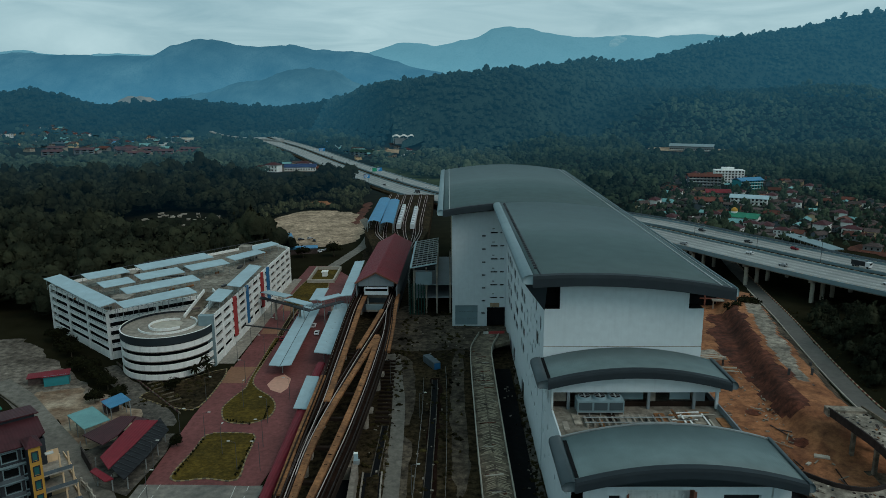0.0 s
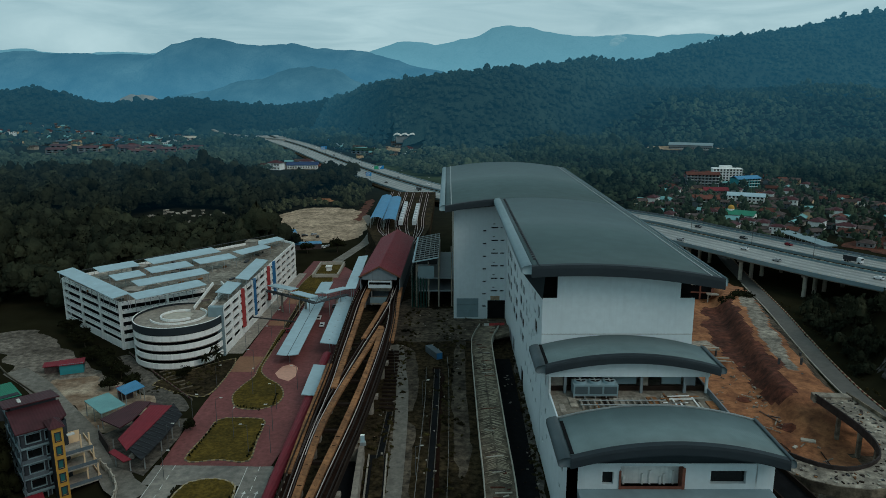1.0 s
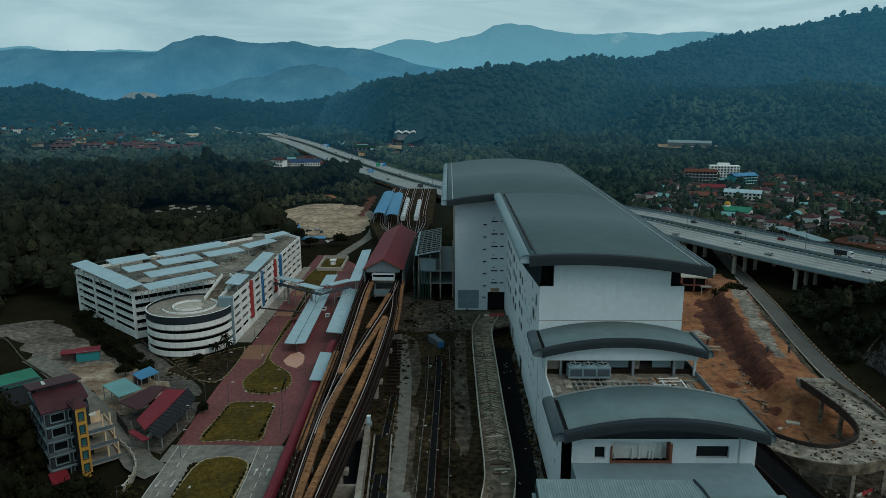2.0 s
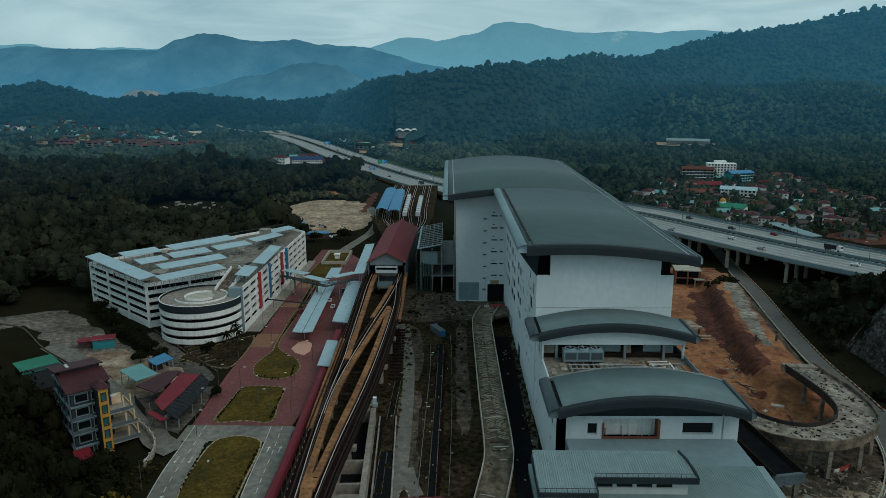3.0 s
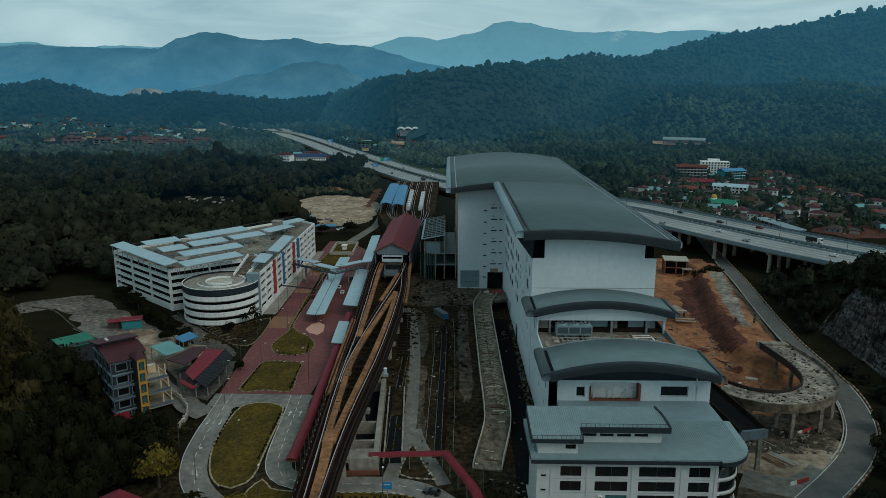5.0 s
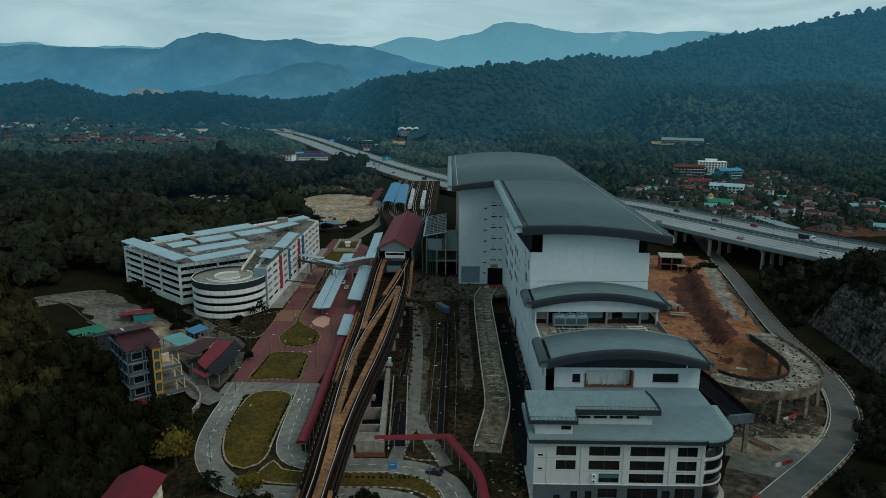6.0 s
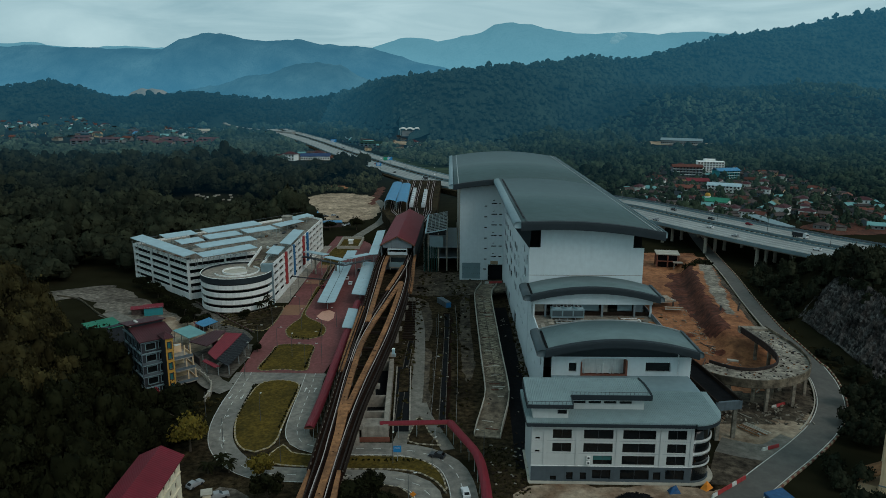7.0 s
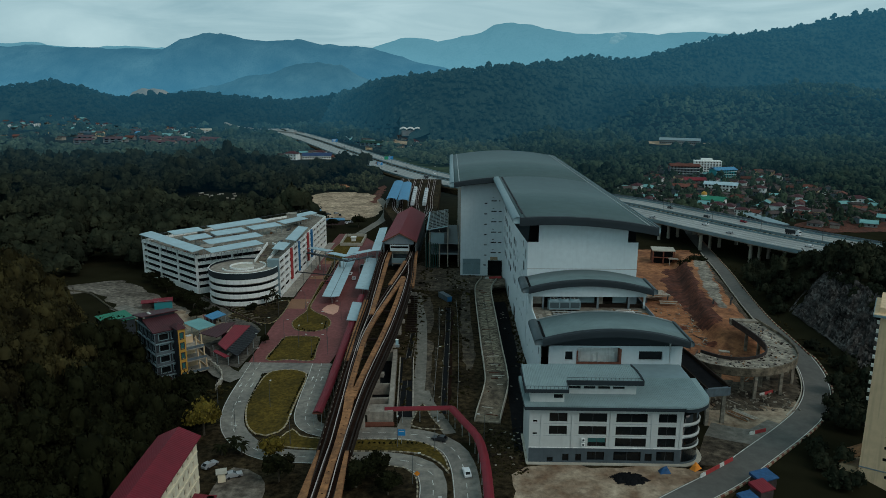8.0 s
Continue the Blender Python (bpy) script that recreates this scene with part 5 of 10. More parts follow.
    for a, c, b, d in [(6.0, 17.4, 8.2, 18.5)] + clear:
        y = 0.95 if a < 9 else 5.65
        part("window", Mesh().add([(a, y, c), (b, y, c), (b, y, d), (a, y, d)], [(0, 1, 2, 3)]), M_GLASS, of)
    sl = lambda x, y: 20.15 + 0.105 * max(0, y)
    upr = part("upper_roof", Mesh().prism([(-1.2, -0.2), (9.4, -0.2), (9.6, 4.4), (28.9, 4.4), (28.9, 6.4), (28.5, 10.0), (27.6, 12.9), (-1.2, 12.9)], 19.8, sl), M_ROOFRIB, of, "ribbed grey upper roof")
    for b_ in ((-1.4, -0.5, 19.3, 9.55, -0.2, 20.2), (9.6, 4.05, 19.5, 29.2, 4.4, 20.75), (9.4, -0.2, 19.4, 9.6, 4.4, 20.6), (28.9, 4.4, 19.5, 29.2, 7.0, 20.9), (-1.4, -0.2, 19.3, -1.2, 12.9, 20.6)):
        part("fascia", Mesh().box(*b_), M_FASCIA, upr)
    part("roof_edge", Mesh().ribbon([(28.95, 5.0, 20.7), (28.9, 6.6, 20.9), (28.5, 10.0, 21.25), (27.7, 12.8, 21.5)], 0.4, 0.0, 0.3), M_FASCIA, upr, "dark slate verge trim")
    seam = Mesh()
    for i in range(92):
        x = -1.1 + i * 0.5
        y1 = D + 0.4
        y0 = -1.2 if x < cx else cy - math.sqrt(max(0.0, (R + 1.7) ** 2 - (x - cx) ** 2))
        if x > cx + R + 1.6:
            continue
        seam.add([(x + o, y, 16.3 + 0.05 * min(max(y, 0), 14) + h) for y in (y0, max(0.0, y0), max(y0, 14.0), y1) for o, h in ((-0.06, -0.05), (-0.04, 0.11), (0.04, 0.11), (0.06, -0.05))],
                 [(4 * j + k, 4 * j + k + 1, 4 * j + 5 + k, 4 * j + 4 + k) for j in range(3) for k in range(3)])
    tagged(part("standing_seam", seam, M_ROOFRIB, low, "standing seams of the roof sheet"), kind="stuff")
    seam = Mesh()
    for i in range(60):
        x = -1.0 + i * 0.5
        y0, y1 = (-0.15 if x < 9.4 else 4.45), 12.85 if x < 27.6 else 12.85 - (x - 27.6) * 4.0
        seam.add([(x + o, y, sl(x, y) + h) for y in (y0, max(0.0, y0), y1) for o, h in ((-0.06, -0.05), (-0.04, 0.11), (0.04, 0.11), (0.06, -0.05))],
                 [(4 * j + k, 4 * j + k + 1, 4 * j + 5 + k, 4 * j + 4 + k) for j in range(2) for k in range(3)])
    tagged(part("standing_seam", seam, M_ROOFRIB, upr, "standing seams of the roof sheet"), kind="stuff")
    rail = Mesh().box(-1.2, -0.1, 20.9, 9.2, -0.02, 20.98).box(9.8, 4.6, 21.3, 28.6, 4.68, 21.38)
    for i in range(11):
        rail.box(-1.1 + i, -0.1, 20.1, -1.04 + i, -0.04, 20.9)
    for i in range(19):
        rail.box(9.9 + i, 4.6, 20.5, 9.96 + i, 4.66, 21.3)
    part("snow_rail", rail, M_DARKSTEEL, upr, "dark rooftop guard rail")
    for z in (5.0, 6.3):
        ac = part("air_conditioner", Mesh().box(13.2, -0.55, z, 14.1, -0.05, z + 0.75), M_OFFWHITE, of, "white wall condenser unit")
        part("fan_grille", Mesh().tube((13.65, -0.56, z + 0.38), (13.65, -0.6, z + 0.38), 0.28, 0.28, 12), M_DARKSTEEL, ac)
    tg = Mesh().add([(14.8, 0.26, 5.8), (19.3, 0.26, 5.8), (19.3, 0.26, 7.1), (14.8, 0.26, 7.1)], [(0, 1, 2, 3)])
    part("teal_pane", tg, M_TEALGLASS, of)


terminal_hall()
podium()
cooling_unit()
timber_stack()
office()


# ---- the multi-storey car park with its spiral ramp ----
def car_park():
    cp = thing("car_park", "white five-level car park with pale blue roof shelters", "car park")
    P = [(-164, 268), (-124.6, 234.5), (-98.5, 255), (-91.4, 249), (-90.6, 231), (-86, 230.5), (-86.2, 338), (-99, 350)]
    H, LV = 17.6, 3.1
    core = [(-162, 267.6), (-124.4, 236.8), (-98.5, 257.4), (-89.4, 250.6), (-88.6, 233), (-88, 233), (-88.2, 336), (-99, 347.5)]
    # solid near-black core stands in for shade behind the openings
    part("interior", Mesh().prism(core, 0, H - 1.4), M_VOID, cp, "near-black core painted as shade in the parking levels")
    part("roof_deck", Mesh().prism(P, H - 1.3, H - 0.9), M_DECK, cp, "stained tan concrete roof deck")
    for k in range(1, 5):
        part("floor_slab", Mesh().prism(P, k * LV + 0.9, k * LV + 1.25), M_OFFWHITE, cp)
    n = len(P)
    for i in range(n):
        a, b = Vector((*P[i], 0)), Vector((*P[(i + 1) % n], 0))
        d = (b - a)
        L = d.length
        d.normalize()
        out = Vector((d.y, -d.x, 0))
        for k in range(6):
            z0 = k * LV + 0.85 if k else -0.5
            z1 = z0 + 1.6 if k else 2.6
            if k == 5:
                z1 = H + 0.25
            m = Mesh()
            c = a + out * 0.1
            m.beam(c + Vector((0, 0, (z0 + z1) / 2)), b + out * 0.1 + Vector((0, 0, (z0 + z1) / 2)), 0.35, z1 - z0)
            part("parapet_band", m, M_OFFWHITE, cp, "stained white parapet band")
            if k and i < 2:
                nt = Mesh()
                for j in range(int(L / 1.5)):
                    p = a + d * (0.7 + j * 1.5) + out * 0.29
                    nt.beam(p + Vector((0, 0, z1 - 0.22)), p + d * 0.6 + Vector((0, 0, z1 - 0.22)), 0.06, 0.22)
                tagged(part("vent_slot_row", nt, M_GREYBAND, cp, "row of small vent slots"), kind="stuff")
        cols = max(2, int(L / (13.0 if i < 2 else 8.6)))
        for j in range(cols + 1):
            p = a + d * (L * j / cols) + out * 0.2
            part("column", Mesh().beam(p + Vector((0, 0, -0.5)), p + Vector((0, 0, H)), 0.7, 0.7), M_OFFWHITE, cp)
    # coloured fins on the plaza side
    for y, m_ in ((251, M_RED), (266, M_BLUE), (287, M_RED), (296, M_BLUE)):
        part("fin", Mesh().box(-85.9, y, 3.0, -85.0, y + 2.1, H + 0.4), m_, cp, "tall coloured facade panel")
    part("stair_tower", Mesh().box(-90.5, 228.6, -0.5, -85.6, 231.0, H + 0.3), M_GUTTER, cp, "plain pale blue-grey stair wall")
    # thin fence along the back edge
    part("back_rail", Mesh().beam((-164.5, 268.6, H + 1.6), (-99.5, 351, H + 1.6), 0.15, 0.3), M_DARKSTEEL, cp)
    for j in range(28):
        p = Vector((-164.5, 268.6, H)).lerp(Vector((-99.5, 351, H)), j / 27)
        part("rail_post", Mesh().beam(p, p + Vector((0, 0, 1.6)), 0.12, 0.12), M_DARKSTEEL, cp)
    # loose material left on the roof deck
    rs = random.Random(15)
    for j in range(60):
        x, y = rs.uniform(-150, -90), rs.uniform(240, 335)
        if not (y < 262 + (x + 164) * 1.15 and y > 236 and y > 234 - (x + 124) * 0.9):
            continue
        a, l = rs.uniform(0, 3.1), rs.uniform(0.5, 2.4)
        part("roof_clutter", Mesh().beam((x - l * math.cos(a), y - l * math.sin(a), H - 0.6), (x + l * math.cos(a), y + l * math.sin(a), H - 0.6), rs.uniform(0.3, 1.4), rs.uniform(0.3, 0.9)), rs.choice((M_TAN, M_RUST, M_CONCPALE, M_DARKSTEEL, M_REDDIRT)), cp, "loose boards on the roof deck")
    # shelters on the roof
    S = [((-162, 266.5), (-121.4, 229.8), 6.2), ((-149, 266.3), (-138, 278.2), 7.6), ((-134, 280.8), (-113.5, 304.8), 8.2), ((-136.5, 254), (-128.5, 262.6), 7.2), ((-127.6, 265.6), (-115.4, 278.2), 7.6),
         ((-113.6, 280.6), (-102, 293.2), 7.0), ((-124, 246), (-104.6, 266.2), 7.0), ((-117, 228.8), (-99.4, 248.6), 6.6), ((-86.0, 253.6), (-87.2, 286), 5.0), ((-88, 237.6), (-88.6, 252.6), 5.4), ((-103, 302), (-94, 318), 6.0), ((-100, 322), (-92, 336), 5.0)]
    for i, (a, b, w) in enumerate(S):
        a, b = Vector((*a, 0)), Vector((*b, 0))
        d = (b - a).normalized()
        s = Vector((d.y, -d.x, 0))
        z = 21.6 if i < 9 else 20.6
        m = Mesh()
        sl = 0.35
        v = [a - s * w / 2 + Vector((0, 0, z + sl)), b - s * w / 2 + Vector((0, 0, z + sl)), b + s * w / 2 + Vector((0, 0, z - sl)), a + s * w / 2 + Vector((0, 0, z - sl))]
        m.add(v + [p - Vector((0, 0, 0.22)) for p in v], [(3, 2, 1, 0), (4, 5, 6, 7), (0, 1, 5, 4), (1, 2, 6, 5), (2, 3, 7, 6), (3, 0, 4, 7)])
        sh = part("shelter_roof", m, M_PALEMETAL, cp, "pale blue metal parking shelter")
        for j in range(max(2, int((b - a).length / 5)) + 1):
            k = max(2, int((b - a).length / 5))
            p = a + d * ((b - a).length * j / k)
            for e in (-0.35, 0.35):
                part("shelter_post", Mesh().beam(p + s * w * e + Vector((0, 0, H - 1)), p + s * w * e + Vector((0, 0, z - 0.2)), 0.14, 0.14), M_STEEL, sh)
    for x, y, w, h in ((-122, 241, 5.5, 4.2), (-137, 279, 5.0, 3.4), (-101, 318, 4.6, 6.0)):
        part("stair_head", Mesh().box(x - w / 2, y - w / 2, H - 1, x + w / 2, y + w / 2, H + h - 1).box(x - w / 2 - 0.3, y - w / 2 - 0.3, H + h - 1, x + w / 2 + 0.3, y + w / 2 + 0.3, H + h - 0.7), M_CONC, cp, "concrete stair head")
    # the far ramp wall
    part("ramp_wall", Mesh().beam((-97, 262, H), (-92, 252, H + 1.2), 0.4, 1.6), M_OFFWHITE, cp)


def spiral_ramp():
    sp = thing("spiral_ramp", "round white banded spiral car ramp", "ramp", (-101.2, 229.2, 0))
    R, n, LV, H = 15.2, 72, 3.2, 14.5
    # near-black drum gives the shade between the ramp bands
    part("drum", Mesh().tube((0, 0, 0), (0, 0, H - 0.6), R - 1.6, R - 1.6, 64), M_VOID, sp, "near-black inner drum painted as shade", True)

    def band(r, thick, z_lo, z_hi, name, m_, label, a0=0.0, a1=2 * math.pi, slope=0.0):
        m = Mesh()
        for i in range(n + 1):
            a = a0 + (a1 - a0) * i / n
            dz = slope * (a - a0) / (2 * math.pi)
            for rr, z in ((r, z_lo), (r, z_hi), (r - thick, z_hi), (r - thick, z_lo)):
                m.v.append((rr * math.cos(a), rr * math.sin(a), z + dz))
        m.f = [(4 * i + j, 4 * i + 4 + j, 4 * i + 4 + (j + 1) % 4, 4 * i + (j + 1) % 4) for i in range(n) for j in range(4)]
        part(name, m, m_, sp, label, False)

    a0 = math.radians(-215)
    for k in range(4):
        band(R, 0.35, 0.6 + k * LV, 2.4 + k * LV, "parapet", M_OFFWHITE, "white curved parapet band", a0, a0 + math.radians(250), LV * 0.12)
        band(R - 0.1, 3.5, 0.3 + k * LV, 0.62 + k * LV, "ramp_slab", M_CONC, "", a0, a0 + math.radians(250), LV * 0.12)
    band(R + 0.1, 0.4, H - 2.0, H + 0.5, "top_band", M_FASCIA, "dark slate top band", a0, a0 + 2 * math.pi)
    band(R + 0.05, 0.4, H + 0.5, H + 0.6, "coping", M_OFFWHITE, "pale coping", a0, a0 + 2 * math.pi)
    part("top_deck", Mesh().tube((0, 0, H - 0.8), (0, 0, H - 0.2), R - 0.5, R - 0.5, 64), M_CONC, sp, "stained concrete top deck")
    band(9.6, 0.4, H - 0.3, H + 0.35, "inner_parapet", M_OFFWHITE, "white inner spiral parapet", math.radians(-150), math.radians(60), 0.3)
    band(6.2, 0.4, H - 0.3, H + 0.5, "core_parapet", M_OFFWHITE, "white core parapet", math.radians(70), math.radians(330), 0.3)
    m = Mesh()
    for i in range(20):
        a = 2 * math.pi * i / 20
        r = 5.0 + 0.5 * math.sin(3 * a)
        m.v.append((r * math.cos(a) - 0.6, r * math.sin(a) + 0.4, H - 0.1 + 0.12 * math.sin(7 * a)))
    m.v.append((-0.6, 0.4, H + 0.35))
    m.f = [(i, (i + 1) % 20, 20) for i in range(20)]
    part("core_cover", m, M_CONCPALE, sp, "rough pale core cover")
    for dx, w_ in ((0.0, 0.45), (5.6, 0.35)):
        part("exit_wall", Mesh().beam((2.6 + dx, 7.6, H + 0.5), (4.0 + dx, 24.5, H + 5.2), w_, 1.2), M_OFFWHITE, sp)
    part("exit_deck", Mesh().beam((5.4, 7.6, H - 0.3), (6.8, 24.5, H + 4.4), 5.4, 0.4), M_RAMPDECK, sp)


car_park()
spiral_ramp()


# ---- the highway ----
HIGHWAY = [(330, 110, 12), (270, 190, 12), (230, 240, 12), (192, 290, 12), (167, 325, 12), (132, 384, 12), (104, 430, 12), (60, 495, 9.5), (20, 552, 6), (-25, 622, 3), (-82, 735, 2), (-135, 850, 2), (-186, 965, 2),
           (-262, 1140, 2), (-346, 1310, 3), (-392, 1402, 5)]


def highway():
    hw = thing("highway", "wide pale elevated highway on concrete piers", "highway", kind="structure")
    q = smooth(HIGHWAY, 9.0)
    up = [p for p in q if p[1] < 560]
    for off, w in ((-13, 24), (16, 18)):
        part("carriageway", Mesh().ribbon(q, w, -0.6, 0.0, off), M_HIGHWAY, hw, "pale worn carriageway")
        part("deck_edge", Mesh().ribbon(up, w * 0.8, -2.0, -0.6, off), M_CONC, hw)
        for s in (-1, 1):
            part("crash_barrier", Mesh().ribbon(q, 0.4, -0.9, 1.0, off + s * (w / 2 + 0.1)), M_GUTTER, hw, "blue-grey crash barrier")
            part("edge_line", Mesh().ribbon(q, 0.3, 0.0, 0.03, off + s * (w / 2 - 2.0)), M_PAINT, hw)
        n = 4 if w > 20 else 3
        for i in range(1, n):
            lm = Mesh()
            for p, d in at_steps(sides(q, off - w / 2 + 2 + (w - 4) * i / n), 12.0):
                lm.beam((p.x, p.y, p.z + 0.02), (p.x + d.x * 4.5, p.y + d.y * 4.5, p.z + d.z * 4.5 + 0.02), 0.25, 0.03)
            tagged(part("lane_line", lm, M_PAINT, hw), kind="stuff")
        for i in range(n):
            part("worn_lane", Mesh().ribbon(q, 1.9, 0.0, 0.012, off - w / 2 + 2 + (w - 4) * (i + 0.5) / n), M_LANE, hw, "darker worn wheel track")
        for s in (-1, 1):
            bp = Mesh()
            for p, d in at_steps([c for c in sides(q, off + s * (w / 2 + 0.1)) if c[1] < 620], 4.0):
                bp.beam((p.x, p.y, p.z + 1.05), (p.x + d.x * 1.6, p.y + d.y * 1.6, p.z + 1.05), 0.5, 0.16)
            tagged(part("barrier_cap_row", bp, M_CONCPALE, hw, "pale caps along the barrier"), kind="stuff")
    part("median_strip", Mesh().ribbon(q, 7.6, -1.2, -0.3, 3.0), M_SCRUB, hw, "dark planted median strip")
    part("embankment", Mesh().ribbon([p for p in q if p[1] > 540], 62, -12.0, -0.65, 0), M_SCRUB, hw, "grassed embankment")
    part("noise_rail", Mesh().ribbon([p for p in q if 250 < p[1] < 480], 0.25, 1.0, 2.2, 25.4), M_BLUEGREY, hw, "blue-grey parapet rail")
    for k, (p, d) in enumerate(at_steps(up, 33.0)):
        n = Vector((d.y, -d.x, 0)).normalized()
        for off in (-21, -13, -5, 10, 21):
            c = p + n * off
            part("pier", Mesh().tube((c.x, c.y, -3), (c.x, c.y, p.z - 2.8), 0.95, 0.95, 12), M_CONCPALE, hw, "round concrete pier")
        for off, w in ((-13, 20), (16, 15)):
            a, b = p + n * (off - w / 2), p + n * (off + w / 2)
            part("pier_cap", Mesh().beam((a.x, a.y, p.z - 2.4), (b.x, b.y, p.z - 2.4), 1.8, 1.0), M_CONC, hw)
    part("abutment_wall", Mesh().ribbon([p for p in q if 470 < p[1] < 560], 60, -12, -2.1, 0), M_CONC, hw)


def sign_gantry(x, y, z, w, h, up, label):
    sg = thing("road_sign", label, "road sign", (x, y, z), 30)
    for e in (-0.3, 0.3):
        part("post", Mesh().tube((w * e, 0, 0), (w * e, 0, up), 0.2, 0.15), M_STEEL, sg)
    part("panel", Mesh().box(-w / 2, -0.25, up - h, w / 2, -0.1, up), M_SIGNBLUE, sg, "blue sign panel")
    if w > 10:
        part("panel", Mesh().box(-w / 2, -0.3, up - h, -w * 0.05, -0.26, up), M_SIGNGREEN, sg, "green sign panel")
    for i in range(3):
        part("lettering", Mesh().box(-w * 0.4, -0.29, up - h + 0.5 + i * h * 0.28, w * (0.1 + 0.1 * i), -0.26, up - h + 0.5 + i * h * 0.28 + h * 0.13), M_PAINT, sg)


def street_lamp_model(h=9.0, arm=1.6):
    sl = thing("street_lamp", "slim grey street lamp with a single arm", "street lamp", group="street lamps")
    part("pole", Mesh().tube((0, 0, 0), (0, 0, h), 0.11, 0.06, 8), M_LAMPPOST, sl)
    part("arm", Mesh().tube((0, 0, h - 0.1), (arm, 0, h + 0.35), 0.05, 0.04, 6), M_LAMPPOST, sl)
    part("lamp_head", Mesh().box(arm - 0.1, -0.2, h + 0.28, arm + 0.8, 0.2, h + 0.45), M_PAINT, sl, "pale lamp head")
    return sl


def car_model(material, name="car", label="white hatchback car", L=4.2, W=1.75):
    c = thing(name, label, "car", group="cars")
    prof = [(-L / 2, 0.35), (-L / 2, 0.85), (-L / 2 + 0.15, 0.95), (-L / 2 + 0.7, 1.45), (-L / 2 + 1.9, 1.5), (L / 2 - 1.5, 1.0), (L / 2 - 0.15, 0.85), (L / 2, 0.6), (L / 2, 0.35)]
    n = len(prof)
    v = [(x, s * W / 2 * (0.84 if z > 1.1 else 1.0), z) for s in (-1, 1) for x, z in prof]
    body = Mesh().add(v, [tuple(range(n)), tuple(range(2 * n - 1, n - 1, -1))] + [(i, n + i, n + (i + 1) % n, (i + 1) % n) for i in range(n)])
    part("body", body, material, c)
    part("windscreen", Mesh().add([(L / 2 - 1.48, -0.66, 1.06), (L / 2 - 1.48, 0.66, 1.06), (-L / 2 + 2.0, 0.62, 1.5), (-L / 2 + 2.0, -0.62, 1.5)], [(0, 1, 2, 3)]), M_GLASS, c)
    part("rear_window", Mesh().add([(-L / 2 + 0.16, 0.6, 1.03), (-L / 2 + 0.16, -0.6, 1.03), (-L / 2 + 0.66, -0.58, 1.46), (-L / 2 + 0.66, 0.58, 1.46)], [(0, 1, 2, 3)]), M_GLASS, c)
    for s in (-1, 1):
        y = s * (W / 2 * 0.92 + 0.02)
        part("side_window", Mesh().add([(-L / 2 + 0.8, y, 1.02), (L / 2 - 1.7, y, 1.02), (-L / 2 + 2.0, s * W / 2 * 0.86, 1.42), (-L / 2 + 0.95, s * W / 2 * 0.86, 1.4)], [(0, 1, 2, 3)]), M_GLASS, c)
        for x in (-L / 2 + 0.8, L / 2 - 0.85):
            part("wheel", Mesh().tube((x, s * (W / 2 - 0.2), 0.32), (x, s * (W / 2 + 0.02), 0.32), 0.32, 0.32, 14), M_RUBBER, c)
    return c


def truck_model():
    t = thing("lorry", "dark-bodied lorry with a white cab", "lorry", group="lorries")
    part("cab", Mesh().box(2.2, -1.2, 0.7, 4.2, 1.2, 3.0), M_CARW, t)
    part("windscreen", Mesh().box(4.2, -1.05, 1.8, 4.24, 1.05, 2.7), M_GLASS, t)
    part("load_box", Mesh().box(-4.2, -1.25, 1.0, 2.0, 1.25, 3.2), M_CARK, t)
    for x in (-3.2, -2.0, 3.2):
        for s in (-1, 1):
            part("wheel", Mesh().tube((x, s * 0.95, 0.5), (x, s * 1.22, 0.5), 0.5, 0.5, 12), M_RUBBER, t)
    return t


highway()
bp_ = smooth([(-330, 1286), (-376, 1336), (-432, 1394), (-486, 1448), (-528, 1484)], 12.0)
single("road_branch", Mesh().ribbon([(x, y, land(x, y) + 6.0) for x, y, _ in bp_], 6.5, -9.0, 0.0), M_HIGHWAY, "pale road climbing away from the highway", "road", "structure")
sign_gantry(-92, 742, 4, 11, 3.6, 10, "blue and green direction sign over the highway")
sign_gantry(-205, 1020, 3, 9, 4.4, 10, "blue direction sign beside the highway")
sign_gantry(-96, 690, 6, 6, 3.4, 7, "small blue direction sign by the slip road")


def along(path, s_y, off, z=0.0):
    """A place on a path at a given y, shifted sideways, with the heading in degrees."""
    for a, b in zip(path, path[1:]):
        if (a[1] - s_y) * (b[1] - s_y) <= 0 and a[1] != b[1]:
            t = (s_y - a[1]) / (b[1] - a[1])
            d = Vector(b[:2]) - Vector(a[:2])
            d.normalize()
            p = Vector(a) + (Vector(b) - Vector(a)) * t
            return (p.x + d.y * off, p.y - d.x * off, p.z + z), math.degrees(math.atan2(d.y, d.x))


CARS = {k: car_model(m_, "car", l) for k, m_, l in (("w", M_CARW, "white hatchback car on the road"), ("k", M_CARK, "black saloon car on the road"), ("t", M_CART, "teal compact car parked outdoors"), ("s", M_CARS, "silver saloon car on the road"), ("r", M_REDSHEET, "dark red car on the road"))}
HQ = smooth(HIGHWAY, 9.0)
used = set()


def park(kind, place, turn, model=None):
    """Puts a car at a place; the first of a kind is the model itself."""
    src = model or CARS[kind]
    m = pose(*place, 0, 0, turn)
    if src.name not in used:
        used.add(src.name)
        src.matrix_world = m
        return src
    return copy_thing(src, m)


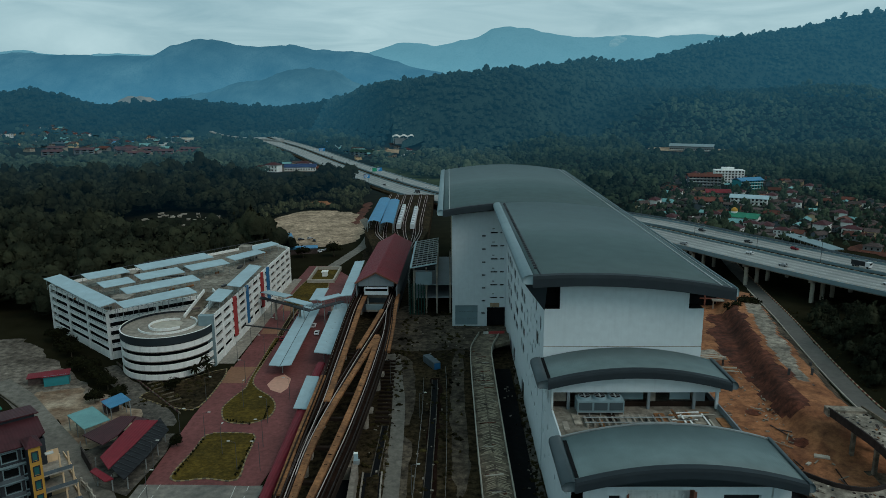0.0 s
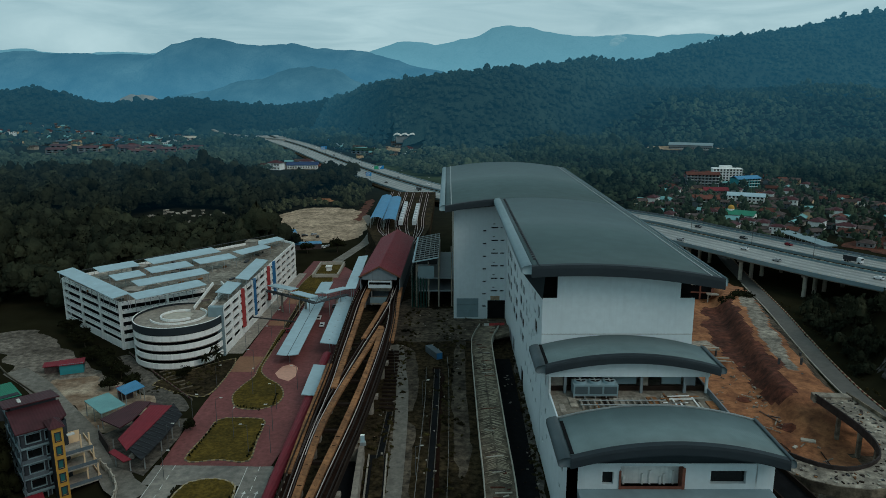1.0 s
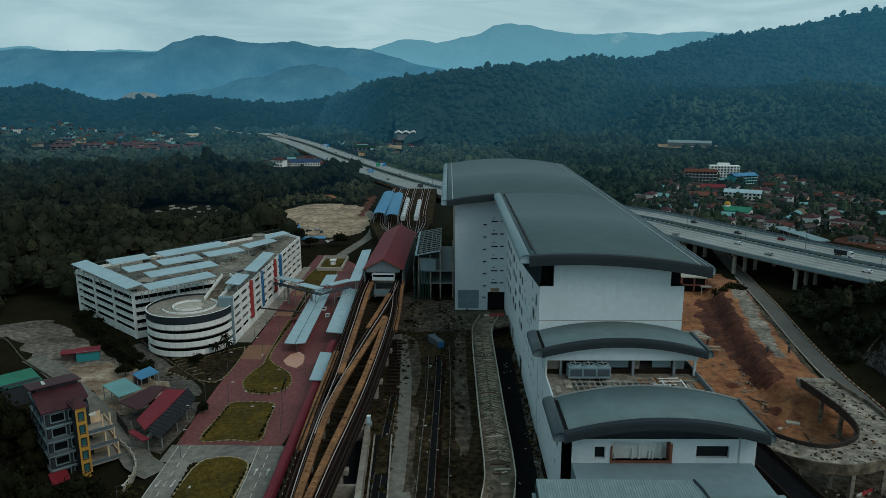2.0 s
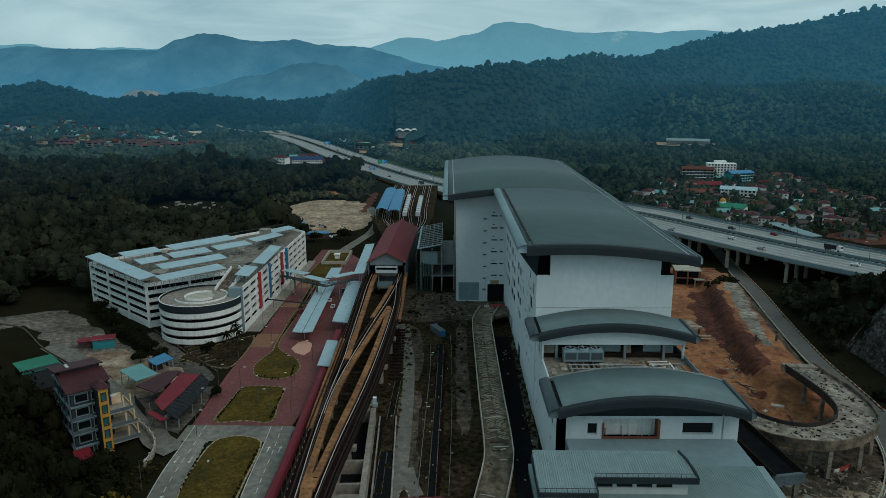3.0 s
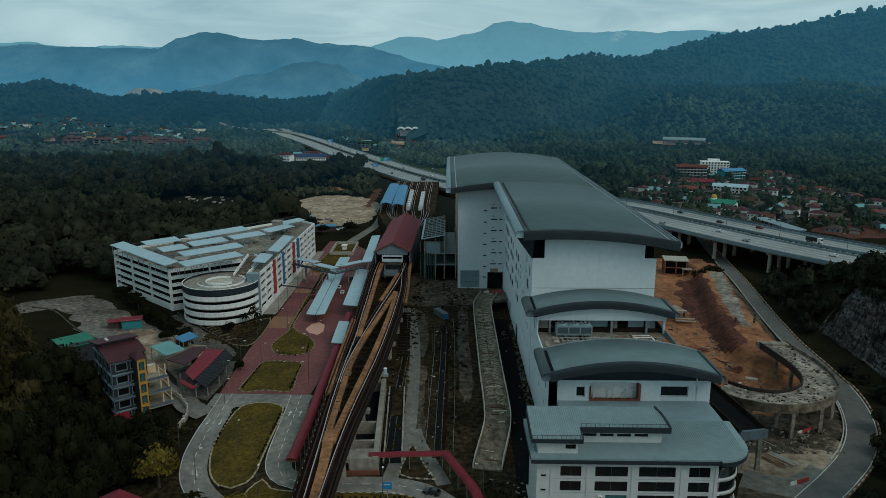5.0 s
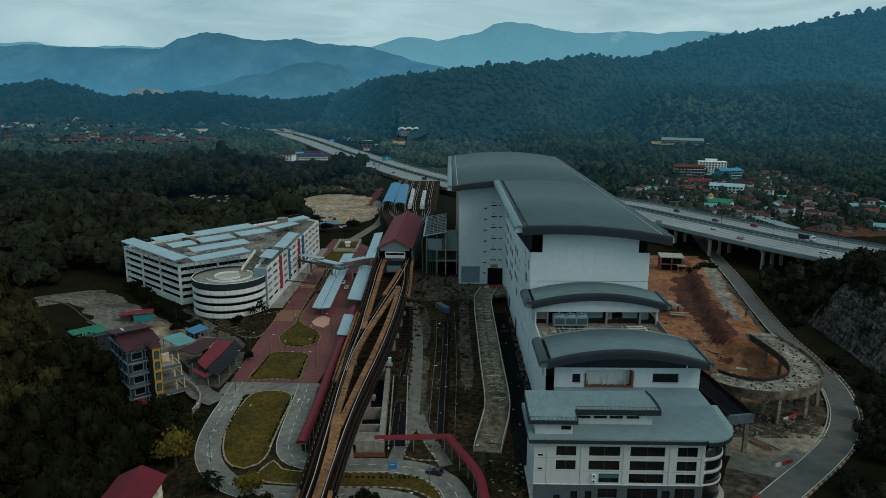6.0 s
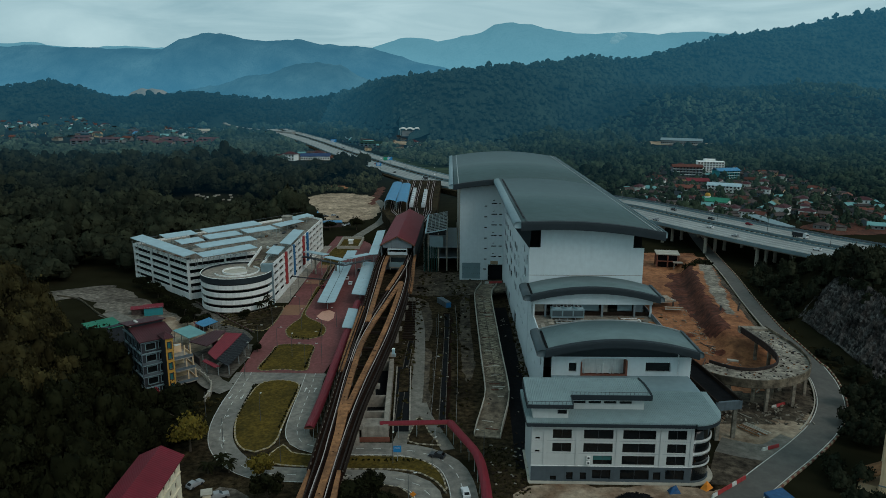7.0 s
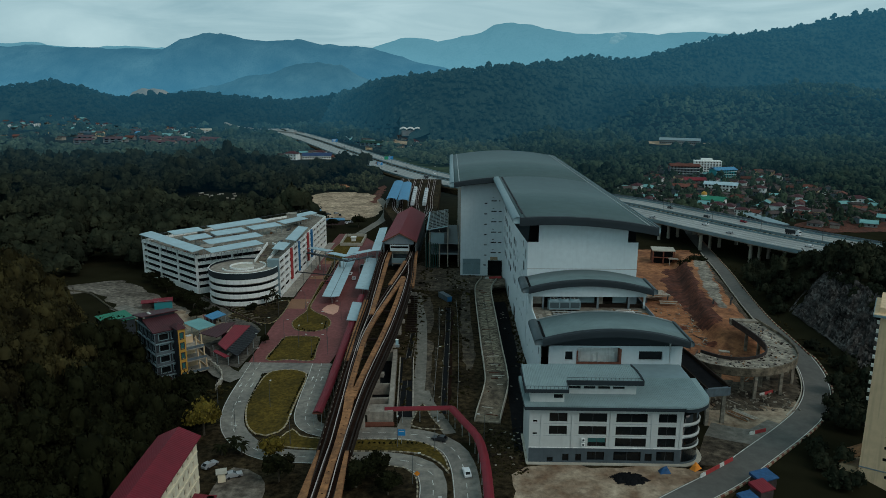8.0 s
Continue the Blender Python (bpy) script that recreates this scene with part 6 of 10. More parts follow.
LORRY = truck_model()
for i, (y, off) in enumerate(((300, -10), (318, 12), (335, -16), (352, 20), (356, -8), (372, 14), (384, -19), (402, 18), (640, -10), (668, 14), (700, -16), (735, 12), (780, -8), (830, 16), (880, -14), (930, 20), (990, 12), (1050, -12), (1120, 16))):
    p, a = along(HQ, y, off)
    if i in (1, 8):
        park("", p, a + (180 if off > 0 else 0), LORRY)
    else:
        park("wksrwkskw"[i % 9], p, a + (180 if off > 0 else 0))
LAMP = street_lamp_model()
LAMP.matrix_world = pose(*along(HQ, 300, 3.0)[0], 0, 0, 140)
for y in (330, 360, 395, 430, 470, 640, 700, 760, 830, 910, 1000):
    p, a = along(HQ, y, 3.0)
    copy_thing(LAMP, pose(*p, 0, 0, a + 90) @ Matrix.Scale(1.2, 4))


# ---- the building site east of the hall ----
def site_ground():
    """Bare earth, cut down beside the hall and banked up towards the road."""
    xs = [56 + 1.0 * i for i in range(76)]
    ys = [122 + 1.25 * j for j in range(172)]

    def h(x, y):
        edge = table(y, [120, 170, 200, 240, 290, 340], [104, 95, 96, 104, 113, 118])
        b = 5.0 * ease((x - edge + 7) / 6.0) * ease((y - 165) / 25) * (1 - ease((y - 300) / 30))
        b *= 1 - ease((x - edge - 9) / 12)
        n = 0.7 * noise.noise(Vector((x * 0.12, y * 0.12, 2))) + 0.35 * noise.noise(Vector((x * 0.4, y * 0.4, 5)))
        return 0.15 + b + n * 0.6
    bank = [(103, 292), (112, 287), (110, 272), (106, 243), (100, 205), (97, 190), (92, 188), (91, 207), (92, 231), (94, 262)]
    track = [(117, 292), (127, 303), (119, 273), (112.5, 243), (108, 222), (105, 207), (101.5, 210), (106, 235), (110.7, 263)]
    verge = [(127, 303), (119, 270), (113.5, 244), (111.5, 225), (109.5, 205), (110, 190), (112, 170), (132, 170), (134, 303)]
    # ground below the curved ramp, darkened to paint in its shadow
    under = [(68, 152), (70, 120), (100, 120), (116, 138), (114, 160), (100, 164), (97, 148), (88, 143), (79, 147)]

    def inside(x, y, poly):
        c = False
        for (p, q), (r, t) in zip(poly, poly[1:] + poly[:1]):
            if (q > y) != (t > y) and x < (r - p) * (y - q) / (t - q) + p:
                c = not c
        return c

    cells = {"ground_site": [], "ground_bank": [], "ground_rubble_track": [], "ground_verge": [], "ground_mud": []}
    for j in range(len(ys) - 1):
        for i in range(len(xs) - 1):
            x, y = xs[i] + 1, ys[j] + 1.2
            if x > table(y, [120, 135, 152, 185, 205, 257, 322, 345], [92, 104, 110, 113, 114, 120, 128, 130]) - 1:
                continue
            k = 4.0 * noise.noise(Vector((x * 0.1, y * 0.1, 9)))
            key = "ground_bank" if inside(x + k, y, bank) else "ground_rubble_track" if inside(x + 0.5 * k, y, track) else "ground_verge" if inside(x + 0.4 * k, y, verge) else "ground_mud" if inside(x + 0.5 * k, y, under) else "ground_site"
            cells[key].append((i, j))
    for key, m_, label in (("ground_site", M_DIRT, "churned orange earth of the building site"), ("ground_bank", M_REDDIRT, "dark red cut earth bank"), ("ground_rubble_track", M_SITECONC, "grey rubble track along the site"),
                          ("ground_verge", M_MUD, "rough muddy verge beside the east road"), ("ground_mud", M_MUD, "mud-coloured ground darkened as the shadow under the ramp")):
        m = Mesh()
        keep = {}
        for i, j in cells[key]:
            q = []
            for c in ((i, j), (i + 1, j), (i + 1, j + 1), (i, j + 1)):
                if c not in keep:
                    keep[c] = len(m.v)
                    m.v.append((xs[c[0]], ys[c[1]], h(xs[c[0]], ys[c[1]])))
                q.append(keep[c])
            m.f.append(tuple(q))
        single(key, m, m_, label, "ground", "structure", smooth_faces=True)


site_ground()
patch("ground_gravel", [(66, 112), (73, 109), (82, 106), (91, 114), (99, 127), (96, 133), (84, 128), (72, 126)], M_FORECOURT, "brown trodden earth by the site entrance", 0.02)


def curved_ramp():
    cr = thing("unfinished_ramp", "unfinished curved concrete ramp strewn with debris", "ramp")
    path = smooth([(70.5, 141.5, 9.5), (76, 136, 9.5), (84, 133.4, 9.5), (92, 136, 9.4), (98.4, 141.6, 9.2), (101.8, 149.5, 9.1), (102.8, 160, 9.0), (101.8, 170, 9.0), (100.6, 179, 9.0)], 3.0)
    part("deck", Mesh().ribbon(path, 9.0, -0.8, 0.0), M_SITECONC, cr, "dusty pale ramp deck")
    part("parapet_outer", Mesh().ribbon(path, 0.35, -1.6, 1.0, 4.6), M_RAMPDECK, cr, "grimy concrete outer parapet")
    part("parapet_inner", Mesh().ribbon(path, 0.35, -1.2, 1.0, -4.6), M_RUST, cr, "rusty inner formwork wall")
    part("edge_beam", Mesh().ribbon(path, 1.6, -2.0, -0.8, 3.2), M_PARAPET, cr)
    for k, (p, d) in enumerate(at_steps(path, 9.0)):
        n = Vector((d.y, -d.x, 0)).normalized()
        for off in (-3.2, 3.6):
            c = p + n * off
            part("pier", Mesh().box(c.x - 0.45, c.y - 0.45, -0.5, c.x + 0.45, c.y + 0.45, p.z - 0.8), M_SITECONC, cr)
    part("end_slab", Mesh().prism([(95.6, 177.6), (105.2, 176.8), (105.4, 179.6), (95.8, 180.4)], 7.6, 9.6), M_SITECONC, cr)
    rs = random.Random(3)
    for i in range(170):
        p, d = rs.choice(at_steps(path, 1.0))
        n = Vector((d.y, -d.x, 0)).normalized()
        c = p + n * rs.uniform(-3.8, 3.8)
        a = rs.uniform(0, 6.3)
        l = rs.uniform(0.12, 0.55)
        part("debris", Mesh().beam((c.x - l * math.cos(a), c.y - l * math.sin(a), c.z + 0.12), (c.x + l * math.cos(a), c.y + l * math.sin(a), c.z + 0.12), rs.uniform(0.15, 0.6), 0.2), rs.choice((M_CONCPALE, M_TAN, M_SITECONC, M_DARKSTEEL, M_PARAPET, M_RUST)), cr)


def entry_ramp():
    er = thing("entry_ramp", "dark asphalt entry ramp ending in the air on concrete piers", "ramp")
    path = [(61.5, 143, 12.6), (64, 132, 12.2), (66.4, 122, 11.4), (68.6, 112, 10.6)]
    part("deck", Mesh().ribbon(path, 6.6, -1.2, 0), M_BLACKROAD, er, "black asphalt deck")
    for s in (-1, 1):
        part("parapet", Mesh().ribbon(path, 0.35, -1.5, 1.1, s * 3.4), M_PARAPET, er, "blue-grey parapet")
    part("end_beam", Mesh().beam((65.0, 111.4, 10.2), (72.2, 113.0, 10.2), 0.8, 2.4), M_BLUEGREY, er)
    for x, y in ((66.2, 112.6), (71.0, 113.8), (64.6, 121.4), (69.0, 122.4), (62.4, 132), (66.4, 133)):
        part("pier", Mesh().box(x - 0.5, y - 0.5, -0.4, x + 0.5, y + 0.5, 9.8), M_SITECONC, er)


def site_shed():
    sh = thing("site_shed", "half-built concrete frame shed with a pale slab roof", "shed", (104.5, 306, 0), -8)
    part("roof_slab", Mesh().box(-6, -5, 7.0, 6, 5, 7.5), M_CONCPALE, sh)
    for x in (-5.4, 0, 5.4):
        for y in (-4.4, 4.4):
            part("column", Mesh().box(x - 0.3, y - 0.3, 0, x + 0.3, y + 0.3, 7), M_BRICK, sh)
    # solid block whose near-black colour stands in for the shade inside
    part("interior", Mesh().box(-4.6, -3.2, 0, 5.0, 3.6, 6.6), M_VOID, sh, "near-black block painted as unlit rooms")
    part("mid_slab", Mesh().box(-6, -4.6, 3.3, 6, 4.6, 3.6), M_BRICK, sh)
    part("infill_wall", Mesh().box(-5.3, 3.9, 0, 5.3, 4.2, 6).box(-5.4, -4.2, 0, -5.1, 4, 5.5), M_BRICK, sh)
    part("side_slab", Mesh().box(2.5, -8, 3.4, 7.5, -5, 3.8).box(2.7, -7.8, 0, 3.1, -7.4, 3.4).box(7, -7.8, 0, 7.4, -7.4, 3.4), M_CONC, sh)


def formwork(x, y, z, turn, seed):
    rs = random.Random(seed)
    fo = thing("formwork_stack", "pile of pale formwork boards and props at the site", "timber", (x, y, z), turn, "site timber")
    for i in range(9):
        a = rs.uniform(-0.3, 0.3)
        yy = -2 + i * 0.5
        part("board", Mesh().beam((-3.4, yy, 0.2 + 0.1 * (i % 3)), (3.4 + rs.uniform(-1, 1), yy + a, 0.3 + 0.1 * (i % 3)), 0.4, 0.15), rs.choice((M_CONCPALE, M_TAN, M_CONC)), fo)


def rubble():
    rs = random.Random(11)
    m = Mesh()
    for i in range(340):
        x, y = rs.choice(((rs.uniform(62, 94), rs.uniform(150, 230)), (rs.uniform(66, 98), rs.uniform(122, 136)), (rs.uniform(84, 108), rs.uniform(178, 215))))
        l, a, w = rs.uniform(0.1, 0.8), rs.uniform(0, 6.3), rs.uniform(0.12, 0.5)
        m.beam((x - l * math.cos(a), y - l * math.sin(a), 0.3), (x + l * math.cos(a), y + l * math.sin(a), 0.35), w, rs.uniform(0.2, 0.4))
    single("rubble", m, M_SITECONC, "scattered rubble and offcuts on the earth", "rubble", "stuff")


def site_clutter():
    """Piles, props and loose boards lying about the building site."""
    rs = random.Random(19)
    for x, y, r, h, m_, l in ((90, 177.5, 3.6, 1.5, M_REDDIRT, "dark heap of soil on the site"), (92.5, 181.5, 2.4, 1.0, M_REDDIRT, "dark heap of soil on the site"), (79, 170, 2.6, 0.9, M_DIRT, "orange heap of earth on the site"),
                              (84, 196, 2.2, 0.8, M_REDDIRT, "low heap of red soil on the site"), (76, 205, 2.6, 0.8, M_DIRT, "orange heap of earth on the site")):
        m, n = Mesh(), 14
        for j in range(6):
            for i in range(n):
                a, t = 2 * math.pi * i / n, j / 5
                k = r * t * (1 + 0.35 * noise.noise(Vector((math.cos(a) * 1.7, math.sin(a) * 1.7, x))))
                m.v.append((x + k * math.cos(a), y + k * math.sin(a), 0.1 + h * (1 - t) ** 1.4 + 0.25 * noise.noise(Vector((k * math.cos(a), k * math.sin(a), 3)))))
        m.f = [(j * n + i, j * n + (i + 1) % n, (j + 1) * n + (i + 1) % n, (j + 1) * n + i) for j in range(5) for i in range(n)]
        single("soil_heap", m, m_, l, "soil heap", smooth_faces=True)
    for x, y, l, a, w, h in ((90.9, 169.3, 1.8, -20, 1.6, 0.7), (92.6, 172.6, 1.0, 10, 1.0, 0.6), (86, 166, 0.8, 40, 0.8, 0.5)):
        sb_ = thing("concrete_slab", "pale precast slab lying on the earth", "slab", (x, y, 0.1), a, "site slabs")
        part("slab", Mesh().box(-l, -w / 2, 0, l, w / 2, h), M_CONCPALE, sb_)
    for i in range(26):
        x, y = rs.choice(((rs.uniform(78, 98), rs.uniform(143, 172)), (rs.uniform(62, 80), rs.uniform(118, 134)), (rs.uniform(82, 96), rs.uniform(176, 200))))
        a, l = rs.uniform(0, 180), rs.uniform(1.2, 4.2)
        bo = thing("timber_board", "dark weathered timber board on the earth", "timber", (x, y, 0.45), a, "site boards")
        part("board", Mesh().box(-l, -0.16, 0, l, 0.16, 0.14), rs.choice((M_PARAPET, M_RUST, M_CONC, M_SITECONC)), bo)
    for x, y, h in ((100.8, 212.4, 3.2), (108.0, 212.6, 3.2), (112, 222, 1.6), (104.5, 204, 1.4)):
        po_ = thing("steel_post", "dark steel post standing on the rubble track", "post", (x, y, 4.0), 0, "site posts")
        part("post", Mesh().box(-0.3, -0.3, -3.0, 0.3, 0.3, h), M_DARKSTEEL, po_)
    # a half-built deck beside the hall with stacked formwork
    dk = thing("site_deck", "small raw concrete deck with bright formwork planks", "platform", (82, 234, 0), 12)
    part("slab", Mesh().box(-6, -4, 2.6, 6, 5, 3.1), M_SITECONC, dk)
    for x in (-5, 5):
        for y in (-3.2, 4.2):
            part("post", Mesh().box(x - 0.25, y - 0.25, -0.2, x + 0.25, y + 0.25, 2.6), M_DARKSTEEL, dk)
    for i in range(8):
        part("plank", Mesh().box(-4.6, -3.6 + i * 0.55, 3.12, 5.2 + rs.uniform(-1, 1), -3.25 + i * 0.55, 3.3), M_CONCPALE if i % 3 else M_TAN, dk)


site_clutter()
curved_ramp()
entry_ramp()
site_shed()
formwork(84, 236, 2.0, 20, 1)
formwork(86, 226, 1.2, -10, 2)
formwork(78, 118, 0.2, -55, 3)
formwork(80, 150, 0.5, 40, 4)
rubble()


def plastic_barrier(x, y, turn, n, z=0.05):
    for i in range(n):
        c, s = math.cos(math.radians(turn)), math.sin(math.radians(turn))
        b = thing("road_barrier", "red and white plastic road barrier", "barrier", (x + c * i * 2.0, y + s * i * 2.0, z), turn, "road barriers")
        part("body", Mesh().add([(-0.95, -0.25, 0), (0.95, -0.25, 0), (0.95, 0.25, 0), (-0.95, 0.25, 0), (-0.95, -0.1, 0.9), (0.95, -0.1, 0.9), (0.95, 0.1, 0.9), (-0.95, 0.1, 0.9)],
                                [(0, 3, 2, 1), (4, 5, 6, 7), (0, 1, 5, 4), (1, 2, 6, 5), (2, 3, 7, 6), (3, 0, 4, 7)]), M_RED if i % 4 else M_PAINT, b)


plastic_barrier(56.5, 84.5, 39, 7)
plastic_barrier(77, 107, 25, 3)
plastic_barrier(90, 133, 30, 3)
EK = [p for p in sides(smooth(EAST, 2.0), 4.4) if p[1] < 166] + [p for p in sides(smooth(EAST, 2.0), 3.5) if p[1] >= 168]
ek = thing("kerb_east", "red and white painted kerb along the east road", "kerb", kind="structure")
kl, kd = Mesh(), Mesh()
for i, (p, d) in enumerate(at_steps(EK, 1.5)):
    (kl if i % 2 else kd).beam((p.x, p.y, 0.15), (p.x + d.x * 1.45, p.y + d.y * 1.45, 0.15), 0.4, 0.5)
part("kerb_white", kl, M_KERBW, ek)
part("kerb_red", kd, M_BRICK, ek)
wk = [p for p in sides(smooth(EAST, 2.0), -4.4) if 118 < p[1] < 166] + [p for p in sides(smooth(EAST, 2.0), -3.5) if 168 < p[1] < 330]
part("kerb_inner", Mesh().ribbon(wk, 0.35, 0, 0.4), M_CONCPALE, ek)


def rock_face():
    """A steep cut of broken grey rock beside the road, in slanting ribs."""
    m = Mesh()
    nu, nv = 190, 66
    for j in range(nv + 1):
        for i in range(nu + 1):
            t, u = j / nv, i / nu
            y = 144 + 74 * u + 6 * (t - 0.5)
            x = 128.0 + 7 * u + 19 * t + 2 * math.sin(y * 0.05)
            w = Vector((x * 0.10 + y * 0.05, y * 0.9 - x * 0.5, 0.3))
            k = abs(noise.noise(w)) * 3.4 + abs(noise.noise(w * 2.3)) * 2.0 + noise.noise(Vector((x, y, 3)) * 0.9) * 0.5
            e = ease(min(u, 1 - u) * 5) * ease(min(t + 0.12, 1.12 - t) * 5)
            m.v.append((x - 0.5 * k, y, land(x, y) - 0.9 + (1.1 + k) * e + 0.8 * noise.noise(Vector((x * 0.2, y * 0.2, 1)))))
    m.f = [(j * (nu + 1) + i, j * (nu + 1) + i + 1, (j + 1) * (nu + 1) + i + 1, (j + 1) * (nu + 1) + i) for j in range(nv) for i in range(nu)]
    single("rock_face", m, M_ROCK, "steep broken grey rock cutting", "rock", "structure")


rock_face()


def apartment_tower():
    ap = thing("apartment_tower", "tall cream apartment tower with rows of small windows", "apartment building", (95.0, 86.6, 0), -31)
    L, D, H, F = 34.0, 15.0, 41.4, 3.0
    wins = []
    for k in range(12):
        z = 5.2 + k * F
        for u in (4.6, 18.5):
            wins.append((u, z, u + 0.9, z + 0.9))
        for u in (7.8, 13.0, 22.0, 28.0):
            wins.append((u, z - 0.7, u + 3.4, z + 1.1))
    wins += [(5.5, 0.6, 12, 1.6), (14, 0.6, 20, 1.6)]
    face = lambda u, d, z: (u, d, z)
    part("wall_front", wall_with_holes(Mesh(), 0, L, -4, H, wins, face, 0.5), M_CREAM, ap)
    window_parts(ap, wins, face, 0.45, M_GLASS, M_DARKSTEEL, False)
    part("wall_side", Mesh().box(0, 0.01, -4, 0.3, D, H).box(L - 0.3, 0.01, -4, L, D, H).box(0.3, D - 0.3, -4, L - 0.3, D, H), M_CREAM, ap)
    part("ledge", Mesh().box(-0.12, -0.12, 2.4, L, -0.01, 2.7), M_GREYBAND, ap)
    part("roof_slab", Mesh().box(-1.4, -1.4, H, L, D, H + 0.5).box(-0.4, -0.2, H + 0.5, L, D, H + 2.0), M_CREAM, ap)
    part("eave_gutter", Mesh().box(-1.6, -1.6, H - 0.15, L, -1.4, H + 0.35).box(-1.6, -1.6, H - 0.15, -1.4, D, H + 0.35), M_GUTTER, ap)
    for k in range(11):
        part("condenser", Mesh().box(-0.6, 5.0, 18 + 2.2 * k, -0.02, 5.9, 18.7 + 2.2 * k), M_OFFWHITE, ap)
    po_ = part("porch", Mesh().box(-4.2, 1, -4, -0.02, 7, 1.6), M_CREAM, ap)
    part("porch_roof", Mesh().prism([(-4.8, 0.4), (0, 0.4), (0, 7.6), (-4.8, 7.6)], lambda x, y: 1.7 + (x + 4.8) * 0.7, lambda x, y: 2.0 + (x + 4.8) * 0.7), M_TAN, po_, "orange-tan pent roof")
    for k in range(3):
        part("porch_opening", Mesh().box(-4.26, 1.4 + 1.9 * k, -1.2, -4.21, 2.8 + 1.9 * k, 0.6), M_GLASS, po_)


apartment_tower()
for x, y, w, d, h, m_, l in ((69.5, 80.5, 5.5, 4, 3.0, M_TARP, "shelter with a blue tarpaulin roof"), (67, 75.5, 4.5, 4, 3.2, M_REDSHEET, "small red-roofed site hut"), (62.5, 72, 4, 3, 2.6, M_TARP, "low hut with a blue sheet roof")):
    hut = thing("site_hut", l, "hut", (x, y, -0.1), 25, "site huts")
    part("wall", Mesh().box(-w / 2 + 0.3, -d / 2 + 0.3, 0, w / 2 - 0.3, d / 2 - 0.3, h - 0.3), M_RUST, hut)
    part("roof", Mesh().prism([(-w / 2, -d / 2), (w / 2, -d / 2), (w / 2, d / 2), (-w / 2, d / 2)], h - 0.3, lambda a, b: h + 0.2 + 0.15 * b), m_, hut)


# ---- station canopies and plaza furniture ----
def canopy(name, label, a, b, w, z, posts=1, fold=0.35, rows=2):
    """A long butterfly canopy from a to b: two pale blue sheets sloping to a gutter in the middle, on steel posts."""
    ca = thing(name, label, "canopy", group="station canopies")
    a, b = Vector((*a, z)), Vector((*b, z))
    d = (b - a).normalized()
    s = Vector((d.y, -d.x, 0))
    up = Vector((0, 0, 1))
    for k in ((-1, 1) if rows == 2 else (1,)):
        i0 = s * (0.12 * k) if rows == 2 else s * (-w / 2)
        o = s * (k * w / 2)
        v = [a + i0, b + i0, b + o + up * fold, a + o + up * fold]
        v += [p - up * 0.25 for p in v]
        f = [(0, 1, 2, 3), (7, 6, 5, 4), (0, 4, 5, 1), (1, 5, 6, 2), (2, 6, 7, 3), (3, 7, 4, 0)]
        part("roof_sheet", Mesh().add(v, f if k < 0 else [q[::-1] for q in f]), M_PALEMETAL, ca, "pale blue metal roof sheet")
    if rows == 2:
        part("gutter", Mesh().beam(a - up * 0.1, b - up * 0.1, 0.3, 0.16), M_DARKSTEEL, ca)
    n = max(2, int((b - a).length / 7))
    for j in range(n):
        p = a + d * ((b - a).length * (j + 0.5) / n)
        m = Mesh().tube((p.x, p.y, 0), (p.x, p.y, z - 0.2), 0.16, 0.14, 8)
        m.beam(p - s * w * 0.4 + up * (fold * 0.7 - 0.4), p - up * 0.4, 0.15, 0.2).beam(p - up * 0.4, p + s * w * 0.4 + up * (fold * 0.7 - 0.4), 0.15, 0.2)
        part("post", m, M_STEEL, ca)
    return ca


canopy("bus_canopy", "long pale blue butterfly canopy over the bus lane", (-60.9, 219.6), (-64.3, 290), 7.4, 3.9)
canopy("side_canopy", "pale blue canopy beside the viaduct", (-48.6, 228.6), (-51.6, 287), 5.8, 5.4, rows=1, fold=-0.7)
canopy("short_canopy", "short pale blue canopy over the walkway", (-46.3, 185.2), (-47.6, 208.6), 3.9, 5.2, rows=1, fold=-0.4)
canopy("link_canopy", "high pale blue roof over the station stair", (-48.2, 276), (-51.2, 336), 4.6, 11.4, rows=1, fold=0.4)
canopy("bridge_canopy", "pale blue roof over the footbridge", (-83.2, 283.6), (-71.6, 276.6), 4.6, 11.0, rows=1, fold=0.2)
canopy("bridge_canopy", "pale blue roof over the footbridge", (-71.2, 273.9), (-61.2, 266.6), 4.6, 10.7, rows=1, fold=0.2)
canopy("bridge_canopy", "pale blue roof over the footbridge", (-58.6, 271.6), (-50.6, 279.6), 4.4, 11.0, rows=1, fold=0.2)
canopy("lift_canopy", "raised pale blue canopy roof", (-62.0, 283), (-62.6, 301), 5.2, 7.6, rows=1, fold=0.1)


def footbridge():
    fb = thing("footbridge", "covered footbridge from the car park to the station", "footbridge")
    path = [(-86, 285.4, 8.0), (-71.5, 275.4, 8.0), (-61, 267.4, 8.0), (-58, 271.6, 8.0), (-50, 280, 8.0)]
    # deck and railings are coloured dark to pass for shadow under the roofs
    part("deck", Mesh().ribbon(path, 2.4, -0.25, 0), M_DARKSTEEL, fb)
    for s in (-1.2, 1.2):
        part("railing", Mesh().ribbon(path, 0.06, 0.95, 1.05, s), M_DARKSTEEL, fb)
    for x, y in ((-78, 280), (-66, 271.4), (-54, 276)):
        part("pier", Mesh().tube((x, y, 0), (x, y, 7.6), 0.45, 0.45, 12), M_CONC, fb)
    part("cross_frame", Mesh().beam((-86, 262, 3.6), (-66, 256, 3.6), 0.3, 0.5), M_DARKSTEEL, fb)


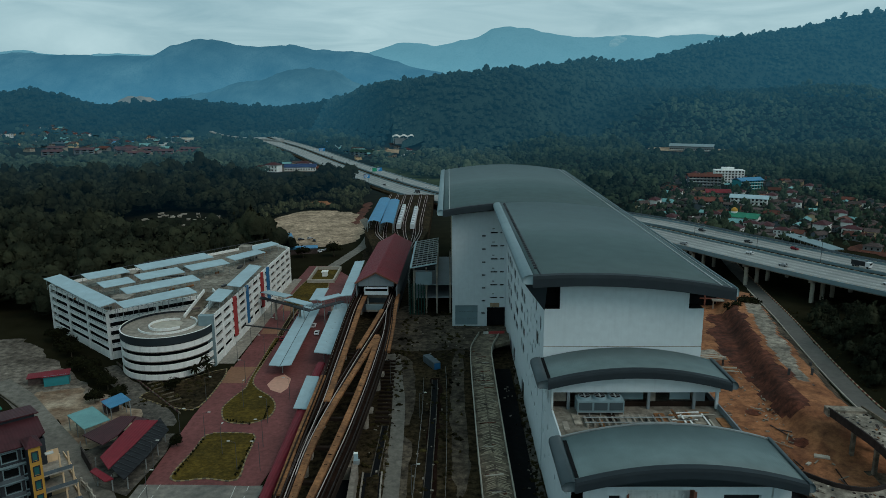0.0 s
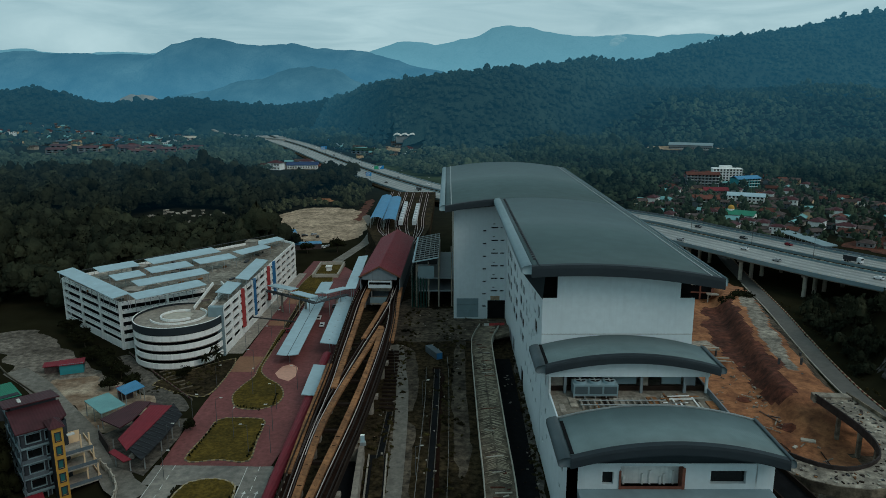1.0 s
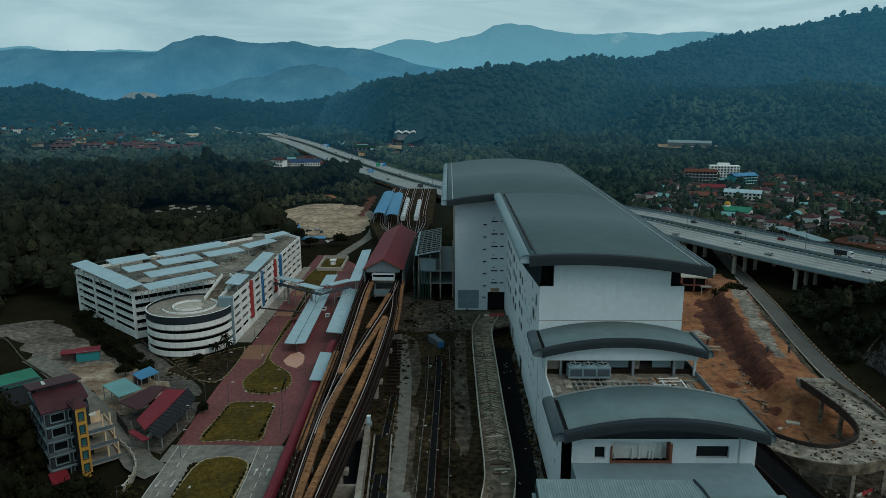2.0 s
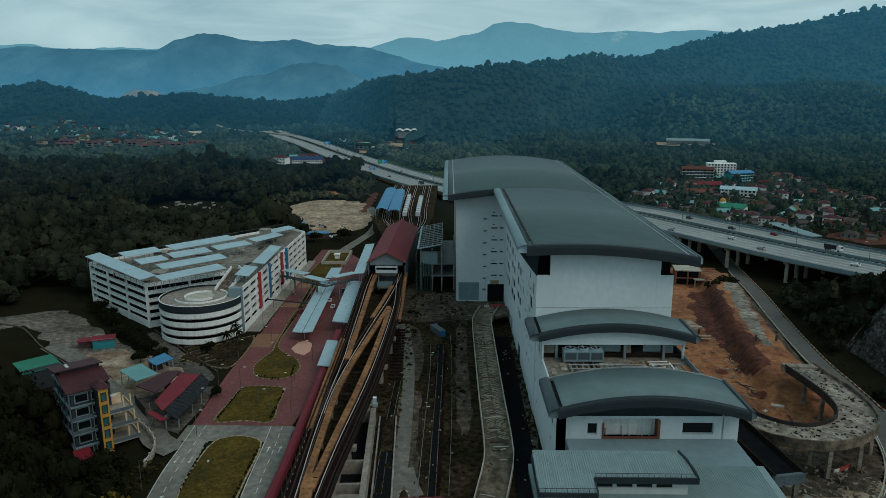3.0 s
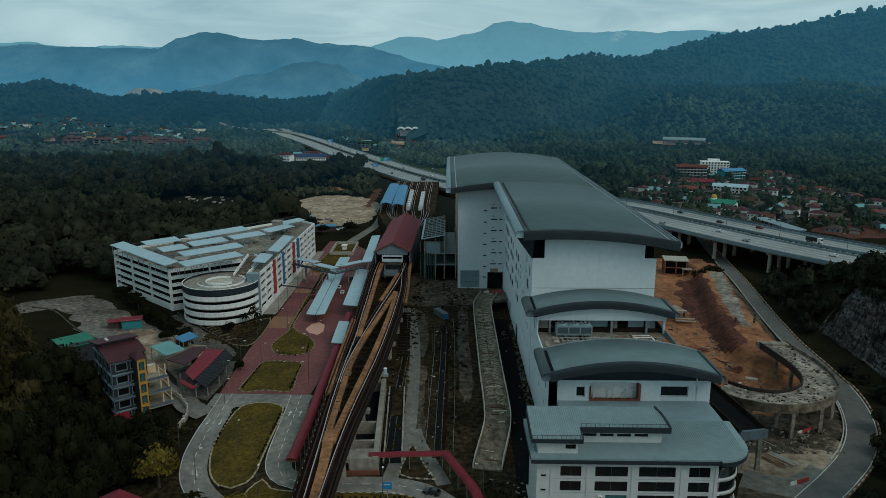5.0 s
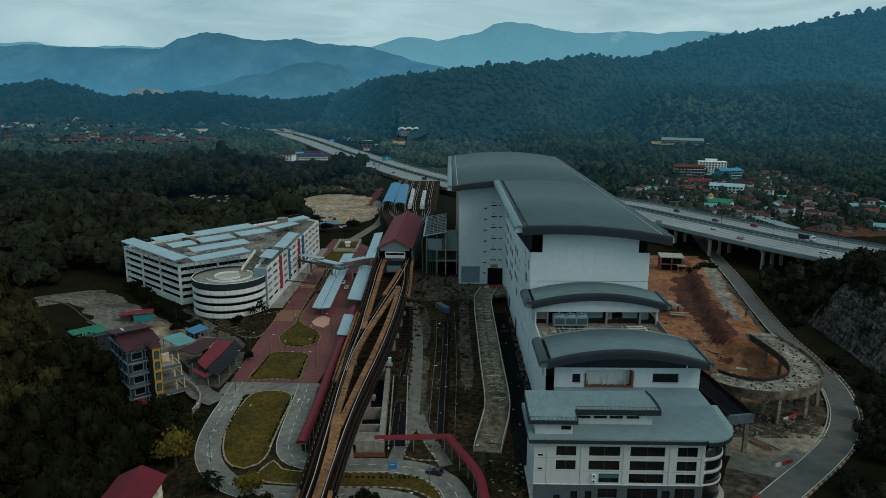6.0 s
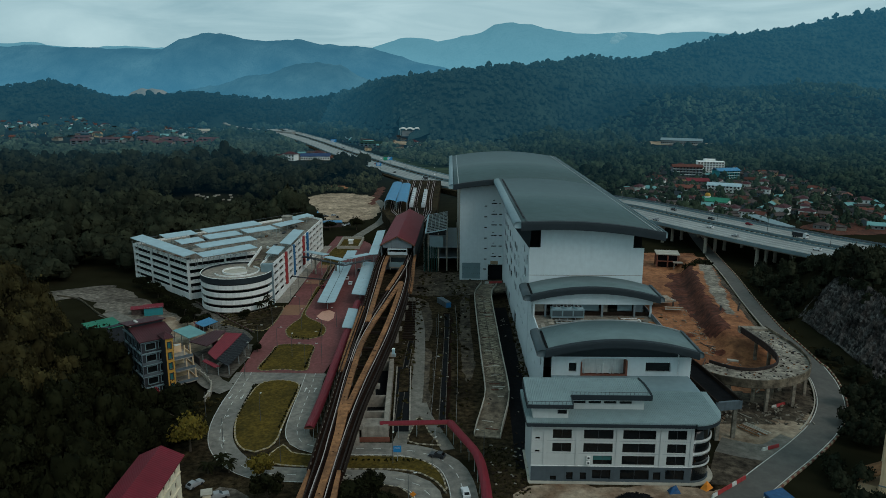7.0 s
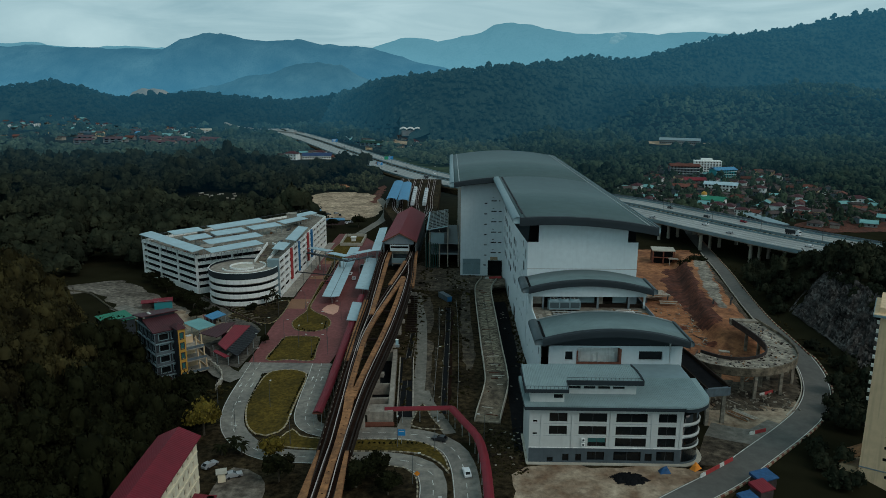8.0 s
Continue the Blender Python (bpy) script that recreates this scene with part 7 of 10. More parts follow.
def red_walkway(path, z, label, w=2.8):
    rw = thing("covered_walkway", label, "covered walkway", group="covered walkways")
    q = smooth([(*p, z) for p in path], 3.0)
    m = Mesh()
    n = len(q)
    arc = [(-w / 2, 0), (-w * 0.36, 0.5), (0, 0.75), (w * 0.36, 0.5), (w / 2, 0)]
    rings = [sides(q, a) for a, _ in arc]
    for i in range(n):
        for (a, h), r in zip(arc, rings):
            m.v.append((r[i][0], r[i][1], r[i][2] + h))
    k = len(arc)
    m.f = [(i * k + j, i * k + j + 1, (i + 1) * k + j + 1, (i + 1) * k + j) for i in range(n - 1) for j in range(k - 1)]
    part("roof", m, M_REDSHEET, rw, "dark red curved sheet roof", True)
    part("edge_beam", Mesh().ribbon(q, w - 0.1, -0.25, -0.02), M_BRICK, rw)
    for p, d in at_steps(q, 5.0):
        s = Vector((d.y, -d.x, 0)) * (w * 0.42)
        part("post", Mesh().tube((p.x - s.x, p.y - s.y, 0), (p.x - s.x, p.y - s.y, z - 0.2), 0.09, 0.09, 6).tube((p.x + s.x, p.y + s.y, 0), (p.x + s.x, p.y + s.y, z - 0.2), 0.09, 0.09, 6), M_STEEL, rw)


footbridge()
red_walkway([(-43.6, 107), (-43.8, 125), (-44.8, 150), (-46, 180), (-47.2, 205), (-47.8, 222)], 3.8, "dark red covered walkway along the viaduct")
red_walkway([(-48.6, 288), (-48.0, 300)], 4.6, "dark red covered walkway at the station stair", 4.0)
red_walkway([(-25, 110.4), (-16, 111.2), (-6, 112)], 3.8, "dark red covered walkway crossing the service road", 1.9)
red_walkway([(-6, 112), (-2.5, 104), (1.2, 95), (2.8, 83), (3.4, 66), (3.6, 30)], 3.8, "dark red covered walkway beside the loop road", 2.4)


def fountain_court():
    fc = thing("fountain_court", "square white-walled garden court with a small pavilion", "court", (-71.4, 350.5, 0), 2)
    W, D = 6.6, 13.5
    part("wall", Mesh().box(-W, -D, 0, W, -D + 0.8, 1.8).box(-W, D - 0.8, 0, W, D, 1.8).box(-W, -D + 0.8, 0, -W + 0.8, D - 0.8, 1.8).box(W - 0.8, -D + 0.8, 0, W, D - 0.8, 1.8), M_CONCPALE, fc)
    part("lawn", Mesh().box(-W + 0.8, -D + 0.8, 0.02, W - 0.8, D - 0.8, 0.3), M_GRASS, fc)
    part("pavilion", Mesh().box(-1.2, -1.5, 0, 1.2, 1.5, 2.4).prism([(-1.6, -1.9), (1.6, -1.9), (1.6, 1.9), (-1.6, 1.9)], 2.4, 2.8), M_OFFWHITE, fc)


fountain_court()
for kind, x, y, a in (("k", -57, 287, 95), ("w", -60.6, 271, 95), ("w", -57.5, 262, 95), ("r", -69, 255, 92), ("w", -1.6, 83, 100), ("k", -9, 100, 160), ("t", -52.5, 66, 20), ("w", -54.5, 61.5, 25), ("s", -58.5, 79.5, 25), ("s", -66, 84, 60)):
    park(kind, (x, y, 0.06), a)
for i, (x, y, a) in enumerate(((-79, 232, 0), (-79.6, 250, 0), (-80, 270, 0), (-80.4, 290, 0), (-78.6, 200, 0), (-78, 178, 0), (-77.6, 160, 0), (-71.2, 238, 180), (-71.6, 258, 180), (-72, 280, 180), (-70.8, 214, 180), (-66, 196, 90), (-70.4, 176, 0), (-63, 168, 90), (-56.6, 160, 180),
                               (-56, 186, 180), (-53.4, 172, 180), (-53, 200, 180), (-60, 118, 90), (-66, 104, 30), (-48.6, 96, 90), (-20, 96, 90), (-10, 94, 60), (-14.6, 78, 20), (-12.4, 150, 0), (-13, 190, 0), (-24, 215, 180), (-73, 146, 0), (-76.4, 120, 0), (3, 100, 180), (-9, 60, 0), (-50.8, 160, 180))):
    copy_thing(LAMP, pose(x, y, 0.05, 0, 0, a) @ Matrix.Scale(0.85, 4))


# ---- west: houses beside the lane ----
def gable(m, x0, x1, y0, y1, e, r, axis="x", over=0.0):
    """Two roof planes with thickness; the ridge runs along the axis."""
    t = 0.25
    if axis == "x":
        c = (y0 + y1) / 2
        for y in (y0, y1):
            v = [(x0, c, r), (x1, c, r), (x1, y, e), (x0, y, e)]
            v += [(a, b, z - t) for a, b, z in v]
            f = [(0, 1, 2, 3), (7, 6, 5, 4), (0, 4, 5, 1), (1, 5, 6, 2), (2, 6, 7, 3), (3, 7, 4, 0)]
            m.add(v, [q[::-1] for q in f] if y < c else f)
    else:
        c = (x0 + x1) / 2
        for x in (x0, x1):
            v = [(c, y0, r), (c, y1, r), (x, y1, e), (x, y0, e)]
            v += [(a, b, z - t) for a, b, z in v]
            f = [(0, 1, 2, 3), (7, 6, 5, 4), (0, 4, 5, 1), (1, 5, 6, 2), (2, 6, 7, 3), (3, 7, 4, 0)]
            m.add(v, [q[::-1] for q in f] if x > c else f)
    return m


def villa():
    """The five-storey villa with an ochre stair strip and stacked terraces."""
    vi = thing("villa", "slate-grey villa with pale trims, ochre stair strip, maroon roofs", "house", (-102.9, 140.0, -4.1), 42)
    W, D, F, n = 6.4, 17.0, 3.8, 5
    H = F * n
    wins, side = [], []
    for k in range(n):
        z = k * F
        wins += [(1.1, z + 0.9, 4.0, z + 2.9), (5.1, z + 0.8, 5.8, z + 2.9)]
        side += [(1.2, z + 0.9, 2.8, z + 2.9), (5.0, z + 1.0, 6.6, z + 2.8), (9.0, z + 1.0, 10.2, z + 2.8), (12.6, z + 0.9, 14.4, z + 2.9)]
    face = lambda u, d, z: (u, d, z)
    west = lambda u, d, z: (d, u, z)
    part("wall_front", wall_with_holes(Mesh(), 0, W, -1, H, wins, face, 0.4), M_VILLAWALL, vi)
    window_parts(vi, wins, face, 0.35, M_GLASS, M_OFFWHITE, True)
    ws = wall_with_holes(Mesh(), 0, D, -1, H, side, west, 0.4)
    ws.f = [f[::-1] for f in ws.f]
    part("wall_side", ws, M_VILLAWALL, vi)
    window_parts(vi, side, west, 0.35, M_GLASS, M_OFFWHITE, False)
    for holes, put in ((wins, lambda a, c, b, d: Mesh().box(a, -0.14, c, b, -0.012, d)), (side, lambda a, c, b, d: Mesh().box(-0.14, a, c, -0.012, b, d))):
        for a, c, b, d in holes:
            for e in ((a - 0.22, c - 0.22, b + 0.22, c), (a - 0.22, d, b + 0.22, d + 0.22), (a - 0.22, c, a, d), (b, c, b + 0.22, d)):
                part("window_trim", put(*e), M_GUTTER, vi, "pale grey window trim")
    part("wall_back", Mesh().box(0.4, D - 0.3, -1, 10.0, D, H).box(9.7, 1.0, -1, 10.0, D - 0.3, H), M_VILLAWALL, vi)
    part("recess_wall", Mesh().box(W, 0.8, -1, 9.7, 1.1, H), M_VILLAWALL, vi, "shaded recess beside the stair")
    for k in range(1, n + 1):
        part("floor_band", Mesh().box(-0.7, -0.7, k * F - 0.32, W, -0.02, k * F), M_GUTTER, vi, "pale grey floor band")
        part("floor_band", Mesh().box(-0.7, -0.02, k * F - 0.32, -0.02, D, k * F), M_GUTTER, vi, "pale grey floor band")
    for k in (3, 4):
        part("balcony_rail", Mesh().box(-0.7, -0.7, (k - 1) * F, W - 1.6, -0.6, (k - 1) * F + 0.9), M_BLUEGREY, vi, "slate balcony front")
    for y in (-0.55, 4.0, 8.0, 11.6, 16.4):
        part("corner_post", Mesh().box(-0.62, y - 0.15, -1, -0.3, y + 0.15, H - 0.3), M_BLUEGREY, vi)
    # the stair strip, set forward of the wall
    V = -4.8
    strip = [(6.3, 3.0 + k * 3.45, 7.3, 5.0 + k * 3.45) for k in range(5)]
    sf = lambda u, d, z: (u, V + d, z)
    part("stair_strip", wall_with_holes(Mesh(), 5.6, 8.0, -1, 20.2, strip, sf, 0.2), M_YELLOW, vi, "ochre stair strip")
    part("stair_side", Mesh().box(5.6, V + 0.01, -1, 5.9, 1.0, 20.2), M_VILLAWALL, vi)
    part("stair_side", Mesh().box(7.7, V + 0.01, -1, 8.0, 1.0, 20.2), M_VILLAWALL, vi)
    window_parts(vi, strip, sf, 0.18, M_TEALGLASS, M_OFFWHITE, False)
    for a, c, b, d in strip:
        for e in ((a - 0.22, c - 0.22, b + 0.22, c), (a - 0.22, d, b + 0.22, d + 0.22), (a - 0.22, c, a, d), (b, c, b + 0.22, d)):
            part("window_surround", Mesh().box(e[0], V - 0.1, e[1], e[2], V - 0.012, e[3]), M_VILLAWALL, vi, "dark window surround")
    part("stair_roof", Mesh().add([(5.1, V - 0.6, 20.2), (8.5, V - 0.6, 20.2), (8.5, 1.0, 20.2), (5.1, 1.0, 20.2), (6.8, -1.9, 21.7)], [(0, 1, 4), (1, 2, 4), (2, 3, 4), (3, 0, 4), (3, 2, 1, 0)]), M_MAROON, vi, "maroon pyramid roof")
    # roofs
    part("roof_low", Mesh().prism([(-1.1, -1.1), (7.0, -1.1), (10.4, 2.0), (10.4, 9.0), (-1.1, 9.0)], lambda x, y: H + 0.1 + 0.2 * (y + 1.1), lambda x, y: H + 0.4 + 0.2 * (y + 1.1)), M_MAROON, vi, "maroon pent roof")
    part("roof_high", Mesh().prism([(-1.5, 8.2), (10.6, 8.2), (10.6, D + 1.4), (-1.5, D + 1.4)], lambda x, y: H + 3.3 - 0.17 * (y - 8.2), lambda x, y: H + 3.6 - 0.17 * (y - 8.2)), M_MAROON, vi, "maroon pent roof")
    part("clerestory_wall", Mesh().box(0, 9.0, H, 9.8, 9.3, H + 3.1).box(0, 9.3, H, 0.3, D, H + 1.7), M_VILLAWALL, vi)
    part("skylight", Mesh().box(2.0, 11.0, H + 2.9, 2.7, 13.6, H + 3.3), M_PAINT, vi, "white roof light")
    # terraces on cream posts
    for k, (z, ext) in enumerate(((4.2, 6.4), (8.6, 5.8), (12.6, 5.2))):
        part("terrace", Mesh().box(8.0, V, z - 0.35, 8.7 + ext, 3.5, z), M_CONC, vi, "concrete terrace slab")
        part("terrace_wall", Mesh().box(8.0, V, z, 8.7 + ext, V + 0.2, z + 0.8), M_BLUEGREY, vi)
        part("terrace_wall", Mesh().box(8.5 + ext, V + 0.2, z, 8.7 + ext, 3.5, z + 0.8), M_CREAM, vi)
        part("terrace_back", Mesh().box(8.7, 1.2, z, 8.7 + ext - 1.4, 1.4, z + 2.9), M_CREAM, vi, "cream terrace wall")
        for x in (8.7 + ext * 0.55, 8.7 + ext - 0.5):
            part("terrace_post", Mesh().box(x - 0.18, V + 0.4, z, x + 0.18, V + 0.76, z + 4.0), M_CREAM, vi)
    part("awning", Mesh().box(9.2, -2.4, 16.2, 10.9, -1.2, 16.4), M_PAINT, vi, "white awning")
    part("porch_roof", Mesh().prism([(-1.5, -6.5), (2.6, -6.5), (2.6, -2.6), (-1.5, -2.6)], 3.0, lambda x, y: 3.2 + 0.3 * (y + 6.5)), M_REDSHEET, vi, "small red porch roof")


def garden_wall():
    gw = thing("garden_wall", "white balustraded garden wall beside the lane", "wall")
    q = smooth([(-91.6, 152.1), (-87.0, 147.6), (-82.7, 141.8), (-81.0, 136.6), (-81.2, 131.6)], 1.0)
    for i, (p, d) in enumerate(at_steps(q, 0.7)):
        z = land(p.x, p.y)
        tall = i % 5 == 0
        part("baluster", Mesh().box(p.x - (0.22 if tall else 0.09), p.y - (0.22 if tall else 0.09), z - 0.3, p.x + (0.22 if tall else 0.09), p.y + (0.22 if tall else 0.09), z + (2.2 if tall else 1.5)), M_CONCPALE, gw)
    part("base", Mesh().ribbon([(p[0], p[1], land(p[0], p[1])) for p in q], 0.3, -0.3, 0.6), M_CONC, gw)
    part("coping", Mesh().ribbon([(p[0], p[1], land(p[0], p[1])) for p in q], 0.3, 1.5, 1.7), M_CONCPALE, gw)


def shed(name, label, x, y, turn, w, d, h, roof, wall=M_RUST, rise=0.6, open_=False, category="shed"):
    sh = thing(name, label, category, (x, y, land(x, y) - 0.1), turn, "lane sheds")
    if open_:
        for a in (-w / 2 + 0.3, 0, w / 2 - 0.3):
            for b in (-d / 2 + 0.3, d / 2 - 0.3):
                part("post", Mesh().box(a - 0.1, b - 0.1, 0, a + 0.1, b + 0.1, h), M_STEEL, sh)
    else:
        part("wall", Mesh().box(-w / 2 + 0.4, -d / 2 + 0.4, 0, w / 2 - 0.4, d / 2 - 0.4, h), wall, sh)
    part("roof", Mesh().prism([(-w / 2, -d / 2), (w / 2, -d / 2), (w / 2, d / 2), (-w / 2, d / 2)], lambda a, b: h + rise * b / d, lambda a, b: h + 0.18 + rise * b / d), roof, sh)
    return sh


villa()
garden_wall()
shed("open_shed", "open shed with a faded teal sheet roof", -103.4, 178.6, -42, 12.2, 6.9, 4.8, M_TEALROOF, rise=0.4, open_=True)
shed("open_shed", "small open shed with a light blue roof", -101.3, 190, -43, 6.9, 6.0, 4.6, M_BLUEROOF, rise=0.8, open_=True)
shed("hut", "small hut with a red roof", -104.5, 193, 38, 4.5, 4, 3.0, M_REDSHEET, rise=0.6)
shed("stall", "turquoise site cabin with a red roof", -131.8, 212.6, 22, 8, 4.2, 3.6, M_REDSHEET, M_CART, 0.5)
shed("stall", "low hut with a red roof beside the lane", -138.4, 213, 22, 6, 4, 2.6, M_REDSHEET, M_RUST, 0.3)
shed("workshop", "grey-green workshop with a bright green roof", -136.2, 179.8, 47, 11.4, 10.7, 6.6, M_GREENROOF, M_VILLAWALL, 0.7)


def food_court():
    fc = thing("food_court", "open food court under maroon, red and dark ribbed roofs", "restaurant")
    low = lambda base, dx, x0: (lambda x, y: base + dx * (x - x0))
    part("maroon_roof", Mesh().prism([(-99.8, 168.6), (-94.2, 178.6), (-89.2, 177), (-89.0, 166), (-90.6, 161.2)], lambda x, y: 4.4 + 0.14 * (x + 100), lambda x, y: 4.65 + 0.14 * (x + 100)), M_MAROON, fc, "maroon pent roof")
    part("maroon_slope", Mesh().prism([(-94.6, 176.6), (-88.4, 174.8), (-86.4, 178.4), (-91.6, 182)], lambda x, y: 5.2 - 0.25 * (y - 175), lambda x, y: 5.45 - 0.25 * (y - 175)), M_MAROON, fc)
    part("red_roof", Mesh().prism([(-88.2, 155.2), (-84.2, 151.2), (-83.6, 164), (-83.4, 177.2), (-88.6, 175)], lambda x, y: 5.6 - 0.2 * (x + 88), lambda x, y: 5.85 - 0.2 * (x + 88)), M_REDSHEET, fc, "bright red pent roof")
    part("red_flap", Mesh().prism([(-88.3, 150.4), (-83.4, 147.6), (-82.2, 149.4), (-88.0, 152.4)], lambda x, y: 4.6 - 0.2 * (x + 88), lambda x, y: 4.8 - 0.2 * (x + 88)), M_REDSHEET, fc)
    part("dark_roof", Mesh().prism([(-84.4, 152.4), (-79.2, 148.2), (-78.6, 160), (-79.0, 173.5), (-83.6, 179)], lambda x, y: 4.5 - 0.16 * (x + 83), lambda x, y: 4.7 - 0.16 * (x + 83)), M_DARKTILE, fc, "dark ribbed roof sheet")
    for i in range(12):
        y = 153.0 + i * 2.0
        part("roof_batten", Mesh().beam((-83.8, y, 4.92), (-79.3, y - 1.6, 4.2), 0.12, 0.1), M_DARKSTEEL, fc)
    for x, y in ((-99, 166), (-94, 175), (-91, 158), (-89, 173), (-87.6, 152), (-83, 150), (-83, 164), (-83, 176), (-79.8, 151), (-79.4, 160), (-79.4, 167), (-80.4, 174)):
        part("post", Mesh().box(x - 0.12, y - 0.12, 0, x + 0.12, y + 0.12, 4.2 if x < -82 else 3.4), M_STEEL, fc)
    part("back_wall", Mesh().beam((-99, 166, 1.4), (-92, 157.6, 1.4), 0.3, 2.8), M_RUST, fc)
    part("back_wall", Mesh().beam((-94, 175.6, 1.4), (-88, 174, 1.4), 0.3, 2.8), M_RUST, fc)
    part("counter", Mesh().box(-86, 156, 0, -85, 172, 1.1), M_CONC, fc)
    part("floor", Mesh().prism([(-100, 168), (-88, 152), (-79, 148), (-78, 168), (-80, 179), (-93, 178)], -0.05, 0.09), M_GRAVEL, fc)


food_court()
yw = thing("yard_wall", "low concrete wall along the yard", "wall", kind="structure")
part("wall", Mesh().ribbon(smooth([(-186, 236), (-173.5, 231), (-154, 211), (-137, 197), (-122, 185)], 3), 0.25, 0, 0.7), M_KERBK, yw)


def steps_terrace():
    """Stepped slabs climbing to the spiral ramp's corner."""
    for i in range(7):
        s = thing("garden_step", "pale concrete garden step", "step", (-101 + i * 2.1, 214 - i * 2.3, 0), 42, "garden steps")
        part("slab", Mesh().box(-1.9, -0.18, 0, 1.9, 0.18, 0.35 + 0.02 * i), M_KERBK, s)
    rp = thing("red_kerb_wall", "red and white kerb wall by the spiral ramp", "kerb", kind="structure")
    k1, k2 = Mesh(), Mesh()
    for i, (p, d) in enumerate(at_steps([(-121, 230.6, 0), (-103, 211.4, 0), (-84, 192, 0)], 1.4)):
        (k1 if i % 2 else k2).beam((p.x, p.y, 0.25), (p.x + d.x * 1.35, p.y + d.y * 1.35, 0.25), 0.35, 0.5)
    part("kerb_red", k1, M_MAROON, rp)
    part("kerb_white", k2, M_KERBK, rp)


steps_terrace()


def red_roof_block():
    """The long hostel with the red roof."""
    rb = thing("hostel_block", "long cream four-storey hostel with a dark red gable roof", "building", (-64.4, 72.6, 0), 2.7)
    L, W, E, R = 60.0, 8.6, 14.0, 16.2
    wins = []
    for k in range(4):
        for j in range(9):
            wins.append((2.0 + j * 3.2, 1.4 + k * 3.3, 3.1 + j * 3.2, 2.9 + k * 3.3))
    east = lambda u, d, z: (-d, -u, z)
    we = wall_with_holes(Mesh(), 0, L, -2, E, wins, east, 0.35)
    we.f = [f[::-1] for f in we.f]
    part("wall_east", we, M_HOSTEL, rb)
    window_parts(rb, wins, east, 0.3, M_GLASS, M_HOSTEL, False)
    part("wall_north", Mesh().box(-W, 0, -2, -0.02, 0.3, E), M_HOSTEL, rb)
    part("wall_west", Mesh().box(-W, -L, -2, -W + 0.3, 0, E), M_HOSTEL, rb)
    part("gable_wall", Mesh().add([(-W, 0.2, E), (0, 0.2, E), (-W / 2, 0.2, R - 0.3)], [(0, 2, 1)]), M_HOSTEL, rb)
    part("roof", gable(Mesh(), -W - 0.4, 0.9, -L, 1.2, E - 0.1, R, "y"), M_HOSTELROOF, rb, "dark red ribbed gable roof")
    for k in range(3):
        part("ledge", Mesh().box(0.02, -L, 3.9 + 3.3 * k, 0.3, 0, 4.1 + 3.3 * k), M_HOSTEL, rb)
    part("porch_roof", Mesh().prism([(1, -12), (6, -12), (6, -6), (1, -6)], 3.0, lambda x, y: 3.6 - 0.15 * x), M_REDSHEET, rb, "small red porch roof")
    part("porch_wall", Mesh().box(1.2, -11.6, 0, 5.6, -6.4, 3.0), M_HOSTEL, rb)


red_roof_block()
shed("lean_to", "small white lean-to beside the hostel", -60.8, 77.5, 20, 2.6, 2.2, 2.6, M_CONCPALE, M_HOSTEL, 0.3)


# ---- trees and woods ----
def crown_points(rs, lumps, leaves, size, flat=0.75, ring=6, rows=2, core=0.8):
    """A crown of unit radius: a few ragged domes wrapped in loose sprays of leaves that leave dark gaps between them."""
    cs = [(0.0, 0.0, 0.42, 0.58)]
    for i in range(lumps):
        a, r = 2 * math.pi * i / lumps + rs.uniform(-0.5, 0.5), rs.uniform(0.36, 0.68)
        cs.append((r * math.cos(a), r * math.sin(a), rs.uniform(0.05, 0.7) * flat, rs.uniform(0.26, 0.44)))
    verts, faces = [], []
    for cx, cy, cz, cr in cs:
        n0 = len(verts)
        for j in range(rows + 1):
            e = -0.3 + 1.75 * (j / rows) ** 0.82
            for i in range(ring):
                w = 2 * math.pi * (i + 0.5 * (j % 2)) / ring
                k = cr * core * rs.uniform(0.72, 1.1)
                verts.append(Vector((cx + k * math.cos(e) * math.cos(w), cy + k * math.cos(e) * math.sin(w), cz + k * math.sin(e))))
        for j in range(rows):
            for i in range(ring):
                faces.append((n0 + j * ring + i, n0 + j * ring + (i + 1) % ring, n0 + (j + 1) * ring + (i + 1) % ring, n0 + (j + 1) * ring + i))
    for i in range(leaves):
        cx, cy, cz, cr = cs[rs.randrange(len(cs))]
        u, w = rs.uniform(-0.3, 1.0), rs.uniform(0, 2 * math.pi)
        k = math.sqrt(1 - u * u)
        d = Vector((k * math.cos(w), k * math.sin(w), u))
        p = Vector((cx, cy, cz)) + d * cr * rs.uniform(core * 0.95, 1.18)
        n = (d * 0.6 + Vector((rs.uniform(-1, 1), rs.uniform(-1, 1), rs.uniform(-0.4, 1.0)))).normalized()
        t = n.orthogonal().normalized()
        t.rotate(Matrix.Rotation(rs.uniform(0, 6.28), 3, n))
        b = n.cross(t)
        s = size * rs.uniform(0.55, 1.4)
        q = [p + t * s + b * s * 0.3, p + b * s * 0.9 - n * s * 0.35, p - t * s * 0.8 + b * s * 0.1, p - b * s * 0.85 - n * s * 0.3]
        faces.append(tuple(range(len(verts), len(verts) + 4)))
        verts += q
    return np.array([tuple(v) for v in verts], np.float32), np.array(faces, np.int32)


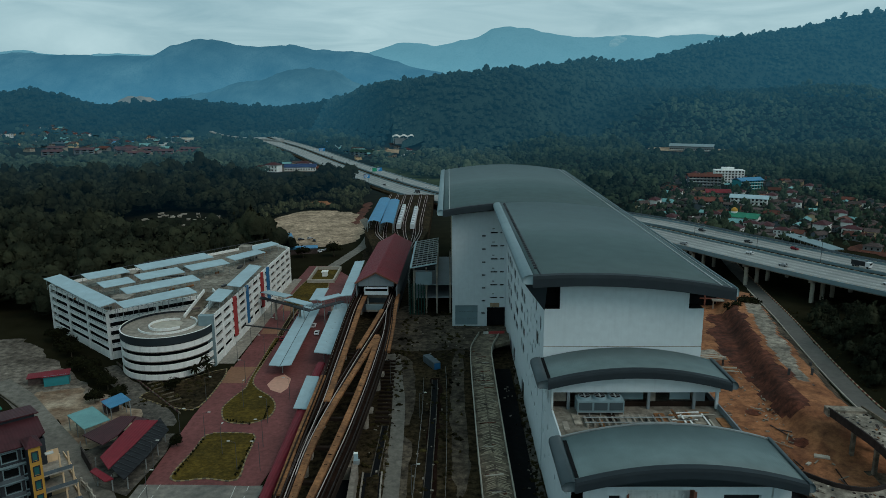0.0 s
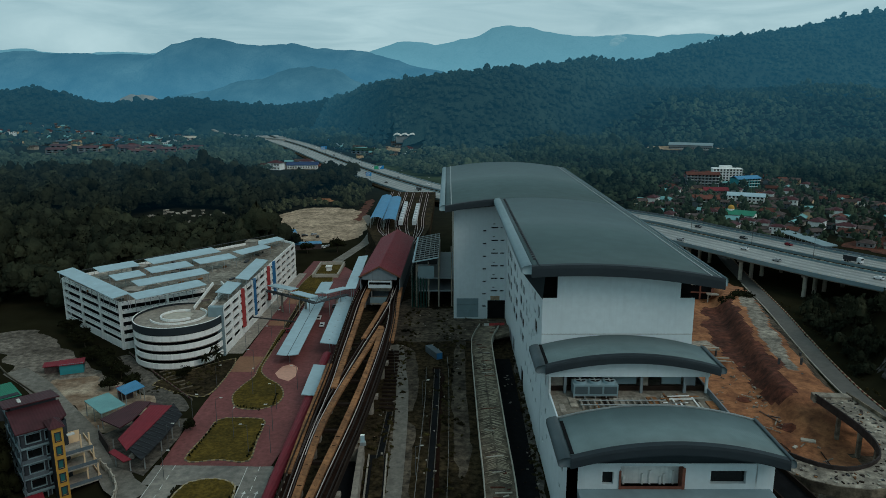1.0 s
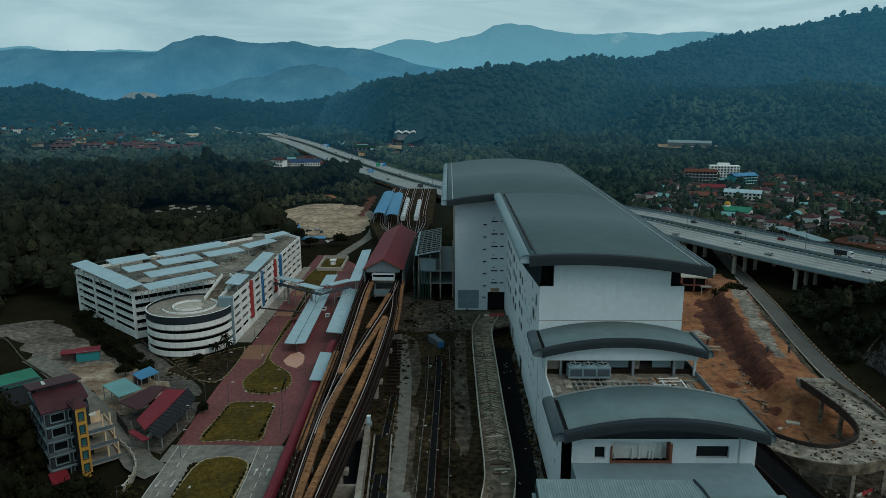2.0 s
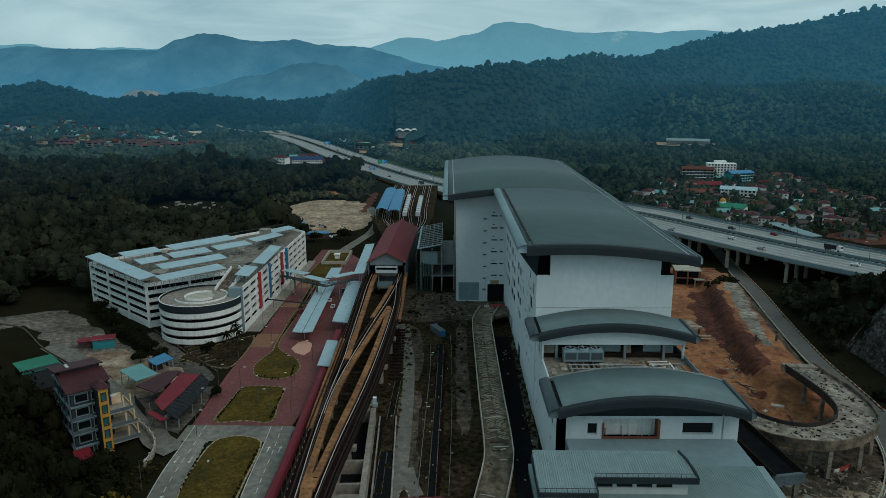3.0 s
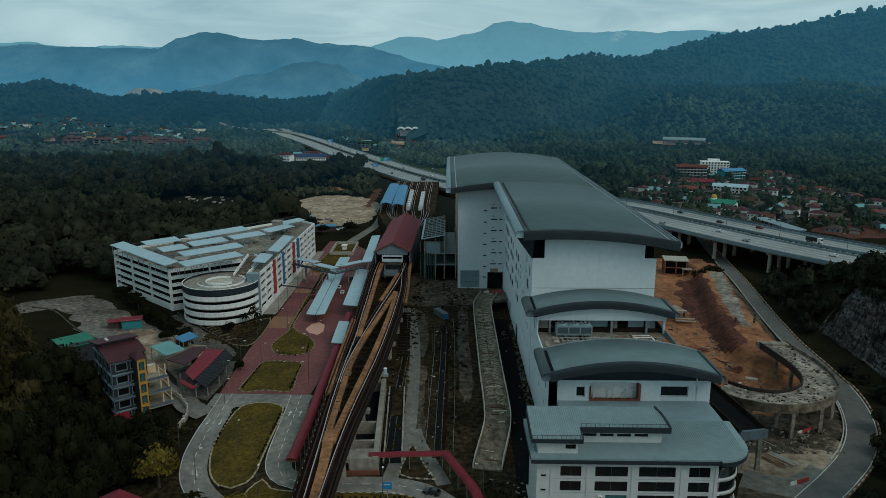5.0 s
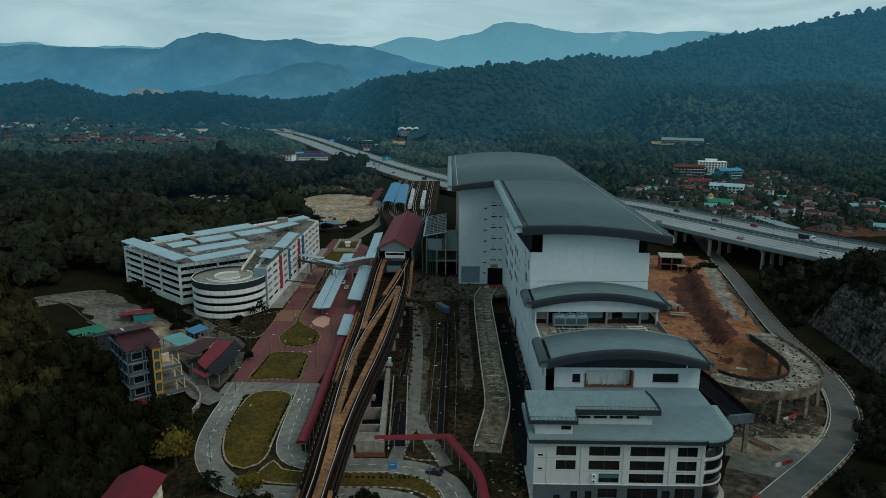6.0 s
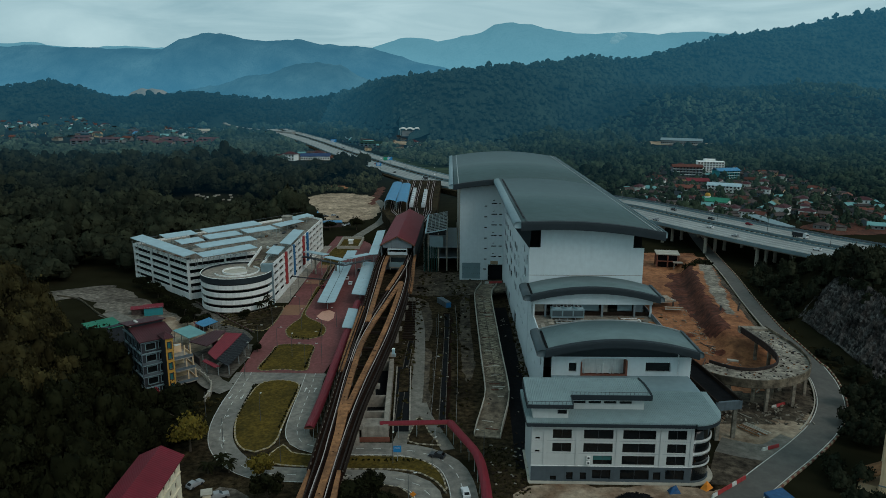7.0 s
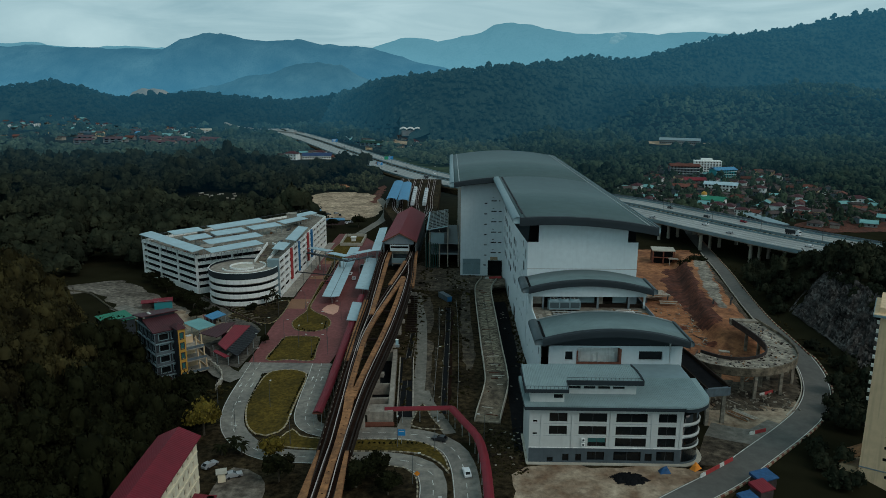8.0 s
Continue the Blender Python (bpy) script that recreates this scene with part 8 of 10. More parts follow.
def woods(name, places, templates, material, label, seed):
    """One object of many crowns: each place is x, y, z of the crown's foot, radius, height."""
    rg = np.random.RandomState(seed)
    vs, fs, base = [], [], 0
    for x, y, z, r, h in places:
        v, f = templates[rg.randint(len(templates))]
        a = rg.uniform(0, 6.28)
        c, s = math.cos(a), math.sin(a)
        w = np.empty_like(v)
        w[:, 0] = (v[:, 0] * c - v[:, 1] * s) * r + x
        w[:, 1] = (v[:, 0] * s + v[:, 1] * c) * r + y
        w[:, 2] = v[:, 2] * h + z
        vs.append(w)
        fs.append(f + base)
        base += len(v)
    v, f = np.concatenate(vs), np.concatenate(fs)
    me = bpy.data.meshes.new(name)
    me.vertices.add(len(v))
    me.vertices.foreach_set("co", v.ravel())
    me.loops.add(f.size)
    me.loops.foreach_set("vertex_index", f.ravel())
    me.polygons.add(len(f))
    me.polygons.foreach_set("loop_start", np.arange(0, f.size, 4, dtype=np.int32))
    me.update(calc_edges=True)
    me.polygons.foreach_set("use_smooth", np.ones(len(f), dtype=bool))
    ob = part(name, me, material)
    tagged(ob, label, "trees", kind="stuff")
    return ob


RS = random.Random(21)
NEAR = [crown_points(RS, 12, 640, 0.05, core=0.8, ring=7, rows=3) for i in range(7)]
SCRUBBY = [crown_points(RS, 6, 150, 0.09, core=0.85) for i in range(6)]
MID = [crown_points(RS, 7, 56, 0.085, ring=7, rows=3, core=0.95) for i in range(10)]
FAR = [crown_points(RS, 2, 16, 0.19, ring=5, core=0.9) for i in range(10)]
HILLY = [crown_points(RS, 1, 2, 0.13, ring=6, core=1.0) for i in range(12)]
TINY = [crown_points(RS, 3, 4, 0.13, ring=5, core=1.0) for i in range(14)]
HW_Y = [p[1] for p in HQ]
HW_X = [p[0] for p in HQ]


def near_highway(x, y, gap):
    if y < 250 or y > 1440:
        return False
    return abs(x - table(y, HW_Y, HW_X)) < gap


def in_poly(x, y, poly):
    c = False
    for (a, b), (d, e) in zip(poly, poly[1:] + poly[:1]):
        if (b > y) != (e > y) and x < (d - a) * (y - b) / (e - b) + a:
            c = not c
    return c


VILLAGE = [(128, 540), (150, 470), (190, 425), (260, 400), (340, 470), (335, 560), (330, 680), (300, 800), (225, 790), (190, 690), (150, 600)]
CEMETERY = [(-228, 440), (-246, 500), (-238, 548), (-196, 540), (-160, 500), (-164, 440)]
CLEAR = [VILLAGE, [(-150, 415), (-155, 480), (-138, 560), (-84, 560), (-60, 500), (-60, 415)], [(-205, 285), (-170, 180), (-112, 165), (-92, 240), (-95, 352), (-172, 272)],
         [(-80, 350), (-85, 420), (-40, 420), (-20, 600), (10, 600), (30, 400)], [(-130, 120), (-125, 190), (-70, 190), (-70, 120)], [(215, 420), (250, 385), (345, 415), (380, 530), (320, 500)],
         [(-128, 560), (-148, 582), (-120, 650), (-80, 640), (-70, 540)], [(262, 985), (262, 1125), (412, 1115), (412, 985)], [(-132, 1020), (-66, 1020), (-66, 1160), (-132, 1160)],
         [(-212, 690), (-150, 680), (-140, 880), (-236, 900)], CEMETERY, [(-168, 985), (-120, 1010), (-70, 1010), (-72, 1110), (-128, 1190), (-168, 1120)],
         [(-640, 930), (-520, 950), (-400, 955), (-395, 1130), (-500, 1090), (-620, 1050)], [(-322, 1215), (-440, 1330), (-548, 1420), (-556, 1535), (-480, 1465), (-330, 1320)]]
TOWNS = [[(-900, 1090), (-700, 1010), (-520, 940), (-480, 1000), (-440, 1330), (-560, 1430), (-1050, 1540), (-1100, 1300)], [(-250, 820), (-160, 820), (-170, 900), (-240, 960)], [(-190, 1040), (-110, 930), (-60, 960), (-70, 1080), (-120, 1150)]]


def scatter(x0, x1, y0, y1, gap, ok, r0, r1, seed, sink=0.3, tall=1.0):
    """A jittered grid of crowns where ok(x, y) holds."""
    rs = random.Random(seed)
    out = []
    y = y0
    while y < y1:
        x = x0 + rs.uniform(0, gap)
        while x < x1:
            px, py = x + rs.uniform(-0.45, 0.45) * gap, y + rs.uniform(-0.45, 0.45) * gap
            if ok(px, py):
                r = rs.uniform(r0, r1) * (1 + 0.35 * noise.noise(Vector((px * 0.02, py * 0.02, 7))))
                if rs.random() < 0.08:
                    r *= 1.35
                h = r * rs.uniform(1.0, 1.8) * tall
                out.append((px, py, land(px, py) + rs.uniform(0.15, 0.9) * r - sink, r, h))
            x += gap * rs.uniform(0.85, 1.15)
        y += gap * 0.9
    return out


def west_wood(x, y):
    if x < -0.66 * (y + 80) - 26:
        return False
    if any(in_poly(x, y, p) for p in CLEAR):
        return False
    if y < 352:
        return x < -164 + max(0, y - 262) * 0.80 - 8 and not (-215 < x and y < 250)
    if y < 420:
        return x < -106
    return x < table(y, [420, 560, 640, 900], [-160, -150, -130, -260]) or (620 < y and x < table(y, HW_Y, HW_X) - 44)


woods("woods_west", scatter(-620, -92, 252, 760, 10.2, west_wood, 4.6, 10.2, 31, tall=0.85), MID, M_FOREST, "dense dark green wood behind the car park", 41)


LOT = [(-145, 436), (-156, 482), (-132, 556), (-84, 552), (-68, 505), (-66, 432), (-100, 414)]


def lot_scrub(x, y):
    return not in_poly(x, y, LOT) and not in_poly(x, y, [(-142, 572), (-142, 608), (-108, 608), (-108, 572)]) and not near_highway(x, y, 40) and x < table(y, [395, 430, 520, 640], [-82, -76, -84, -88]) and not (x > -112 and y < 425) and x > -170


woods("woods_lot", scatter(-170, -70, 398, 660, 6.0, lot_scrub, 1.8, 4.0, 61), MID, M_LOTLEAF, "scrubby trees round the cleared lot", 62)


def slope_wood(x, y):
    if x < -0.66 * (y + 80) - 20:
        return False
    if in_poly(x, y, [(-146, 168), (-150, 205), (-100, 205), (-100, 160), (-120, 162)]):
        return False
    if in_poly(x, y, [(-101, 134), (-119, 151), (-107, 166), (-89, 150), (-88, 138)]):
        return False
    if y > 118:
        return x < slope_foot(y) + 3
    return x < -80 - max(0, 85 - y) * 0.0 and not (-82 < x and y < 90)


def upper_slope(x, y):
    return x < slope_foot(y) - 14 - 0.35 * max(0, 110 - y) + 6 * noise.noise(Vector((x * 0.06, y * 0.06, 1)))


# the dark leaf material here stands in for shade at the slope's foot
woods("woods_hollow", scatter(-150, -78, 20, 160, 6.0, lambda x, y: slope_wood(x, y) and not upper_slope(x, y), 3.6, 5.8, 132, tall=1.15), NEAR, M_LEAF, "trees at the foot of the slope, leaves darkened as shade", 142)
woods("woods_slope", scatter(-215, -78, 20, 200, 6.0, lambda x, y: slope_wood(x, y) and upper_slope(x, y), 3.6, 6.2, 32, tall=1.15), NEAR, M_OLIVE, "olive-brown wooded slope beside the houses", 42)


def east_wood(x, y):
    if y > 282 or x > 0.66 * (y + 80) + 14:
        return False
    if 126 < x < 145 and 150 < y < 214:
        return False
    return x > table(y, [118, 152, 185, 230, 282], [118, 123, 125, 130, 138])


woods("woods_east", scatter(112, 235, 118, 285, 5.4, east_wood, 2.6, 4.4, 33, 1.2), SCRUBBY, M_FOREST, "dark trees and scrub on the hill above the rock cutting", 43)
woods("woods_low", scatter(84, 150, 78, 150, 5.0, lambda x, y: x > 118 - (150 - y) * 0.62 + 4 and not (90 < x < 140 and y < 108 and x > 95), 2.2, 3.8, 36), SCRUBBY, M_FOREST, "scrub trees between the road and the tower", 46)


def hill_wood(x, y):
    if near_highway(x, y, 46 if y < 1300 else 26) or any(in_poly(x, y, p) for p in CLEAR):
        return False
    if any(in_poly(x, y, p) for p in TOWNS) and noise.noise(Vector((x * 0.045, y * 0.03, 5))) < 0.2:
        return False
    if y < 760:
        if x < table(y, HW_Y, HW_X) + 46:
            return False
        return noise.noise(Vector((x * 0.02, y * 0.02, 3))) > -0.45
    return y / table(x / y, RIDGE_R, RIDGE_Y) < 1.06 and abs(x) < 0.74 * y + 60


def on_hill(x, y):
    return y / table(x / y, RIDGE_R, RIDGE_Y) > table(x / y, [-0.05, 0.10], [0.86, 0.78])


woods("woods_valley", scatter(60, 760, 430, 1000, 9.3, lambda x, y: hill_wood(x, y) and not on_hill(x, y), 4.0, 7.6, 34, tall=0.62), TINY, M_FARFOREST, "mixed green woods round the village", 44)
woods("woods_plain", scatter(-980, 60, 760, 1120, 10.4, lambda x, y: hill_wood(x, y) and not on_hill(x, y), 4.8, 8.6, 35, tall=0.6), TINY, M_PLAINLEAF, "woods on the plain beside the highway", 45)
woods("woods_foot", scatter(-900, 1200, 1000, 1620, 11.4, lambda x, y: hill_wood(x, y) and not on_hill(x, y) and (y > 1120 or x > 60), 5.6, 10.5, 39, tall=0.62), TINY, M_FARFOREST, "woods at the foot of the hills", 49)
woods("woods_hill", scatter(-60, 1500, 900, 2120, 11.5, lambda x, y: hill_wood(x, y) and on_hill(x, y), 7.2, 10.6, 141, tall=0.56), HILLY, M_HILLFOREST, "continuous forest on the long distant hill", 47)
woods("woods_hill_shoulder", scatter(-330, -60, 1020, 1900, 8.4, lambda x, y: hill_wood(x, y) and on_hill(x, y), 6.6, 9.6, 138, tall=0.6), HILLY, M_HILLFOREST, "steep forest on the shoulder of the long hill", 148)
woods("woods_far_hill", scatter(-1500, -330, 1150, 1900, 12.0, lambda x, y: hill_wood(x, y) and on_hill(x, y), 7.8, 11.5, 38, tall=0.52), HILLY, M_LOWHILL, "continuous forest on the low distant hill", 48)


def hill_fill(first, last, material, label):
    """A sheet with painted haze, raised over the distant hills to fill gaps between the crowns."""
    m = Mesh()
    keep = {}
    for j in range(62):
        for i in range(first, last):
            x, y = -1600 + 20 * i, 880 + 21 * j
            if on_hill(x, y) and abs(x) < 0.78 * y + 80 and not near_highway(x, y, 30):
                q = []
                for c in ((i, j), (i + 1, j), (i + 1, j + 1), (i, j + 1)):
                    if c not in keep:
                        keep[c] = len(m.v)
                        px, py = -1600 + 20 * c[0], 880 + 21 * c[1]
                        m.v.append((px, py, land(px, py) + 4.2))
                    q.append(keep[c])
                m.f.append(tuple(q))
    single("backdrop_hill_floor", m, material, label, "hills", "structure", smooth_faces=True)


hill_fill(63, 160, M_HILLFOREST, "hazed filler sheet under the long hill forest")
hill_fill(0, 63, M_LOWHILL, "hazed filler sheet under the low hill forest")


def tree(x, y, h, r, material, label, seed, name="tree"):
    rs = random.Random(seed)
    z = land(x, y) - 0.1
    tr = thing(name, label, "tree", (x, y, z), 0)
    m = Mesh().tube((0, 0, 0), (0.1, 0.05, h * 0.55), 0.035 * h, 0.02 * h, 9)
    for i in range(6):
        a = i * 1.05 + rs.uniform(-0.3, 0.3)
        b = Vector((0.1, 0.05, h * rs.uniform(0.35, 0.55)))
        m.tube(b, b + Vector((math.cos(a) * r * 0.6, math.sin(a) * r * 0.6, h * 0.25)), 0.014 * h, 0.005 * h, 6)
    part("trunk", m, M_BARK, tr)
    v, f = crown_points(rs, 10, 900, 0.07, ring=8, rows=3)
    v = v * np.array([r, r, h * 0.62], np.float32) + np.array([0, 0, h * 0.36], np.float32)
    me = bpy.data.meshes.new("crown")
    me.from_pydata(v.tolist(), [], f.tolist())
    part("crown", me, material, tr)
    return tr


for i, (x, y, h, r, m_, l) in enumerate(((-73.5, 100.5, 11, 5.6, M_YLEAF, "broad yellow-green tree beside the ring road"), (-78.5, 108, 11, 5.5, M_LEAF, "dark spreading tree below the villa"), (-84, 118, 12, 6, M_LEAF, "dark spreading tree below the villa"),
                                         (-51, 88.5, 6.5, 3.6, M_YLEAF, "small bushy tree on the verge"), (-28, 76, 8, 5.2, M_LEAF, "dense tree on the loop island"), (-23.5, 81, 6.5, 3.8, M_LEAF, "small tree on the loop island"),
                                         (-20, 73, 7, 4.0, M_LEAF, "small tree on the loop island"), (-47, 78, 8, 4.5, M_LEAF, "dark tree beside the viaduct"), (-119, 213, 6, 4.2, M_LEAF, "bushy tree by the yard"),
                                         (-113, 208, 5.5, 3.8, M_LEAF, "bushy tree by the yard"), (-124, 219, 6, 4, M_LEAF, "bushy tree by the yard"), (-106, 201, 5, 3.6, M_LEAF, "bushy tree by the yard"), (-112, 198, 5, 3.4, M_LEAF, "bushy tree by the yard"), (-131, 224, 5.5, 4, M_LEAF, "bushy tree by the yard"),
                                         (-92, 208, 4.5, 3, M_LEAF, "low tree by the spiral ramp"), (-76.5, 172, 3.5, 2.0, M_LEAF, "clipped shrub at the plaza edge"), (-75, 395, 9, 6, M_LEAF, "round tree by the depot road"), (-92, 392, 7, 4.5, M_LEAF, "small tree by the cleared lot"),
                                         (118, 292, 8, 6, M_LEAF, "bushy tree by the site track"), (112, 288, 7, 5, M_LEAF, "bushy tree by the site track"), (-140, 236, 6, 4.4, M_LEAF, "bushy tree by the yard"), (-146, 243, 6, 4.4, M_LEAF, "bushy tree by the yard"), (-154, 252, 6, 4.6, M_LEAF, "bushy tree by the yard"))):
    tree(x, y, h, r, m_, l, 100 + i)


def palm(x, y, h, seed):
    rs = random.Random(seed)
    pa = thing("palm_tree", "fan palm with drooping fronds", "palm", (x, y, land(x, y) - 0.1), 0, "palms")
    part("trunk", Mesh().tube((0, 0, 0), (0.1, 0, h), 0.2, 0.15, 8), M_BARK, pa)
    for i in range(14):
        a, e = i * 0.449 * 3 + rs.uniform(-0.2, 0.2), rs.uniform(0.1, 1.0)
        m = Mesh()
        L, prev = rs.uniform(2.0, 2.8), None
        for j in range(6):
            t = j / 5
            c = Vector((math.cos(a) * L * t, math.sin(a) * L * t, h + e * L * t - 1.5 * L * t * t * 0.6))
            s = Vector((-math.sin(a), math.cos(a), 0)) * (0.45 * math.sin(math.pi * (0.15 + 0.8 * t)))
            row = [c - s - Vector((0, 0, 0.15)), c, c + s - Vector((0, 0, 0.15))]
            k = len(m.v)
            m.v += [tuple(p) for p in row]
            if j:
                m.f += [(k - 3, k - 2, k + 1, k), (k - 2, k - 1, k + 2, k + 1)]
        part("frond", m, M_LEAF, pa)


for i, (x, y, h) in enumerate(((-62.5, 92.5, 3.2), (-65, 90, 2.6), (-60, 90.5, 2.8), (-87.5, 223, 5.5), (-84.5, 219, 4.6), (-88.5, 217, 4.2))):
    palm(x, y, h, i)


VERGE = [(p[0] + e, p[1]) for o, e in ((5.4, 0.5), (6.6, 1.0), (-5.0, -0.3), (-6.0, -1.0)) for p in sides(smooth(EAST, 2.0), o) if 150 < p[1] < 300]


def shrubs():
    rs = random.Random(77)
    out = []
    for x0, y0, x1, y1, n in ((-70.2, 228, -71.0, 296, 46), (-71, 157, -70.6, 177, 12), (-56, 157, -57, 177, 12), (-69, 142, -67, 118, 12), (-54.5, 140, -53.6, 112, 16), (-57.6, 188, -58.6, 197, 8), (-32, 97, -12, 97.5, 14), (-68, 187, -60, 184.6, 8)):
        for i in range(n):
            t = (i + rs.uniform(-0.2, 0.2)) / n
            out.append((x0 + (x1 - x0) * t, y0 + (y1 - y0) * t, 0.2, rs.uniform(0.3, 0.6), rs.uniform(0.5, 1.0)))
    woods("shrubs", out, FAR, M_LEAF, "small clipped shrubs along the kerbs", 51)
    wild = []
    for i in range(1250):
        x, y = rs.choice(((rs.uniform(-11, -1), rs.uniform(112, 262)), (rs.uniform(-25, -18), rs.uniform(205, 290)), (rs.uniform(3, 12), rs.uniform(96, 106)), (rs.uniform(5, 14), rs.uniform(82, 100)), (rs.uniform(108, 112), rs.uniform(186, 214)), (rs.uniform(-20, 0), rs.uniform(262, 340)),
                          (rs.uniform(-100, -82), rs.uniform(196, 222)), (rs.uniform(-26, -18), rs.uniform(120, 205)), rs.choice(VERGE), (rs.uniform(16.4, 18.4), rs.uniform(100, 230)), (rs.uniform(-86, -76), rs.uniform(104, 134))))
        if abs(x + 16) < 3.2:
            continue
        k = 0.45 if x > 0 and y < 110 else 0.75
        wild.append((x, y, land(x, y) - 0.2, k * rs.uniform(0.5, 1.9), k * rs.uniform(0.4, 1.5)))
    woods("scrub", wild, FAR, M_OLIVE, "weedy scrub on the waste ground", 52)


shrubs()


# ---- villages and distance ----
def house_model(w, d, h, roof_mat, wall_mat, kind, label):
    ho = thing("house", label, "house", group="village houses")
    part("wall", Mesh().box(-w / 2, -d / 2, -2, w / 2, d / 2, h), wall_mat, ho)
    if kind == "gable":
        part("roof", gable(Mesh(), -w / 2 - 0.7, w / 2 + 0.7, -d / 2 - 0.8, d / 2 + 0.8, h - 0.1, h + d * 0.27, "x"), roof_mat, ho)
        for x in (-w / 2, w / 2):
            part("gable_end", Mesh().add([(x, -d / 2, h), (x, d / 2, h), (x, 0, h + d * 0.22)], [(0, 1, 2)]), wall_mat, ho)
    elif kind == "hip":
        e, r = h - 0.1, h + d * 0.25
        a, b, k = w / 2 + 0.8, d / 2 + 0.8, max(0.1, w / 2 - d / 2)
        part("roof", Mesh().add([(-a, -b, e), (a, -b, e), (a, b, e), (-a, b, e), (-k, 0, r), (k, 0, r)], [(0, 1, 5, 4), (1, 2, 5), (2, 3, 4, 5), (3, 0, 4), (3, 2, 1, 0)]), roof_mat, ho)
    else:
        part("roof", Mesh().prism([(-w / 2 - 0.5, -d / 2 - 0.5), (w / 2 + 0.5, -d / 2 - 0.5), (w / 2 + 0.5, d / 2 + 0.5), (-w / 2 - 0.5, d / 2 + 0.5)], h, lambda x, y: h + 0.3 + 0.06 * (y + d / 2)), roof_mat, ho)
    for k in range(max(1, int(h / 3))):
        for j in range(max(2, int(w / 3.2))):
            x = -w / 2 + w * (j + 0.5) / max(2, int(w / 3.2))
            part("window", Mesh().box(x - 0.6, -d / 2 - 0.06, 1.0 + 3 * k, x + 0.6, -d / 2 - 0.01, 2.3 + 3 * k), M_GLASS, ho)
    return ho


HOUSES = [house_model(11, 8, 3.4, M_TILE, M_HOUSE, "gable", "small village house with a clay tile roof"), house_model(12, 9, 3.6, M_RUST, M_HOUSE, "hip", "village house with a rusty hipped roof"),
          house_model(13, 9, 6.4, M_MAROON, M_OFFWHITE, "hip", "two-storey house with a maroon roof"), house_model(10, 9, 6.0, M_RUST, M_BLUEGREY, "gable", "two-storey grey house with a rusted roof"),
          house_model(14, 9, 3.6, M_RUST, M_CONC, "flat", "low shed with a rusted sheet roof"), house_model(12, 8, 3.4, M_TEALROOF, M_HOUSE, "gable", "village house with a faded teal roof"),
          house_model(13, 10, 6.2, M_RUST, M_CREAM, "gable", "two-storey cream house with a rusted roof"), house_model(10, 8, 3.2, M_DARKTILE, M_HOUSE, "hip", "small house with a dark roof")]
HOME = [ob.name for ob in HOUSES]


def settle(src, x, y, turn, s=1.0, z=None):
    m = pose(x, y, land(x, y) if z is None else z, 0, 0, turn) @ Matrix.Scale(s, 4)
    if src.name not in used:
        used.add(src.name)
        src.matrix_world = m
        return src
    return copy_thing(src, m)


rv = random.Random(60)
spots = []
tries = 0
BIG = [(222, 634, 14), (197, 578, 14), (232, 588, 20), (228, 690, 26), (258, 668, 24), (263, 722, 22), (197, 508, 18), (205, 424, 22)]
while len(spots) < 210 and tries < 14000:
    tries += 1
    x, y = rv.uniform(130, 345), rv.uniform(410, 780)
    if not in_poly(x, y, VILLAGE) or near_highway(x, y, 40) or any((x - a) ** 2 + (y - b) ** 2 < 66 for a, b in spots) or any((x - a) ** 2 + (y - b) ** 2 < r * r for a, b, r in BIG):
        continue
    spots.append((x, y))
    k = rv.choices(range(8), (2, 4, 3, 3, 4, 2, 1, 3))[0]
    settle(HOUSES[k], x, y, rv.choice((-35, -28, 55, 62, 10)) + rv.uniform(-8, 8), rv.uniform(0.7, 1.0))


def big_building(name, label, x, y, turn, w, d, h, roof, wall, pitched=True, storeys=3):
    w, d, h = w * 0.82, d * 0.82, h * 0.82
    bb = thing(name, label, "building", (x, y, land(x, y)), turn)
    part("wall", Mesh().box(-w / 2, -d / 2, -2, w / 2, d / 2, h), wall, bb)
    if pitched:
        part("roof", gable(Mesh(), -w / 2 - 1, w / 2 + 1, -d / 2 - 1, d / 2 + 1, h, h + d * 0.2, "x"), roof, bb)
    else:
        part("roof", Mesh().box(-w / 2 - 0.4, -d / 2 - 0.4, h, w / 2 + 0.4, d / 2 + 0.4, h + 0.5).box(-w / 4, -d / 4, h + 0.5, w / 6, d / 4, h + 3), roof, bb)
    for k in range(storeys):
        z = h * (k + 0.35) / storeys
        for j in range(int(w / 3)):
            xx = -w / 2 + w * (j + 0.5) / int(w / 3)
            part("window", Mesh().box(xx - 0.8, -d / 2 - 0.1, z, xx + 0.8, -d / 2 - 0.02, z + 1.5), M_GLASS, bb)
        part("ledge", Mesh().box(-w / 2 - 0.1, -d / 2 - 0.5, z - 0.5, w / 2 + 0.1, -d / 2 - 0.02, z - 0.2), M_OFFWHITE, bb)
    return bb


